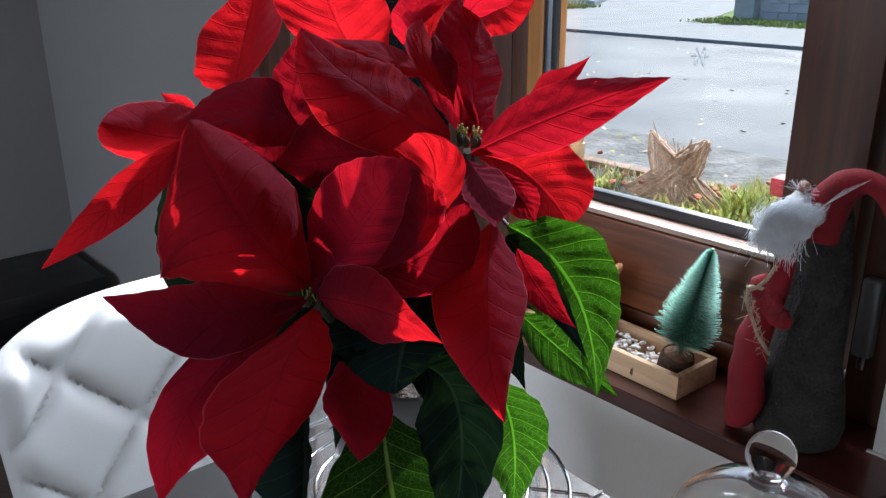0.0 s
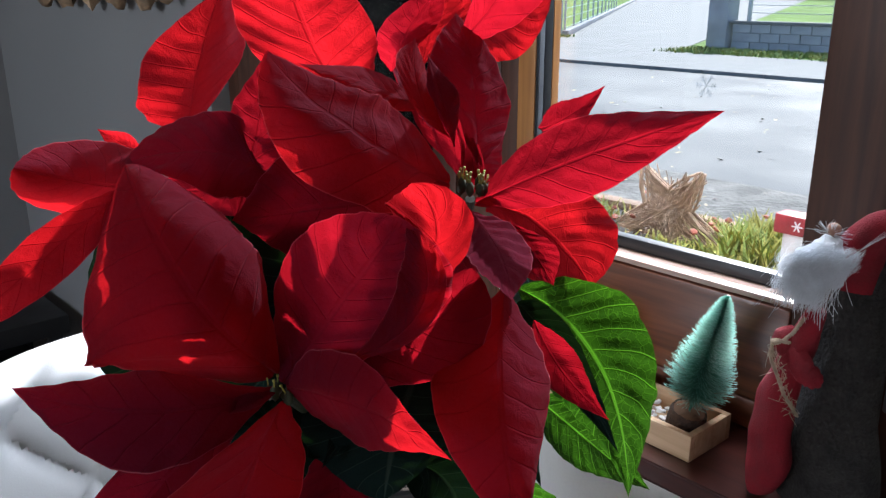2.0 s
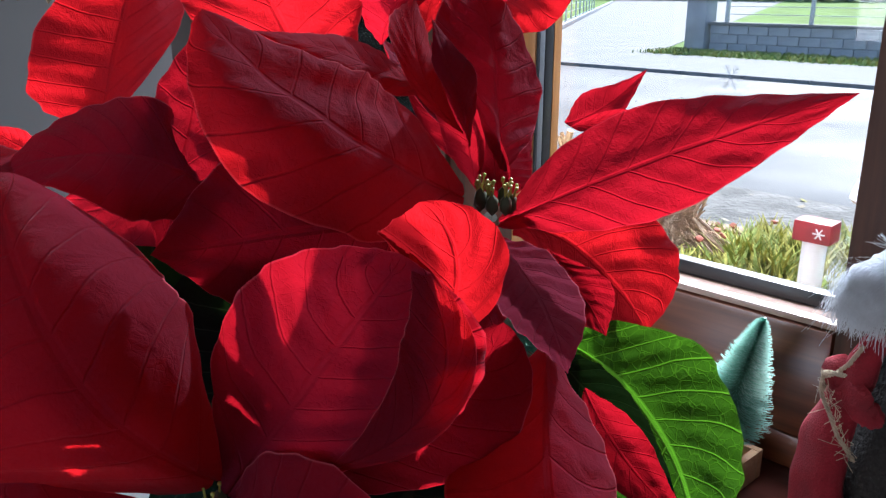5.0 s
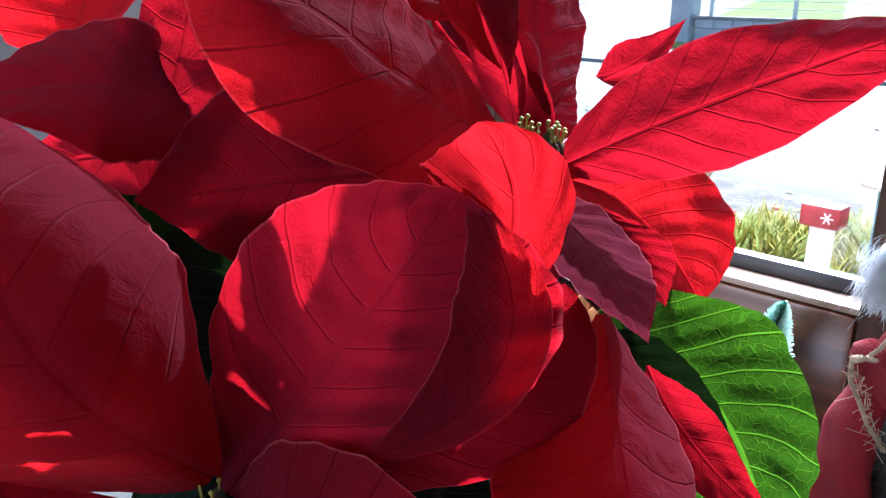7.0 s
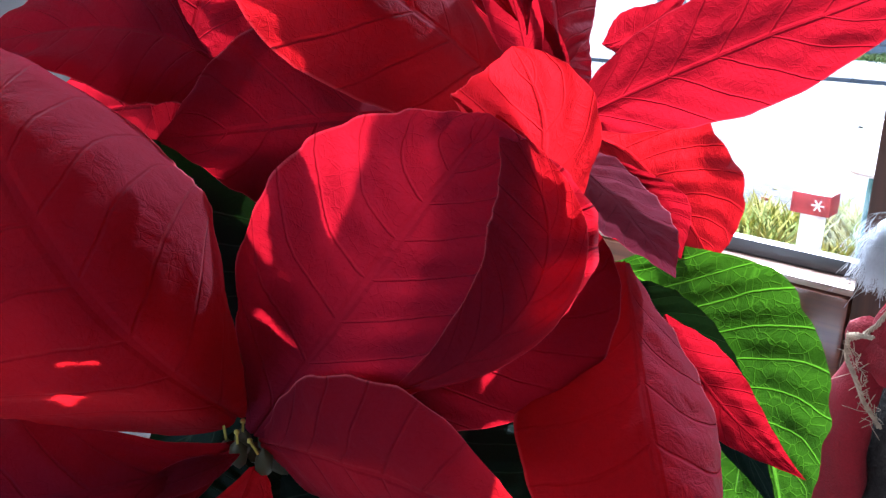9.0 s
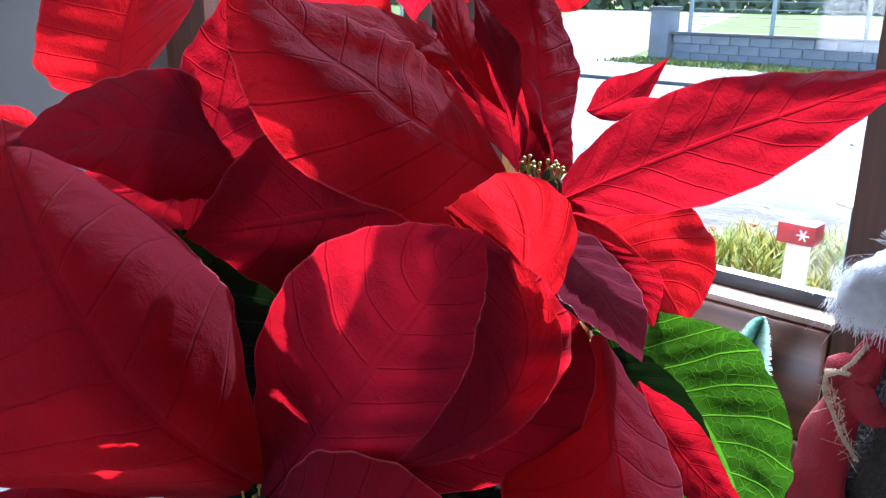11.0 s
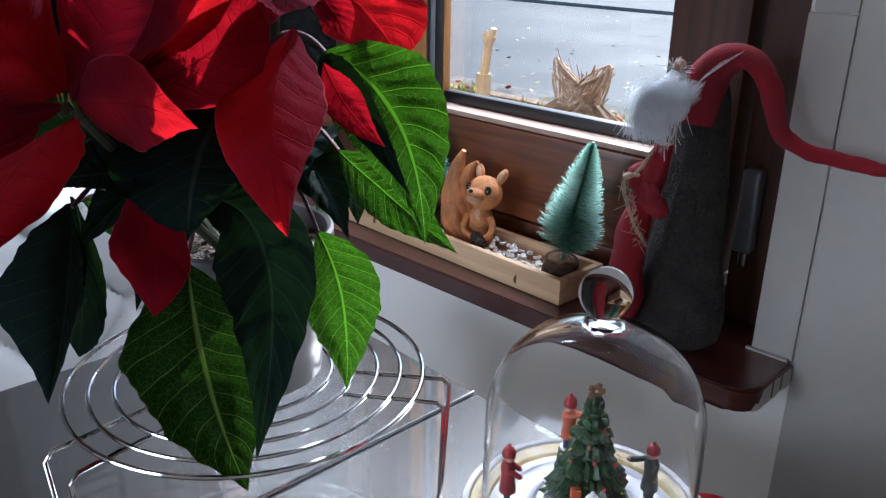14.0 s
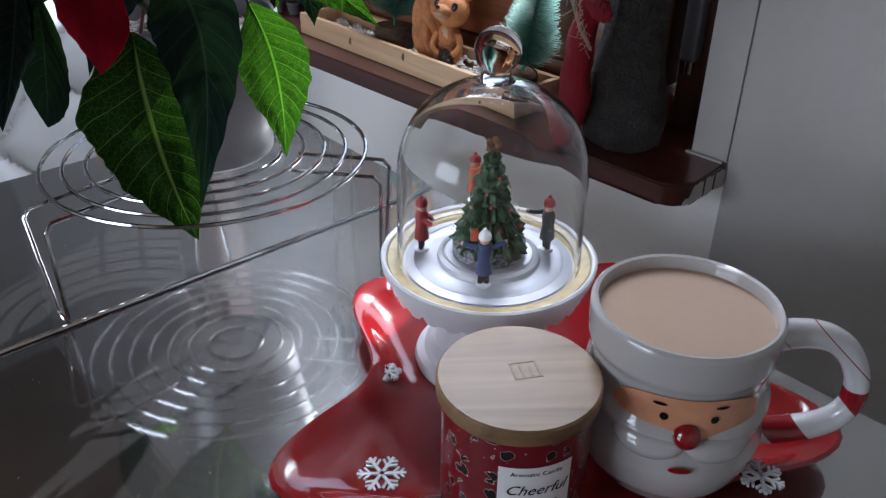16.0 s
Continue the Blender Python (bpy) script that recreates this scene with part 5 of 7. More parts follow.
    # nose
    blob(bm, c + Vector((-0.018, -0.020, 0.283)), (0.0065, 0.006, 0.0065), sub=2, mat=3)
    # beard: a soft core and many fine hairs swept aside
    for i, (x, y, z, r) in enumerate(((-0.018, -0.026, 0.262, 0.016), (-0.030, -0.030, 0.250, 0.0165), (-0.038, -0.032, 0.235, 0.014), (-0.012, -0.030, 0.248, 0.015), (-0.030, -0.033, 0.222, 0.009))):
        blob(bm, c + Vector((x, y, z)), (r, r * 0.8, r), None, 3, 2, 0.3, i * 3)
    rnd = random.Random(11)
    for i in range(1700):
        k = rnd.random()
        x = rnd.uniform(-0.034, 0.002)
        p = c + Vector((x + 0.012, -0.028 - rnd.random() * 0.013, 0.274 - 0.020 * rnd.random()))
        wild = 2.2 if i % 12 == 0 else 1.0
        e = c + Vector((x - 0.016 + rnd.gauss(0, 0.006 * wild), -0.036 - rnd.random() * 0.014, 0.256 - 0.046 * k - 0.012 * (wild - 1)))
        mid = (p + e) / 2 + Vector((-0.004 + rnd.gauss(0, 0.004), -0.006, 0.003 + rnd.gauss(0, 0.004)))
        q = bezier(p, mid, e, 5)
        side = Vector((0.00014, 0.00009, 0.00005))
        row = [(bm.verts.new(a - side), bm.verts.new(a + side)) for a in q]
        for a, b in zip(row, row[1:]):
            bm.faces.new([a[0], a[1], b[1], b[0]]).material_index = 2
    # loose strands over the hood and fluff round the nose
    for k in range(5):
        tube(bm, bezier(c + Vector((-0.006 + k * 0.001, -0.034, 0.250 + 0.002 * k)), c + Vector((0.010, -0.036, 0.272)), c + Vector((0.026 + 0.005 * k, -0.028, 0.292 + 0.003 * k)), 6), 0.00022, 4, 2)
    for k in range(60):
        a = rnd.uniform(0, 6.28)
        p = c + Vector((-0.018, -0.022, 0.280))
        tube(bm, bezier(p, p + Vector((math.cos(a) * 0.008, -0.004, math.sin(a) * 0.006)), p + Vector((math.cos(a) * rnd.uniform(0.010, 0.020), -0.004 + rnd.gauss(0, 0.004), math.sin(a) * 0.011)), 4), 0.00016, 3, 2)
    # folded red corner, and the twine with its knot and frayed tail
    blob(bm, c + Vector((-0.021, -0.042, 0.157)), (0.0185, 0.0065, 0.0150), pose(0, 0, 0, 0, 40, -24), 3, 1, 0.30, 5)
    blob(bm, c + Vector((-0.010, -0.041, 0.150)), (0.0110, 0.0060, 0.0105), pose(0, 0, 0, 0, 30, -24), 3, 1, 0.25, 8)

    def twine(points, r):
        for ph in (0.0, 2.1, 4.2):
            line = []
            n = 8 * (len(points) - 1)
            for i in range(n + 1):
                k = min(i // 8, len(points) - 2)
                p = Vector(points[k]).lerp(Vector(points[k + 1]), (i - 8 * k) / 8)
                line.append(c + p + Vector((math.cos(i * 1.1 + ph), 0.4 * math.sin(i * 1.1 + ph), math.sin(i * 1.1 + ph) * 0.7)) * r * 0.7)
            tube(bm, line, r * 0.62, 6, 4)

    twine(((-0.022, -0.046, 0.205), (-0.030, -0.047, 0.188), (-0.038, -0.049, 0.178), (-0.047, -0.048, 0.172)), 0.0017)
    twine(((-0.047, -0.050, 0.176), (-0.040, -0.053, 0.180), (-0.030, -0.053, 0.181)), 0.0021)
    twine(((-0.047, -0.049, 0.172), (-0.045, -0.051, 0.158), (-0.036, -0.054, 0.146), (-0.028, -0.054, 0.130), (-0.014, -0.052, 0.112)), 0.0017)
    for k in range(46):
        p = c + Vector((-0.047, -0.051, 0.176)).lerp(Vector((-0.014, -0.053, 0.112)), rnd.random()) + Vector((rnd.gauss(0, 0.002), 0, rnd.gauss(0, 0.002)))
        tube(bm, bezier(p, p + Vector((rnd.gauss(0, 0.003), -0.002, rnd.gauss(0, 0.004))), p + Vector((rnd.gauss(0, 0.006), -0.003, rnd.gauss(-0.004, 0.006))), 3), 0.0003, 3, 4)
    bm.transform(WALLFRAME)
    single("cloth_gnome", bm, [FELT_GREY, FELT_RED, WOOL, SKIN_P, TWINE], "grey and red felt gnome doll with white wool beard", "doll", origin=wpt(c.x, c.y, c.z))


gnome()


def sill_pots():
    for i, (s, d, r) in enumerate(((-1.055, 0.835, 0.011), (-1.028, 0.846, 0.012), (-1.085, 0.84, 0.012))):
        m = WALLFRAME @ pose(s, d, 0.7765)
        pot = thing("succulent", m, "tiny grey green succulent in a clay pot on the sill", "plant", group="tiny potted succulents")
        bm = bmesh.new()
        lathe(bm, [(0, 0), (r * 0.75, 0), (r, 0.016), (r * 1.08, 0.017), (r * 1.08, 0.020), (r * 0.9, 0.020), (0, 0.017)], m, 20)
        part("pot", bm, POT_GREY, pot)
        bm = bmesh.new()
        rnd = random.Random(i)
        for k in range(26):
            a, q = k * 2.4, (k / 26) ** 0.6
            blob(bm, (r * 1.2 * q * math.cos(a), r * 1.2 * q * math.sin(a), 0.026 + 0.010 * (1 - q)), (0.0042, 0.0028, 0.0065), pose(0, 0, 0, 0, 55 * q, math.degrees(a)), 1)
        bm.transform(m)
        part("rosette", bm, LEAF_PLAIN, pot)


LEAF_PLAIN = surface("grey_green_succulent", (0.10, 0.15, 0.08), 0.6, vary=0.4, size=90)
sill_pots()


# ---- chair and far side of the room ----
def chair():
    right, out = Vector((0.777, 0.630, 0)), Vector((0.630, -0.777, 0))     # out faces the table
    base = Vector((-0.352, 1.075, 0))
    m = Matrix(((right.x, out.x, 0, base.x), (right.y, out.y, 0, base.y), (0, 0, 1, 0), (0, 0, 0, 1)))
    ch = thing("tub_chair", m, "white leather chair with diamond quilted back", "chair")

    def at_back(x, z):
        k = (z - 0.42) / 0.45
        return Vector((x * (1 + 0.10 * k), 0.035 * (x / 0.25) ** 2 - 0.07 * k, z))

    nx, nz = 72, 64
    bm = bmesh.new()
    rows = []
    for j in range(nz + 1):
        row = []
        for i in range(nx + 1):
            x = -0.255 + 0.51 * i / nx
            top = 0.842 - 0.060 * abs(x / 0.255) ** 4
            z = 0.42 + (top - 0.42) * j / nz
            a, b = (x / 0.172 + z / 0.19), (x / 0.172 - z / 0.19)
            da, db = abs(a - round(a)), abs(b - round(b))
            pil = 0.020 * (1 - math.exp(-(da / 0.075) ** 1.0)) * (1 - math.exp(-(db / 0.075) ** 1.0))
            edge = min(1, (top - z) / 0.03, (0.255 - abs(x)) / 0.03 + 0.0)
            roll = 0.018 * (1 - (1 - max(0, edge)) ** 2) ** 0.5 if edge < 1 else 0.018
            row.append(bm.verts.new(at_back(x, z) + Vector((0, pil * min(1, max(0, edge)) + roll, 0))))
        rows.append(row)
    back = []
    for j in (0, nz // 2, nz):
        back.append([bm.verts.new(rows[j][i].co + Vector((0, -0.035 if j < nz else -0.004, 0))) for i in range(nx + 1)])
    for a, b in zip(rows, rows[1:]):
        for i in range(nx):
            bm.faces.new([a[i], a[i + 1], b[i + 1], b[i]])
    for a, b in zip(back, back[1:]):
        for i in range(nx):
            bm.faces.new([a[i + 1], a[i], b[i], b[i + 1]])
    for i in range(nx):
        bm.faces.new([rows[nz][i], rows[nz][i + 1], back[2][i + 1], back[2][i]])
    bm.transform(m)
    part("backrest", bm, LEATHER, ch, "diamond quilted white leather backrest")
    bm = bmesh.new()
    box(bm, -0.23, 0.23, 0.0, 0.40, 0.40, 0.48, m=m, bevel=0.03, seg=4)
    part("seat", bm, LEATHER, ch)
    for sx in (-1, 1):
        for y in (0.05, 0.36):
            bm = bmesh.new()
            tube(bm, [m @ Vector((sx * 0.17, y, 0.41)), m @ Vector((sx * 0.21, y + (0.03 if y > 0.2 else -0.03), 0.0))], 0.011, 12)
            part("leg", bm, DARK, ch)


chair()


def far_side():
    b = thing("low_bench", WALLFRAME @ pose(-2.72, 0.60, 0), "low black lacquered bench against the far wall", "bench")
    for nm, a in (("benchtop", (-2.96, -2.56, 0.30, 0.80, 0.26, 0.318)), ("leg", (-2.95, -2.91, 0.32, 0.36, 0, 0.26)), ("leg", (-2.95, -2.91, 0.74, 0.78, 0, 0.26)), ("leg", (-2.61, -2.57, 0.32, 0.36, 0, 0.26)), ("leg", (-2.61, -2.57, 0.74, 0.78, 0, 0.26)), ("shelf", (-2.94, -2.58, 0.34, 0.76, 0.10, 0.12))):
        bm = bmesh.new()
        wbox(bm, *a, bevel=0.005)
        part(nm, bm, DARK, b)
    g = thing("wall_garland", WALLFRAME @ pose(-2.05, 0.80, 1.235), "brown wooden garland hung on the grey wall", "garland")
    for i in range(17):
        bm = bmesh.new()
        s = -2.50 + i * 0.05
        blob(bm, wpt(s, 0.812, 1.262 + 0.008 * math.sin(i * 2.1)), (0.028, 0.022, 0.024 + 0.008 * (i % 3)), pose(0, 0, 0, 0, 0, -49), 2, 0, 0.4, i)
        part("bead", bm, PINE if i in (7, 8) else WICKER, g)
    bm = bmesh.new()
    tube(bm, [wpt(-2.54, 0.815, 1.27), wpt(-2.1, 0.815, 1.275), wpt(-1.66, 0.815, 1.27)], 0.004, 6)
    part("cord", bm, TWINE, g)
    for s in (-2.53, -1.67):
        bm = bmesh.new()
        tube(bm, [wpt(s, 0.815, 1.272), wpt(s, 0.846, 1.30)], 0.002, 6)
        part("hook", bm, ALU, g)


far_side()

# ---- things on the table ----
PLATE = Vector((0.232, 0.365, 0.7505))


def star_r(a):
    return 0.154 + 0.034 * math.cos(5 * (a - radians(59))) + 0.004 * math.cos(10 * (a - radians(59)))


def star_plate():
    pl = thing("star_plate", Matrix.Translation(PLATE), "red glazed star shaped plate with white snowflakes", "plate")
    bm = bmesh.new()
    n = 120
    prof = ((0.0, 0.0085), (0.45, 0.0085), (0.68, 0.0085), (0.76, 0.0095), (0.83, 0.0130), (0.90, 0.0185), (0.955, 0.0225), (0.985, 0.0235), (1.0, 0.0215), (0.992, 0.0185), (0.93, 0.0130), (0.84, 0.0060), (0.72, 0.0015), (0.66, 0.0), (0.5, 0.0015), (0.0, 0.0015))
    rings = []
    for f, z in prof:
        if f == 0:
            rings.append([bm.verts.new(PLATE + Vector((0, 0, z)))])
        else:
            rings.append([bm.verts.new(PLATE + Vector((math.cos(a), math.sin(a), 0)) * star_r(a) * f + Vector((0, 0, z))) for a in (2 * math.pi * i / n for i in range(n))])
    for a, b in zip(rings, rings[1:]):
        for i in range(n):
            j = (i + 1) % n
            bm.faces.new([a[0], b[j], b[i]] if len(a) == 1 else [a[i], a[j], b[0]] if len(b) == 1 else [a[i], a[j], b[j], b[i]])
    part("plate", bm, RED_GLAZE, pl)
    for x, y, r, turn in ((0.1248, 0.3956, 0.010, 10), (0.121, 0.308, 0.0155, 0), (0.35, 0.283, 0.014, 20), (0.318, 0.455, 0.012, 40)):
        bm = bmesh.new()
        f = min(0.97, math.hypot(x - PLATE.x, y - PLATE.y) / star_r(math.atan2(y - PLATE.y, x - PLATE.x)))
        z = next(z0 + (z1 - z0) * (f - f0) / (f1 - f0) for (f0, z0), (f1, z1) in zip(prof, prof[1:]) if f0 <= f <= f1)
        fm = Matrix.Translation((x, y, PLATE.z + z + 0.0006)) @ pose(0, 0, 0, 0, 0, turn)
        for k in range(6):
            arm = fm @ pose(0, 0, 0, 0, 0, 60 * k)
            box(bm, 0, r, -r * 0.07, r * 0.07, -0.001, 0.0009, m=arm)
            for q in (0.45, 0.72):
                for sg in (-1, 1):
                    box(bm, 0, r * (0.42 if q < 0.5 else 0.30), -r * 0.05, r * 0.05, -0.001, 0.0008, m=arm @ pose(r * q, 0, 0, 0, 0, sg * 52))
        part("snowflake", bm, CERAMIC_MATT, pl, "raised white snowflake")


star_plate()
STAND = Vector((0.196, 0.425, 0.7592))


def cake_stand():
    m = Matrix.Translation(STAND)
    st = thing("cake_stand", m, "white ceramic cake stand with scalloped skirt on the red plate", "cake stand")
    bm = bmesh.new()
    lathe(bm, [(0, 0.003), (0.046, 0.001), (0.0505, 0.0), (0.0515, 0.004), (0.050, 0.0085), (0.0445, 0.010), (0.044, 0.014), (0.042, 0.017), (0.0365, 0.0185), (0.035, 0.022), (0.029, 0.026), (0.021, 0.032), (0.017, 0.043), (0.019, 0.056), (0.022, 0.063), (0.03, 0.067), (0, 0.068)], m, 64)
    part("foot", bm, CERAMIC_MATT, st)
    bm = bmesh.new()
    n = 128
    prof = ((0.0, 0.0665), (0.03, 0.0668), (0.062, 0.074), (0.0650, 0.0705), (0.0668, 0.0700), (0.0700, 0.0745), (0.0742, 0.084), (0.0750, 0.0895), (0.0735, 0.0905), (0.0715, 0.0895), (0.0705, 0.0845), (0.0, 0.0835))
    rings = []
    for i, (r, z) in enumerate(prof):
        if r == 0:
            rings.append([bm.verts.new(STAND + Vector((0, 0, z)))])
            continue
        ring = []
        for k in range(n):
            a = 2 * math.pi * k / n
            dz = -0.0045 * abs(math.cos(a * 14)) ** 0.7 if i in (3, 4) else 0
            ring.append(bm.verts.new(STAND + Vector((r * math.cos(a), r * math.sin(a), z + dz))))
        rings.append(ring)
    for a, b in zip(rings, rings[1:]):
        for i in range(n):
            j = (i + 1) % n
            bm.faces.new([a[0], b[j], b[i]] if len(a) == 1 else [a[i], a[j], b[0]] if len(b) == 1 else [a[i], a[j], b[j], b[i]])
    part("cake_plate", bm, CERAMIC_MATT, st, "scalloped white plate")
    bm = bmesh.new()
    lathe(bm, [(0.0605, 0.0842), (0.062, 0.0860), (0.0665, 0.0876), (0.0700, 0.0880), (0.0712, 0.0868)], m, 96)
    for v in bm.verts:
        v.co.z += 0.0008 * noise.noise(v.co * 110)
    part("glue_ring", bm, GOLD_RIM, st, "yellowed ring of dried glue")
    bm = bmesh.new()
    lathe(bm, [(0, 0.0842), (0.058, 0.0842), (0.0585, 0.0862), (0.052, 0.0872), (0.0505, 0.0862), (0.042, 0.0866), (0.036, 0.0872), (0.0352, 0.0905), (0.0325, 0.0915), (0.031, 0.0905), (0.030, 0.0915), (0.0, 0.0920)], m, 96)
    part("turning_disc", bm, SILVER, st, "stepped silvery white disc")


cake_stand()


def glass_dome():
    z0 = STAND.z + 0.0874
    m = Matrix.Translation((STAND.x, STAND.y, z0))
    d = thing("glass_dome", m, "clear glass dome with a round knob on the cake stand", "glass dome")
    outer = [(0.0628, 0.0), (0.0630, 0.03), (0.0628, 0.065)]
    for i in range(1, 13):
        a = radians(90 * i / 12)
        outer.append((0.0628 * math.cos(a) ** 0.9 if i < 12 else 0.0, 0.065 + 0.0615 * math.sin(a)))
    outer = outer[:-1] + [(0.008, 0.1268)]
    inner = [(max(0.0, r - 0.0017), z - (0.0016 if z > 0.1 else 0.0)) for r, z in outer]
    bm = bmesh.new()
    lathe(bm, [(0.0638, 0.0012)] + outer[1:] + [(0.0, 0.1271)], m, 96)
    lathe(bm, [(0.0638, 0.0012), (0.0615, 0.0)] + inner[1:] + [(0.0, 0.1253)], m, 96)
    bmesh.ops.remove_doubles(bm, verts=bm.verts[:], dist=0.00002)
    dome = part("dome", bm, CLEAR, d)
    dome.visible_shadow = False
    bm = bmesh.new()
    prof = [(0.0, 0.1267), (0.012, 0.1269), (0.0098, 0.1290), (0.0085, 0.1320), (0.0092, 0.1340)]
    for i in range(1, 17):
        a = radians(-52 + 142 * i / 16)
        prof.append((0.0148 * math.cos(a) if i < 16 else 0.0, 0.1457 + 0.0148 * math.sin(a)))
    lathe(bm, prof, m, 40)
    k = part("knob", bm, KNOB_GLASS, d)
    k.visible_shadow = False


glass_dome()


def little_tree():
    z0 = STAND.z + 0.092
    bm = bmesh.new()
    rnd = random.Random(21)
    lathe(bm, [(0, 0), (0.0275, 0), (0.0285, 0.002), (0.0280, 0.0085), (0.0265, 0.0098), (0, 0.010)], Matrix.Translation((STAND.x, STAND.y, z0)), 40, 1)
    for z, r in ((0.0145, 0.0300), (0.026, 0.0245), (0.037, 0.0195), (0.048, 0.0155), (0.058, 0.012), (0.067, 0.009), (0.075, 0.006)):
        k = max(7, int(r * 900))
        for i in range(k):
            a = 2 * math.pi * i / k + z * 70
            q = r * rnd.uniform(0.78, 1.05)
            blob(bm, (STAND.x + q * 0.72 * math.cos(a), STAND.y + q * 0.72 * math.sin(a), z0 + z - q * 0.12), (q * 0.42, 0.0042, 0.0048), pose(0, 0, 0, 0, 28, math.degrees(a)), 1, 0, 0.4, i)
        lathe(bm, [(0, z - 0.006), (r * 0.7, z - 0.006), (r * 0.4, z + 0.006), (0, z + 0.008)], Matrix.Translation((STAND.x, STAND.y, z0)), 14)
    for i in range(5):
        a = 2 * math.pi * i / 5
        blob(bm, (STAND.x + 0.0035 * math.cos(a), STAND.y, z0 + 0.0845 + 0.0035 * math.sin(a)), (0.0028, 0.0018, 0.0028), sub=1, mat=2)
    for i, (a, z, r) in enumerate(((-125, 0.024, 0.023), (-75, 0.027, 0.021), (-40, 0.038, 0.018), (-110, 0.052, 0.013), (-60, 0.062, 0.010), (-95, 0.043, 0.016), (-150, 0.04, 0.017), (-20, 0.025, 0.023))):
        p = Vector((STAND.x + r * math.cos(radians(a)), STAND.y + r * math.sin(radians(a)), z0 + z))
        if i == 0:
            box(bm, p.x - 0.003, p.x + 0.003, p.y - 0.003, p.y + 0.002, p.z - 0.004, p.z + 0.004, mat=4)
        else:
            blob(bm, p, (0.0019, 0.0019, 0.0019), sub=1, mat=3 if i % 3 else 2)
    for i in range(60):                                # gold glints on the branches
        k, a = rnd.random(), rnd.uniform(0, 2 * math.pi)
        q = 0.0255 * (1 - k) + 0.004
        blob(bm, (STAND.x + q * math.cos(a), STAND.y + q * math.sin(a), z0 + 0.014 + 0.064 * k), (0.0009, 0.0009, 0.0006), sub=1, mat=5)
    foot = Vector((STAND.x, STAND.y, z0))
    for v in bm.verts:
        v.co = foot + Vector(((v.co.x - foot.x) * 0.90, (v.co.y - foot.y) * 0.90, (v.co.z - foot.z) * 0.94))
    single("miniature_tree", bm, [TREE_GREEN, GLITTER, BARK_WOOD, RED_P, ORANGE_P, GOLD_P], "dark green resin miniature tree with tiny baubles", "miniature", origin=(STAND.x, STAND.y, z0))


little_tree()


def mini(x, y, turn, z, coat, cap, legs, arms, label, size=1.0):
    """A tiny painted figurine, a few plain shapes in one mesh."""
    m = Matrix.Translation((x, y, z)) @ pose(0, 0, 0, 0, 0, turn) @ Matrix.Scale(size, 4)
    bm = bmesh.new()
    lathe(bm, [(0, 0), (0.0058, 0), (0.006, 0.002), (0, 0.0025)], None, 14, 3)
    for sx in (-1, 1):
        tube(bm, [(sx * 0.0022, 0, 0.002), (sx * 0.0022, 0.0005, 0.014)], 0.0022, 8, 2)
    lathe(bm, [(0, 0.012), (0.0062, 0.011), (0.0058, 0.016), (0.0048, 0.024), (0.0056, 0.031), (0.0045, 0.0345), (0.0022, 0.036), (0, 0.036)], None, 16, 0)
    blob(bm, (0, -0.0006, 0.0395), (0.0042, 0.0042, 0.0045), sub=2, mat=4)
    lathe(bm, [(0.0048, 0.0405), (0.0050, 0.042), (0.0044, 0.0445), (0.0026, 0.0468), (0, 0.0478)], None, 14, 1)
    blob(bm, (0, 0, 0.0482), (0.0016, 0.0016, 0.0016), sub=1, mat=1)
    for p, q in arms:
        tube(bm, bezier(p, (Vector(p) + Vector(q)) / 2 + Vector((0, -0.001, -0.0005)), q, 5), 0.0020, 8, 0)
        blob(bm, q, (0.0019, 0.0019, 0.0019), sub=1, mat=4)
    bm.transform(m)
    single("miniature_figurine", bm, [coat, cap, legs, CERAMIC_MATT, SKIN_P], label, "figurine", origin=(x, y, z), group="painted figurines round the tree")


Z1 = STAND.z + 0.0865
mini(0.189, 0.390, 180, Z1, BLUE, CERAMIC_MATT, BLACK, (((-0.005, 0, 0.032), (-0.016, -0.004, 0.035)), ((0.005, 0, 0.032), (0.016, -0.004, 0.034))), "tiny figurine in a blue coat and pale cap", 0.87)
mini(0.1495, 0.437, 75, Z1, RED_P, RED_P, BLACK, (((-0.005, 0, 0.032), (-0.004, -0.009, 0.026)), ((0.005, 0, 0.032), (0.004, -0.008, 0.027))), "tiny figurine in a dark red coat and cap", 0.87)
mini(0.238, 0.434, -70, Z1, GREENGREY_P, RED_P, GREENGREY_P, (((-0.005, 0, 0.033), (-0.006, -0.016, 0.036)), ((0.005, 0, 0.032), (0.006, -0.002, 0.022))), "tiny figurine in a grey green coat, pointing", 0.87)
mini(0.1865, 0.443, 40, Z1 + 0.034, ORANGE_P, RED_P, BLUE, (((-0.005, 0, 0.033), (-0.003, -0.013, 0.040)), ((0.005, 0, 0.033), (0.004, -0.013, 0.038))), "tiny figurine in an orange jacket reaching up", 0.80)
bm_post = bmesh.new()
lathe(bm_post, [(0, 0), (0.009, 0), (0.008, 0.014), (0.0062, 0.028), (0.005, 0.0342), (0, 0.0342)], Matrix.Translation((0.1865, 0.443, Z1)), 16)
for v in bm_post.verts:
    v.co += Vector((noise.noise(v.co * 300), noise.noise(v.co * 300 + Vector((7, 0, 0))), 0)) * 0.0012
single("tree_stump", bm_post, TREE_GREEN, "dark green branch stump under a figurine", "miniature", origin=(0.1865, 0.443, Z1))


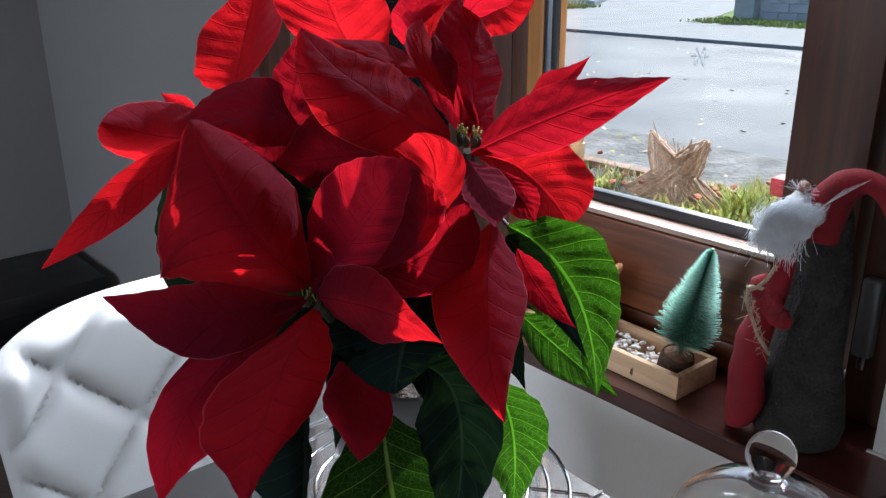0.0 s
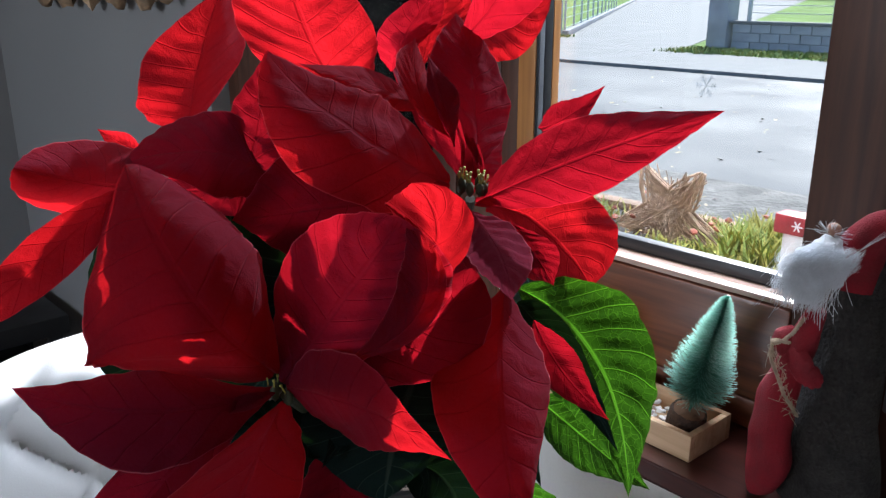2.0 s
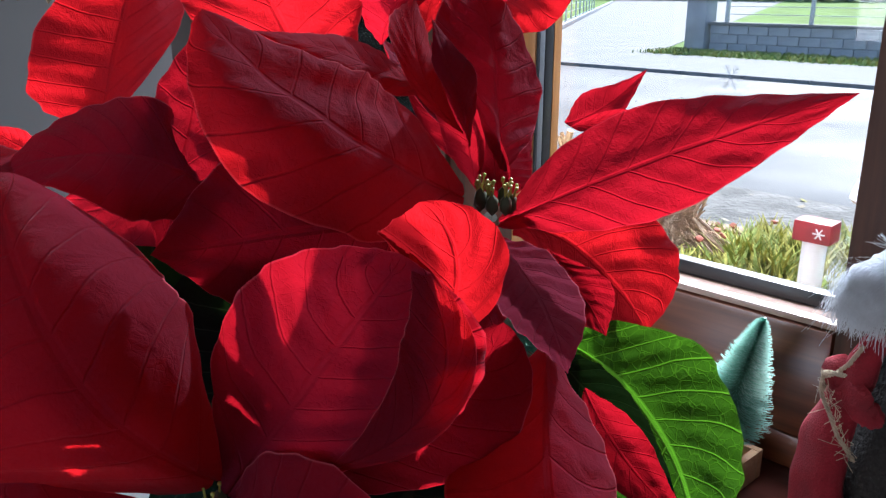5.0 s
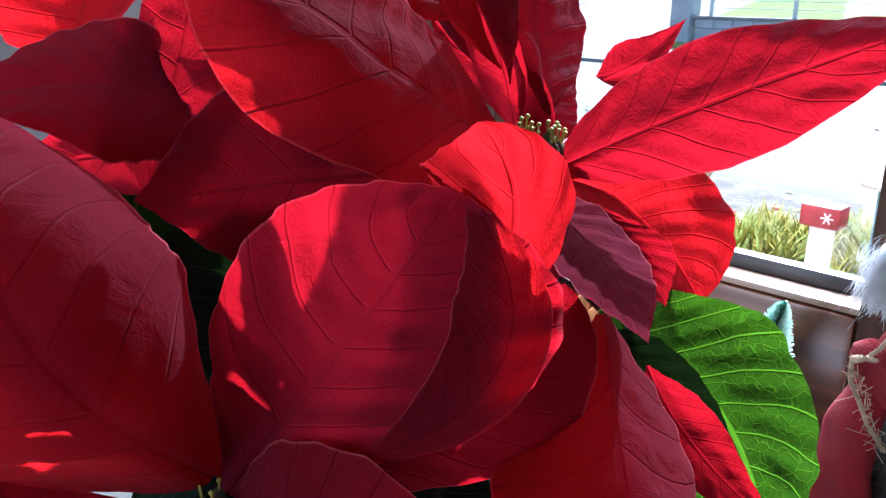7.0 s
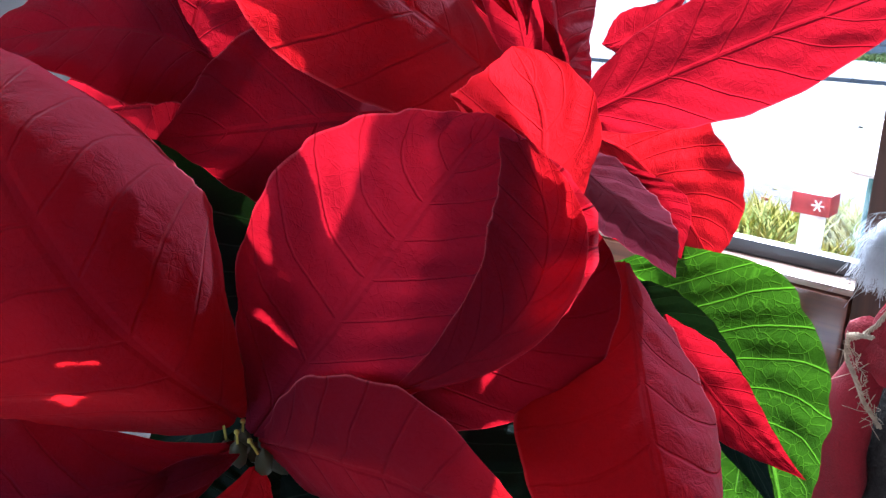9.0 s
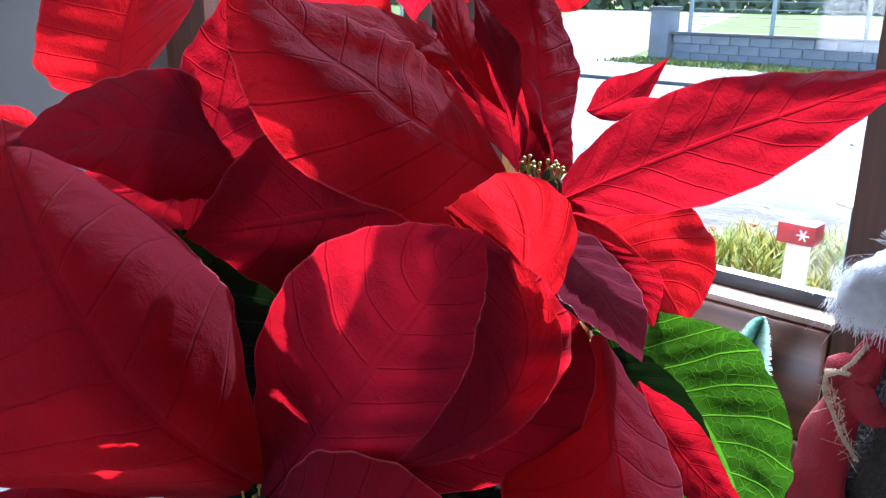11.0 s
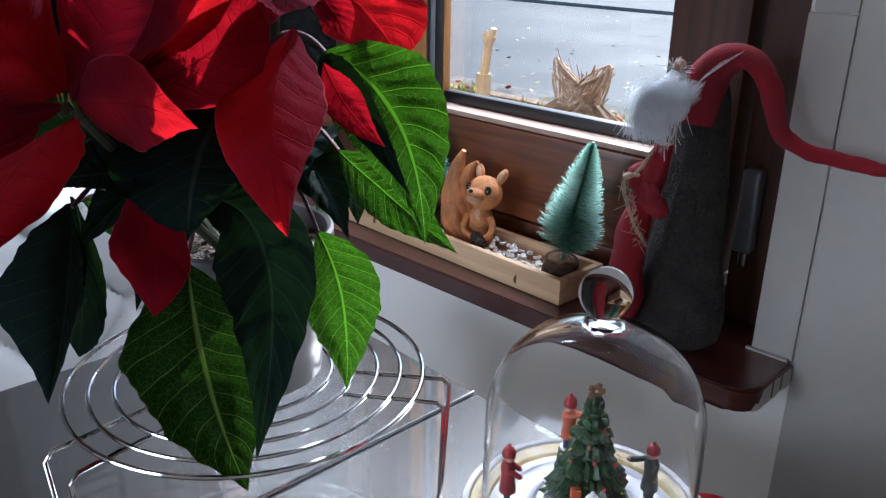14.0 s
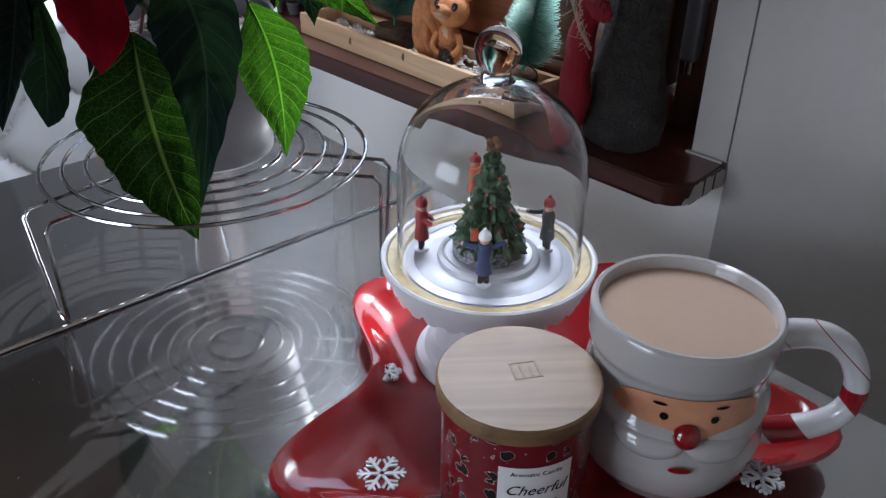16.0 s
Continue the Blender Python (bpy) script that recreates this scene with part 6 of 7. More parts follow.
def lettering(text, size, shear=0.0):
    cu = bpy.data.curves.new("lettering", "FONT")
    cu.body, cu.size, cu.shear, cu.align_x, cu.resolution_u, cu.offset = text, size, shear, "CENTER", 3, 0.0
    ob = bpy.data.objects.new("lettering", cu)
    scene.collection.objects.link(ob)
    me = bpy.data.meshes.new_from_object(ob.evaluated_get(bpy.context.evaluated_depsgraph_get()))
    bm = bmesh.new()
    bm.from_mesh(me)
    bpy.data.objects.remove(ob)
    bpy.data.meshes.remove(me)
    return bm


def candle():
    c = Vector((0.200, 0.292, 0.7595))
    m = Matrix.Translation(c)
    top, r = 0.0905, 0.0432
    ca = thing("candle_jar", m, "red patterned candle jar with a bamboo lid", "candle")
    bm = bmesh.new()
    lathe(bm, [(0, 0), (r - 0.003, 0), (r, 0.003), (r, top - 0.0125), (r - 0.001, top - 0.0115), (r - 0.004, top - 0.0115), (r - 0.004, 0.06), (0, 0.06)], m, 72)
    jar = part("jar", bm, CANDLE_WRAP, ca, "red wrap with dark and white motifs")
    bm = bmesh.new()
    lathe(bm, [(0, top - 0.0110), (r + 0.0025, top - 0.0110), (r + 0.0035, top - 0.0095), (r + 0.0035, top - 0.0015), (r + 0.0022, top - 0.0002), (0, top)], m, 72)
    lid = part("lid", bm, BAMBOO, ca, "tan bamboo lid with a burnt square mark")
    for a in ((-0.008, -0.0065, -0.007, 0.008), (0.0065, 0.008, -0.007, 0.008), (-0.0064, 0.0064, 0.0066, 0.008), (-0.0064, 0.0064, -0.007, -0.0056), (-0.003, -0.0016, -0.0055, 0.0064), (0.002, 0.0034, -0.0055, 0.003)):
        bm = bmesh.new()
        box(bm, *a, 0.0, 0.0004, m=m @ pose(0.004, 0.003, top - 0.0002, 0, 0, 10))
        part("lid_mark", bm, BARK_MARK, lid)
    # label and lettering wrapped round the jar
    turn = radians(-90 + 8)

    def wrap(x, z, lift):
        a = turn + x / r
        return c + Vector(((r + lift) * math.cos(a), (r + lift) * math.sin(a), z))

    bm = bmesh.new()
    g = [[bm.verts.new(wrap(-0.021 + 0.042 * i / 14, 0.018 + 0.044 * j, 0.0005)) for i in range(15)] for j in (0, 1)]
    for i in range(14):
        bm.faces.new([g[0][i], g[0][i + 1], g[1][i + 1], g[1][i]])
    lab = part("label", bm, PAPER, jar, "white paper label")
    for text, size, z, sh in (("Aromatic Candle", 0.0042, 0.0562, 0.0), ("Cheerful", 0.0098, 0.0425, 0.40)):
        bm = lettering(text, size, sh)
        for v in bm.verts:
            v.co = wrap(v.co.x, z + v.co.y, 0.0009)
        part("lettering", bm, BLACK, jar)
    for z, w in ((0.033, 0.026), (0.0265, 0.020)):
        bm = bmesh.new()
        gg = [[bm.verts.new(wrap(-w / 2 + w * i / 8, z + 0.003 * j, 0.0009)) for i in range(9)] for j in (0, 1)]
        for i in range(8):
            bm.faces.new([gg[0][i], gg[0][i + 1], gg[1][i + 1], gg[1][i]])
        part("printed_bar", bm, BLACK, jar)


def candle_wrap():
    m, t, b = nodes_of("candle_wrap")
    v = coords(t)
    vo, n = put(t, "ShaderNodeTexVoronoi", Scale=95.0, Randomness=0.7), put(t, "ShaderNodeTexNoise", Scale=190.0, Detail=2.0)
    vo2 = put(t, "ShaderNodeTexVoronoi", Scale=240.0)
    for k in (vo, n, vo2):
        t.links.new(v, k.inputs["Vector"])
    d = math_node(t, "ADD", vo.outputs["Distance"], math_node(t, "MULTIPLY", math_node(t, "SUBTRACT", n.outputs["Fac"], 0.5), 0.7))
    c1 = ramp(t, d, [(0.31, (0.010, 0.009, 0.010)), (0.345, (0.50, 0.46, 0.44)), (0.365, (0.15, 0.007, 0.013)), (0.38, (0.15, 0.007, 0.013))])
    dots = ramp(t, vo2.outputs["Distance"], [(0.10, (1, 1, 1)), (0.16, (0, 0, 0))])
    sel = math_node(t, "MULTIPLY", dots, math_node(t, "GREATER_THAN", n.outputs["Fac"], 0.58))
    t.links.new(mixed(t, sel, c1, (0.7, 0.66, 0.62)), b.inputs["Base Color"])
    b.inputs["Roughness"].default_value, b.inputs["Coat Weight"].default_value = 0.3, 0.3
    return m


CANDLE_WRAP = candle_wrap()
BARK_MARK = surface("burnt_mark", (0.21, 0.125, 0.058), 0.6, vary=0.2)
candle()

MUG = Vector((0.298, 0.316, 0.7595))


def mug_r(z):
    """Radius of the mug at a height above its foot."""
    pts = ((0.0, 0.036), (0.004, 0.041), (0.018, 0.0490), (0.036, 0.0530), (0.055, 0.0535), (0.072, 0.0518), (0.094, 0.0518), (0.0985, 0.0540), (0.112, 0.0545), (0.118, 0.0545))
    for (a, x), (b, y) in zip(pts, pts[1:]):
        if z <= b:
            return x + (y - x) * (z - a) / (b - a)
    return pts[-1][1]


def mug():
    m = Matrix.Translation(MUG)
    mg = thing("mug", m, "white glazed figure mug of milky tea with striped handle", "mug")
    zs = [0.0, 0.002, 0.004] + [0.004 + 0.113 * i / 60 for i in range(1, 61)]
    bm = bmesh.new()
    prof = [(0, 0.001)] + [(mug_r(z), z) for z in zs] + [(0.0542, 0.1192), (0.0525, 0.1207), (0.0505, 0.1200), (0.0495, 0.1175), (0.0490, 0.10), (0.045, 0.03), (0, 0.02)]
    vs = lathe(bm, prof, None, 120)
    for v in vs:
        z, a = v.co.z, math.atan2(v.co.y, v.co.x)
        rr = math.hypot(v.co.x, v.co.y)
        if rr > 0.040 and 0.003 < z < 0.094 and abs(rr - mug_r(z)) < 0.0005:
            f = math.degrees(a) + 90
            f = (f + 180) % 360 - 180
            k = 0.0
            if abs(f) < 75:                            # rounded lower relief, with two rolls over it
                k += 0.0032 * math.exp(-((z - 0.060 - 0.00012 * abs(f)) / 0.007) ** 2) * math.sin(radians(min(90, abs(f) * 4)))
                k += 0.0040 * math.exp(-((z - 0.030) / 0.018) ** 2) * (0.75 + 0.25 * math.cos(radians(f * 5)))
                k -= 0.0022 * math.exp(-((z - 0.080) / 0.010) ** 2) * (1 if abs(f) < 52 else 0.3)
            else:
                k += 0.0026 * math.cos(radians(f * 6 + 60 * math.sin(z * 240))) * math.sin(math.pi * min(1, z / 0.094))
            v.co.x *= 1 + k / rr
            v.co.y *= 1 + k / rr
    bm.transform(m)
    body = part("body", bm, CERAMIC, mg)
    bm = bmesh.new()
    lathe(bm, [(0.0497, 0.1130), (0.0490, 0.1122), (0, 0.1122)], m, 64)
    part("tea", bm, TEA, mg, "pale milky tea")

    def patch(name, cx, cz, hx, hz, lift, mat, label="", dome=0.0, power=2.4, arch=0.0):
        bm = bmesh.new()
        rows = []
        for j in range(9):
            q = j / 8
            ring = []
            for i in range(36):
                a = 2 * math.pi * i / 36
                ca, sa = math.cos(a), math.sin(a)
                k = (abs(ca) ** power + abs(sa) ** power) ** (-1 / power)
                x, z = cx + hx * q * k * ca, cz + hz * q * k * sa
                z += arch * ((x - cx) / hx) ** 2
                ang = radians(-99) + x / 0.0535
                r = mug_r(min(z, 0.092)) + lift + dome * (1 - q * q) ** 0.5
                ring.append(bm.verts.new(MUG + Vector((r * math.cos(ang), r * math.sin(ang), z))))
                if j == 0:
                    break
            rows.append(ring)
        for a, b in zip(rows, rows[1:]):
            for i in range(36):
                k = (i + 1) % 36
                bm.faces.new([a[0], b[i], b[k]] if len(a) == 1 else [a[i], a[k], b[k], b[i]])
        return part(name, bm, mat, body, label)

    patch("painted_panel", 0.0, 0.0750, 0.046, 0.0165, 0.0004, PEACH, "peach painted panel", power=3.0)
    patch("round_boss", 0.0, 0.0675, 0.0078, 0.0080, 0.001, RED_GLAZE, "shiny red round boss", 0.0062, 2.0)
    for x in (-0.0165, 0.0165):
        patch("painted_dot", x * 0.85, 0.0785, 0.0024, 0.0026, 0.0009, BLACK, power=2)
        patch("painted_stroke", x * 1.05, 0.0865, 0.0040, 0.0011, 0.0009, BLACK, power=2)
        patch("white_roll", x * 1.25, 0.0565, 0.0215, 0.0085, 0.0010, CERAMIC, "", 0.0050, 2.0, 0.004)
    patch("painted_stroke", -0.001, 0.0455, 0.0062, 0.0022, 0.0046, RED_GLAZE, power=2)
    # handle with stripes
    out = Vector((0.985, -0.17, 0))
    a, b = MUG + out * 0.050 + Vector((0, 0, 0.101)), MUG + out * 0.048 + Vector((0, 0, 0.030))
    far = MUG + out * 0.103 + Vector((0, 0, 0.079))
    line = bezier(a, MUG + out * 0.083 + Vector((0, 0, 0.103)), far, 12)[:-1] + bezier(far, MUG + out * 0.096 + Vector((0, 0, 0.044)), b, 16)
    bm = bmesh.new()
    tube(bm, line, 0.0084, 16, taper=lambda t: 1.12 - 0.25 * math.sin(math.pi * t))
    part("handle", bm, CANE, mg, "white handle with red spiral stripes")


def cane():
    m, t, b = nodes_of("striped_glaze")
    tc = t.nodes.new("ShaderNodeTexCoord")
    w = put(t, "ShaderNodeTexWave", Scale=6.5, Distortion=0.5, Detail=1.0)
    mp = t.nodes.new("ShaderNodeMapping")
    mp.inputs["Rotation"].default_value = (0.3, 0.75, 0.2)
    t.links.new(tc.outputs["Object"], mp.inputs["Vector"])
    t.links.new(mp.outputs["Vector"], w.inputs["Vector"])
    sep = t.nodes.new("ShaderNodeSeparateXYZ")
    t.links.new(tc.outputs["Object"], sep.inputs[0])
    band = ramp(t, w.outputs["Fac"], [(0.66, (0, 0, 0)), (0.68, (1, 1, 1))])
    line = ramp(t, w.outputs["Fac"], [(0.60, (0, 0, 0)), (0.61, (1, 1, 1)), (0.64, (1, 1, 1)), (0.65, (0, 0, 0))])
    low = math_node(t, "LESS_THAN", sep.outputs["Z"], 0.070)
    red = math_node(t, "ADD", math_node(t, "MULTIPLY", band, low), math_node(t, "MULTIPLY", line, math_node(t, "SUBTRACT", 1.0, low)))
    t.links.new(mixed(t, red, (0.66, 0.65, 0.65), (0.28, 0.010, 0.018)), b.inputs["Base Color"])
    b.inputs["Roughness"].default_value, b.inputs["Coat Weight"].default_value = 0.12, 0.5
    return m


CANE = cane()
mug()

# ---- outside ----
def outside():
    # lawn and verges; the road lies lower between its kerbs
    bm = bmesh.new()
    wbox(bm, -150, 150, 12.15, 300, -0.40, 0.0)
    single("ground", bm, GRASS, "short grass beyond the road outside the window", "ground", kind="structure", smooth=False)
    bm = bmesh.new()
    wbox(bm, -150, 150, 1.12, 5.2, -0.40, 0.0)
    single("front_path", bm, VERGE, "grey path strewn with fallen leaves before the house", "path", kind="structure", smooth=False)
    bm = bmesh.new()
    wbox(bm, -150, 150, 5.2, 12.15, -0.40, -0.04)
    single("road", bm, ASPHALT, "wet grey asphalt road with scattered leaves", "road", kind="structure", smooth=False)
    for d0, d1 in ((12.0, 12.15),):
        k = thing("kerb", WALLFRAME @ pose(-6, d0, 0), "low grey stone kerb along the road", "kerb", kind="structure")
        for i in range(24):
            bm = bmesh.new()
            wbox(bm, -20 + i, -19.012 + i, d0, d1, -0.12, 0.014, bevel=0.008)
            part("kerb_stone", bm, KERB, k, smooth=False)
    bm = bmesh.new()
    wbox(bm, -60, 40, 12.15, 15.0, 0.0, 0.012)
    single("pavement", bm, DRIVE, "pale grey pavement beyond the road", "pavement", kind="structure", smooth=False)
    bm = bmesh.new()
    lean = -0.65                                   # the drive runs away obliquely
    ends = [(-14.3, 15.0), (-9.4, 15.0), (-9.0 - 0.42 * 70, 85.0), (-14.3 + lean * 67.5, 85.0), (-14.3, 17.5)]
    top = bm.faces.new([bm.verts.new(WALLFRAME @ Vector((q, d, 0.012))) for q, d in ends])
    low = bmesh.ops.extrude_face_region(bm, geom=[top])
    bmesh.ops.translate(bm, vec=(0, 0, -0.012), verts=[v for v in low["geom"] if isinstance(v, bmesh.types.BMVert)])
    single("driveway", bm, DRIVE, "pale gravel driveway between garden walls", "driveway", kind="structure", smooth=False)


outside()


def tufts(name, spots, mat, label, category, height, width, seed, origin):
    """Many thin blades or shoots, each two faces, as one mesh."""
    rnd = random.Random(seed)
    verts, faces = [], []
    for (s, d, z, n, spread) in spots:
        for i in range(n):
            b = Vector((s + rnd.gauss(0, spread), d + rnd.gauss(0, spread), z))
            a = rnd.uniform(0, 6.283)
            lean = Vector((math.cos(a), math.sin(a), 0))
            h = height * rnd.uniform(0.5, 1.2)
            side = Vector((-lean.y, lean.x, 0)) * width * rnd.uniform(0.6, 1.2)
            m = b + lean * h * 0.25 + Vector((0, 0, h * 0.6))
            t = b + lean * h * rnd.uniform(0.4, 0.9) + Vector((0, 0, h))
            j = len(verts)
            verts += [b - side * 0.5, b + side * 0.5, m + side, m - side, t]
            faces += [(j, j + 1, j + 2, j + 3), (j + 3, j + 2, j + 4)]
    me = bpy.data.meshes.new(name)
    me.from_pydata([(WALLFRAME @ v - Vector(origin))[:] for v in verts], [], faces)
    for m in mat if isinstance(mat, list) else [mat]:
        me.materials.append(m)
    if isinstance(mat, list):
        me.polygons.foreach_set("material_index", [(i // 2) * 7919 % 100 % len(mat) for i in range(len(faces))])
    ob = new(name, me)
    ob.matrix_basis = Matrix.Translation(origin)
    return tagged(ob, label, category, kind="stuff")


def litter():
    rnd = random.Random(14)
    bm = bmesh.new()
    for i in range(900):
        s, d = rnd.uniform(-9, 0), rnd.uniform(1.7, 8.5) if rnd.random() < 0.8 else rnd.uniform(8, 12)
        if d > 5.2 and i % 3:
            continue
        z = 0.006 if d < 5.2 else -0.034
        a, r = rnd.uniform(0, 6.28), rnd.uniform(0.015, 0.035)
        p = Vector((s, d, z))
        u, v = Vector((math.cos(a), math.sin(a), 0.2)) * r, Vector((-math.sin(a), math.cos(a), rnd.uniform(0, 0.5))) * r * 0.6
        f = bm.faces.new([bm.verts.new(WALLFRAME @ q) for q in (p - u, p + v, p + u, p - v)])
        f.material_index = 2 if d > 5.2 else rnd.choice((0, 1, 2))
    single("leaf_litter", bm, [LEAF_LITTER, SHRUB, STRAW], "red and yellow fallen leaves on path and road", "leaves", kind="stuff", smooth=False)


litter()


def planter():
    p = thing("window_planter", WALLFRAME @ pose(-0.9, 1.36, 0), "raised planter bed under the window outside", "planter")
    for nm, a, mat in (("front_board", (-2.2, 0.2, 1.58, 1.62, 0.0, 0.80), BARK_WOOD), ("back_board", (-2.2, 0.2, 1.125, 1.155, 0.0, 0.80), BARK_WOOD), ("end_board", (-2.24, -2.2, 1.125, 1.62, 0.0, 0.80), BARK_WOOD), ("end_board", (0.2, 0.24, 1.125, 1.62, 0.0, 0.80), BARK_WOOD), ("earth", (-2.2, 0.2, 1.155, 1.58, 0.6, 0.785), SOIL)):
        bm = bmesh.new()
        wbox(bm, *a, bevel=0.004)
        part(nm, bm, mat, p)
    rnd = random.Random(31)
    spots = []
    for i in range(150):
        s = rnd.uniform(-1.9, 0.05)
        d = rnd.uniform(1.2, 1.56)
        dens = 1.0 if s > -0.82 else 0.55
        if rnd.random() < dens:
            spots.append((s, d, 0.785, 85, 0.030))
    o = WALLFRAME @ Vector((-0.9, 1.36, 0.785))
    tufts("moss_and_shoots", spots, [SHRUB, SHRUB_DARK, SHRUB], "yellow green moss and short shoots in the planter", "shoots", 0.036, 0.0026, 1, o)
    tufts("tall_shoots", [(rnd.uniform(-0.80, -0.42), rnd.uniform(1.4, 1.56), 0.785, 60, 0.02) for i in range(34)], [SHRUB, SHRUB_DARK], "taller green shoots in the planter", "shoots", 0.070, 0.0028, 2, o)
    bm = bmesh.new()
    for i in range(60):
        blob(bm, wpt(rnd.uniform(-1.6, -0.75), rnd.uniform(1.3, 1.57), 0.80 + rnd.random() * 0.045), (0.008, 0.008, 0.004), pose(0, 0, 0, rnd.uniform(-40, 40), rnd.uniform(-40, 40), 0), 1)
    single("fallen_leaves", bm, LEAF_LITTER, "red fallen leaves among the shoots", "leaves", kind="stuff", origin=o)


planter()


def twig_star():
    st = thing("twig_star", WALLFRAME @ pose(-0.90, 1.40, 0.785), "star woven from brown dry twigs outside the window", "decoration")
    rnd = random.Random(9)
    c, R = Vector((-0.905, 1.40, 0.848)), 0.112
    tips = [c + Vector((R * math.cos(radians(54 + 72 * i)), 0.010 * math.sin(i * 2.0), R * math.sin(radians(54 + 72 * i)))) for i in range(5)]
    ins = [c + Vector((R * 0.45 * math.cos(radians(90 + 72 * i)), 0, R * 0.45 * math.sin(radians(90 + 72 * i)))) for i in range(5)]
    for i in range(5):
        for a, b in ((tips[i], ins[i]), (ins[i], tips[(i + 1) % 5])):
            bm = bmesh.new()
            for k in range(3):
                j = Vector((rnd.gauss(0, 0.0025), rnd.gauss(0, 0.0025), rnd.gauss(0, 0.0025)))
                tube(bm, [WALLFRAME @ (a + j), WALLFRAME @ ((a + b) / 2 + j * 2), WALLFRAME @ (b + j)], 0.0026, 6)
            part("twig_bundle", bm, TWIG, st)
    bm = bmesh.new()
    for i in range(1500):
        k = rnd.randrange(5)
        p = tips[k].lerp(c, rnd.uniform(0.15, 1.0)) + Vector((rnd.gauss(0, 0.012), rnd.gauss(0, 0.006), rnd.gauss(0, 0.012)))
        q = tips[rnd.randrange(5)].lerp(c, rnd.uniform(0.55, 1.0))
        q = p + (q - p) * min(1.0, 0.075 / max(0.001, (q - p).length))
        tube(bm, [WALLFRAME @ p, WALLFRAME @ ((p + q) / 2 + Vector((0, 0.004, 0.002))), WALLFRAME @ q], 0.0011, 4)
    tagged(part("woven_twigs", bm, TWIG, st), kind="stuff")
    bm = bmesh.new()
    tube(bm, [WALLFRAME @ Vector((-0.905, 1.405, 0.83)), WALLFRAME @ Vector((-0.90, 1.41, 0.70))], 0.004, 8)
    part("stake", bm, TWIG, st)


twig_star()


def wooden_deer():
    c = Vector((-1.17, 1.41, 0.785))
    bm = bmesh.new()
    for a, b, r in (((0, 0, -0.03), (0.006, 0, 0.10), 0.016), ((0.006, 0, 0.09), (0.016, 0, 0.155), 0.010), ((0.016, 0, 0.150), (0.030, 0, 0.196), 0.007), ((0.014, 0, 0.150), (0.003, 0, 0.182), 0.005), ((0.022, 0, 0.170), (0.035, 0, 0.178), 0.004), ((0.020, 0, 0.165), (0.008, 0, 0.190), 0.004)):
        tube(bm, [c + Vector(a), (Vector(a) + Vector(b)) / 2 + c, c + Vector(b)], r, 8)
    bm.transform(WALLFRAME)
    single("wooden_figure", bm, PINE, "rough cut wooden garden figure standing in the planter", "figure", origin=wpt(*c))


wooden_deer()


def lantern(s, d, z, roof, body, label, w=0.026, h=0.075):
    m = WALLFRAME @ pose(s, d, z)
    l = thing("garden_lantern", m, label, "lantern", group="small lanterns in the planter")
    bm = bmesh.new()
    lathe(bm, [(0, 0), (w * 0.62, 0), (w * 0.62, h), (w * 0.55, h), (w * 0.55, 0.004), (0, 0.004)], m, 28)
    part("jar", bm, body, l)
    bm = bmesh.new()
    box(bm, -w, w, -w * 0.7, w * 0.7, h, h + 0.030, m=m, bevel=0.004)
    part("roof", bm, roof, l)
    bm = bmesh.new()
    for k in range(6):
        box(bm, 0, 0.008, -0.0009, 0.0009, 0, 0.0012, m=m @ pose(w * 0.4, -w * 0.7 - 0.0004, h + 0.015, 90, 0, 0) @ pose(0, 0, 0, 0, 0, 60 * k))
    part("snowflake", bm, CERAMIC_MATT, l)
    bm = bmesh.new()
    tube(bm, [m @ Vector((0, 0, 0.0)), m @ Vector((0, 0, -0.12))], 0.005, 8)
    part("stake", bm, TWIG, l)


lantern(-0.595, 1.25, 0.836, RED_P, CERAMIC_MATT, "small lantern with a red roof and white jar")


def path_light():
    m = WALLFRAME @ pose(-0.535, 1.30, 0.785)
    l = thing("path_light", m, "garden light with white cap on a teal post", "garden light")
    bm = bmesh.new()
    lathe(bm, [(0, 0), (0.014, 0), (0.013, 0.18), (0, 0.18)], m, 20)
    part("post", bm, TEAL, l)
    bm = bmesh.new()
    lathe(bm, [(0, 0.255), (0.010, 0.252), (0.034, 0.205), (0.040, 0.186), (0.036, 0.181), (0, 0.1815)], m, 28)
    part("cap", bm, CERAMIC_MATT, l)


TEAL = surface("teal_paint", (0.05, 0.16, 0.17), 0.5, vary=0.2)
path_light()


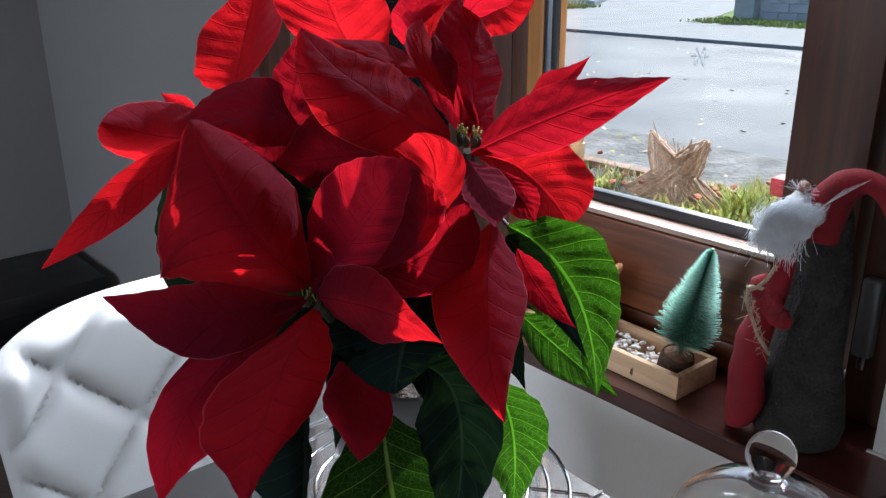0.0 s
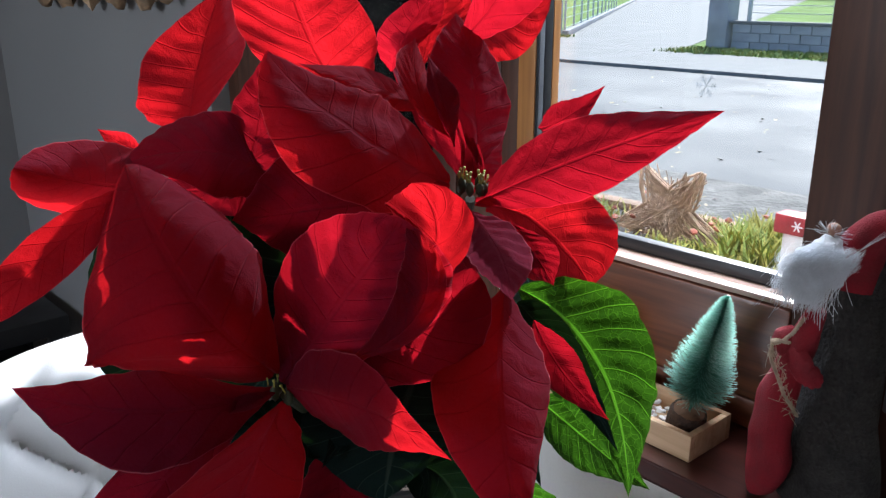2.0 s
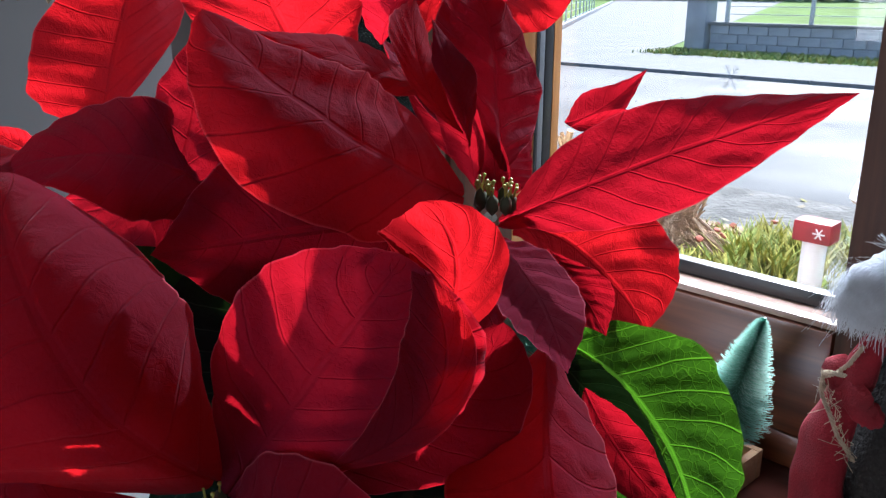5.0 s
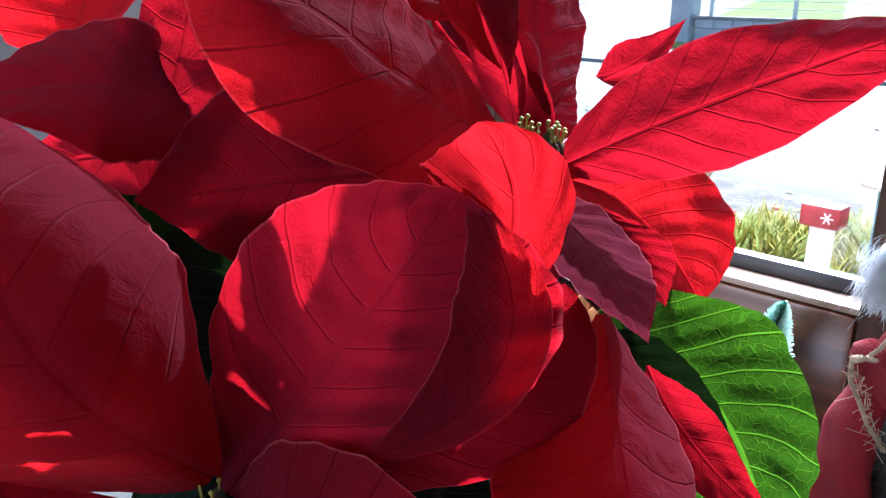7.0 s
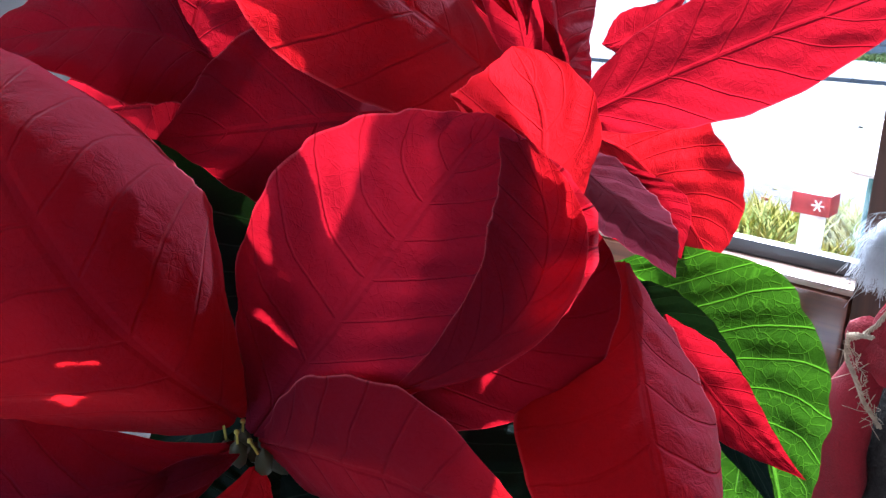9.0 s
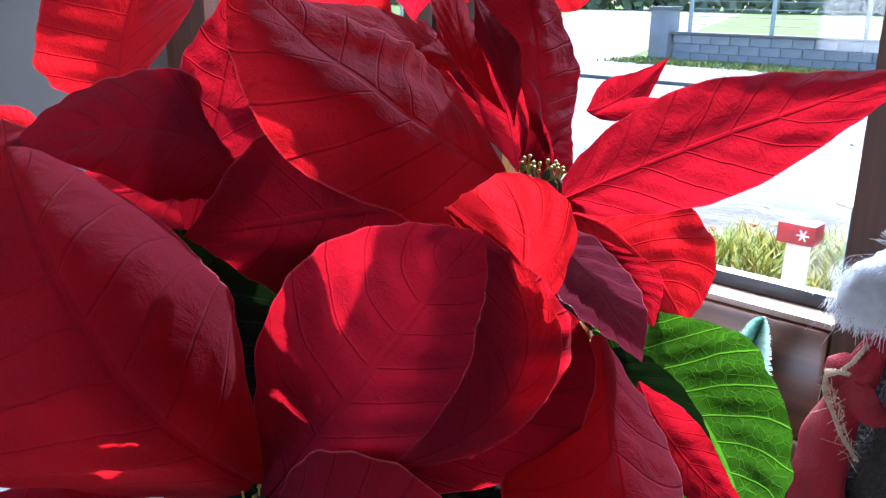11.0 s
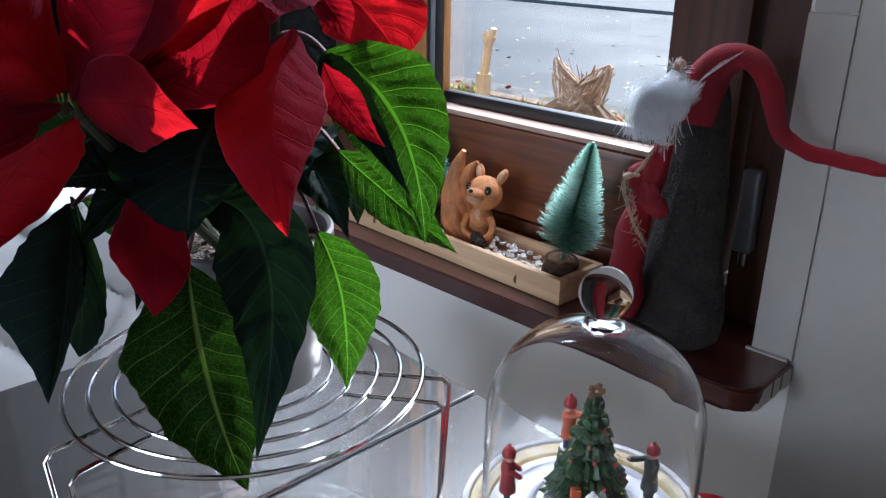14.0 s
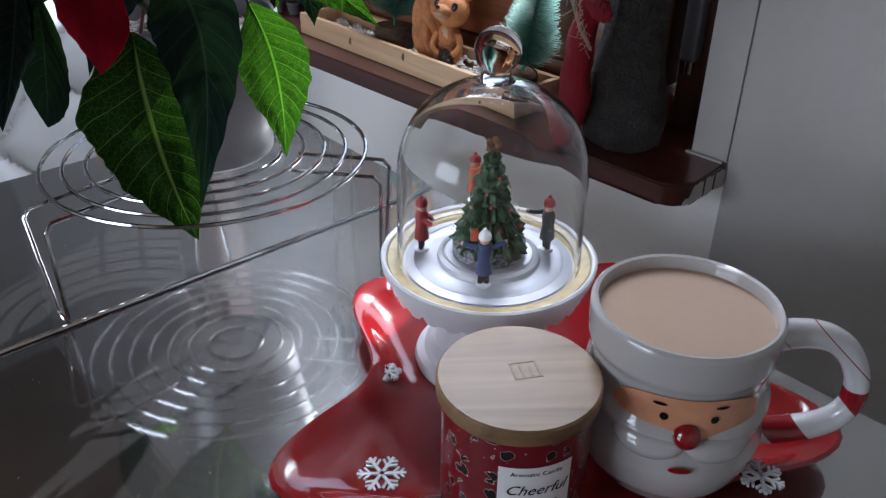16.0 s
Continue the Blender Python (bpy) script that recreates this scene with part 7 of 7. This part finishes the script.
def garden_walls():
    # low block wall with a pillar and a wire fence along the street
    w = thing("garden_wall", WALLFRAME @ pose(-7, 16.3, 0), "low grey concrete block wall across the road", "wall", kind="structure")
    me = None
    for row in range(3):
        for i in range(34):
            s = -8.86 + i * 0.41 + (0.205 if row % 2 else 0)
            if me is None:
                bm = bmesh.new()
                box(bm, -0.2, 0.2, -0.1, 0.1, 0, 0.172, bevel=0.010, seg=1)
                me = finish("block", bm, BLOCK, False)
            ob = new("block", me)
            ob.parent = w
            ob.matrix_basis = (WALLFRAME @ pose(-7, 16.3, 0)).inverted() @ WALLFRAME @ pose(s + 0.2, 16.3, 0.012 + row * 0.178)
    bm = bmesh.new()
    wbox(bm, -8.9, 5.2, 16.16, 16.44, 0.548, 0.60, bevel=0.01)
    part("coping", bm, KERB, w)
    bm = bmesh.new()
    wbox(bm, -8.86, 5.1, 16.24, 16.36, 0.0, 0.547)
    part("core", bm, BLOCK, w)
    for s0 in (-9.36,):
        pl = thing("gate_pillar", WALLFRAME @ pose(s0 + 0.22, 16.3, 0), "square grey block gate pillar with a cap", "pillar")
        bm = bmesh.new()
        wbox(bm, s0, s0 + 0.44, 16.08, 16.52, 0.0, 1.02, bevel=0.015)
        part("shaft", bm, BLOCK, pl)
        bm = bmesh.new()
        wbox(bm, s0 - 0.04, s0 + 0.48, 16.04, 16.56, 1.02, 1.09, bevel=0.015)
        part("cap", bm, KERB, pl)
    f = thing("wire_fence", WALLFRAME @ pose(-7, 16.3, 0.6), "thin pale wire fence on the low wall", "fence")
    for i in range(9):
        bm = bmesh.new()
        wbox(bm, -8.6 + i * 1.7, -8.53 + i * 1.7, 16.27, 16.33, 0.6, 1.30, bevel=0.005)
        part("post", bm, FENCE, f)
    for z in (0.75, 0.9, 1.05, 1.2):
        bm = bmesh.new()
        wbox(bm, -8.6, 5.0, 16.29, 16.305, z, z + 0.014)
        part("rail", bm, FENCE, f)
    # wall and palings along the driveway
    sw = thing("driveway_edging", WALLFRAME @ pose(-14.3, 24, 0), "low concrete edging beside the driveway", "edging", kind="structure")
    bm = bmesh.new()
    box(bm, -0.1, 0.1, 0, 60, 0, 0.16, m=WALLFRAME @ pose(-14.42, 17.7, 0, 0, 0, 33), bevel=0.02)
    part("blocks", bm, BLOCK, sw)
    pf = thing("paling_fence", WALLFRAME @ pose(-16.4, 17.6, 0), "pale paling fence with white posts", "fence")
    for i in range(34):
        bm = bmesh.new()
        wbox(bm, -18.5 + i * 0.12, -18.42 + i * 0.12, 17.6, 17.63, 0.05, 1.15 if i % 8 else 1.4, bevel=0.004)
        part("paling", bm, FENCE, pf)
    mf = thing("mesh_fence", WALLFRAME @ pose(-14.6, 17.9, 0), "pale green wire mesh fence along the driveway", "fence")
    run = WALLFRAME @ pose(-14.6, 17.9, 0, 0, 0, 33)
    for i in range(12):
        bm = bmesh.new()
        box(bm, -0.03, 0.03, i * 2.4 - 0.03, i * 2.4 + 0.03, 0.0, 1.25, m=run, bevel=0.006)
        part("post", bm, FENCE, mf)
    for z in (0.2, 0.45, 0.7, 0.95, 1.2):
        bm = bmesh.new()
        box(bm, -0.008, 0.008, 0.0, 26.4, z, z + 0.016, m=run)
        part("rail", bm, MESH_GREEN, mf)
    o = WALLFRAME @ Vector((-6, 15.6, 0.012))
    rnd = random.Random(77)
    tufts("verge_grass", [(rnd.uniform(-9.6, 2.5), 15.0 + rnd.random() * 1.15, 0.0, 26, 0.16) for i in range(330)] + [(rnd.uniform(-19, -14.2), 16.9 + rnd.random() * 0.6, 0.0, 26, 0.16) for i in range(160)], [SHRUB, SHRUB_DARK, GRASS], "grass and weeds at the foot of the wall", "grass", 0.09, 0.014, 3, o)
    # wood at the edge of the lawn
    rnd = random.Random(4)
    verts, faces = [], []
    for i in range(15000):
        s, d = rnd.uniform(-110, 70), rnd.uniform(86, 98)
        top = 7 + 4 * noise.noise(Vector((s * 0.09, 0, 0))) + 2 * noise.noise(Vector((s * 0.31, 3, 0)))
        z = rnd.random() ** 0.8 * top
        r = rnd.uniform(0.35, 0.9)
        a, b = rnd.uniform(0, 6.28), rnd.uniform(-0.7, 0.7)
        p = Vector((s, d, z))
        e1, e2 = Vector((math.cos(a), math.sin(a), b)) * r, Vector((-math.sin(a) * 0.5, math.cos(a) * 0.3, 0.9)) * r
        j = len(verts)
        verts += [WALLFRAME @ (p - e1), WALLFRAME @ (p + e2), WALLFRAME @ (p + e1), WALLFRAME @ (p - e2)]
        faces.append((j, j + 1, j + 2, j + 3))
    me = bpy.data.meshes.new("far_wood")
    me.from_pydata([v[:] for v in verts], [], faces)
    me.materials.append(WOOD_PALE)
    tagged(new("far_wood", me), "grey green wood beyond the lawn", "trees", kind="stuff")


garden_walls()


def garden_tree():
    m = WALLFRAME @ pose(-5.2, 6.9 - 2.4, 0)
    t = thing("garden_tree", m, "bare garden tree with a few leaves by the road", "tree")
    rnd = random.Random(12)
    bm = bmesh.new()
    tube(bm, bezier(m @ Vector((0, 0, -0.05)), m @ Vector((0.05, 0, 1.1)), m @ Vector((0.0, 0.05, 2.3)), 8), 0.09, 10, taper=lambda k: 1.2 - 0.6 * k)
    part("trunk", bm, BARK_WOOD, t)
    leaves = bmesh.new()
    for i in range(14):
        a, z = rnd.uniform(0, 6.28), rnd.uniform(1.1, 2.3)
        e = Vector((math.cos(a) * rnd.uniform(0.6, 1.3), math.sin(a) * rnd.uniform(0.6, 1.3), z + rnd.uniform(0.2, 0.9)))
        bm = bmesh.new()
        tube(bm, bezier(m @ Vector((0.03, 0, z)), m @ ((Vector((0, 0, z)) + e) / 2 + Vector((0, 0, 0.1))), m @ e, 6), 0.03, 7, taper=lambda k: 1.1 - 0.95 * k)
        part("limb", bm, BARK_WOOD, t)
        for k in range(60):
            p = m @ (e * rnd.uniform(0.7, 1.05) + Vector((rnd.gauss(0, 0.2), rnd.gauss(0, 0.2), rnd.gauss(0, 0.2))))
            u, v = Vector((rnd.gauss(0, 1), rnd.gauss(0, 1), rnd.gauss(0, 1))).normalized() * 0.035, Vector((rnd.gauss(0, 1), rnd.gauss(0, 1), rnd.gauss(0, 1))).normalized() * 0.03
            leaves.faces.new([leaves.verts.new(q) for q in (p - u, p + v, p + u, p - v)])
    tagged(part("crown", leaves, SHRUB, t, smooth=False), kind="stuff")


garden_tree()

# snowflake sticker on the pane
bm_flake = bmesh.new()
for k in range(6):
    arm = WALLFRAME @ pose(-0.578, 0.9255, 1.156, 90, 0, 0) @ pose(0, 0, 0, 0, 0, 60 * k)
    box(bm_flake, 0, 0.014, -0.0007, 0.0007, 0, 0.0003, m=arm)
    for q in (0.006, 0.010):
        for sg in (-1, 1):
            box(bm_flake, 0, 0.0042, -0.0006, 0.0006, 0, 0.0003, m=arm @ pose(q, 0, 0, 0, 0, sg * 55))
single("snowflake_sticker", bm_flake, STICKER, "faint grey snowflake sticker on the window pane", "sticker", origin=wpt(-0.578, 0.9255, 1.156))
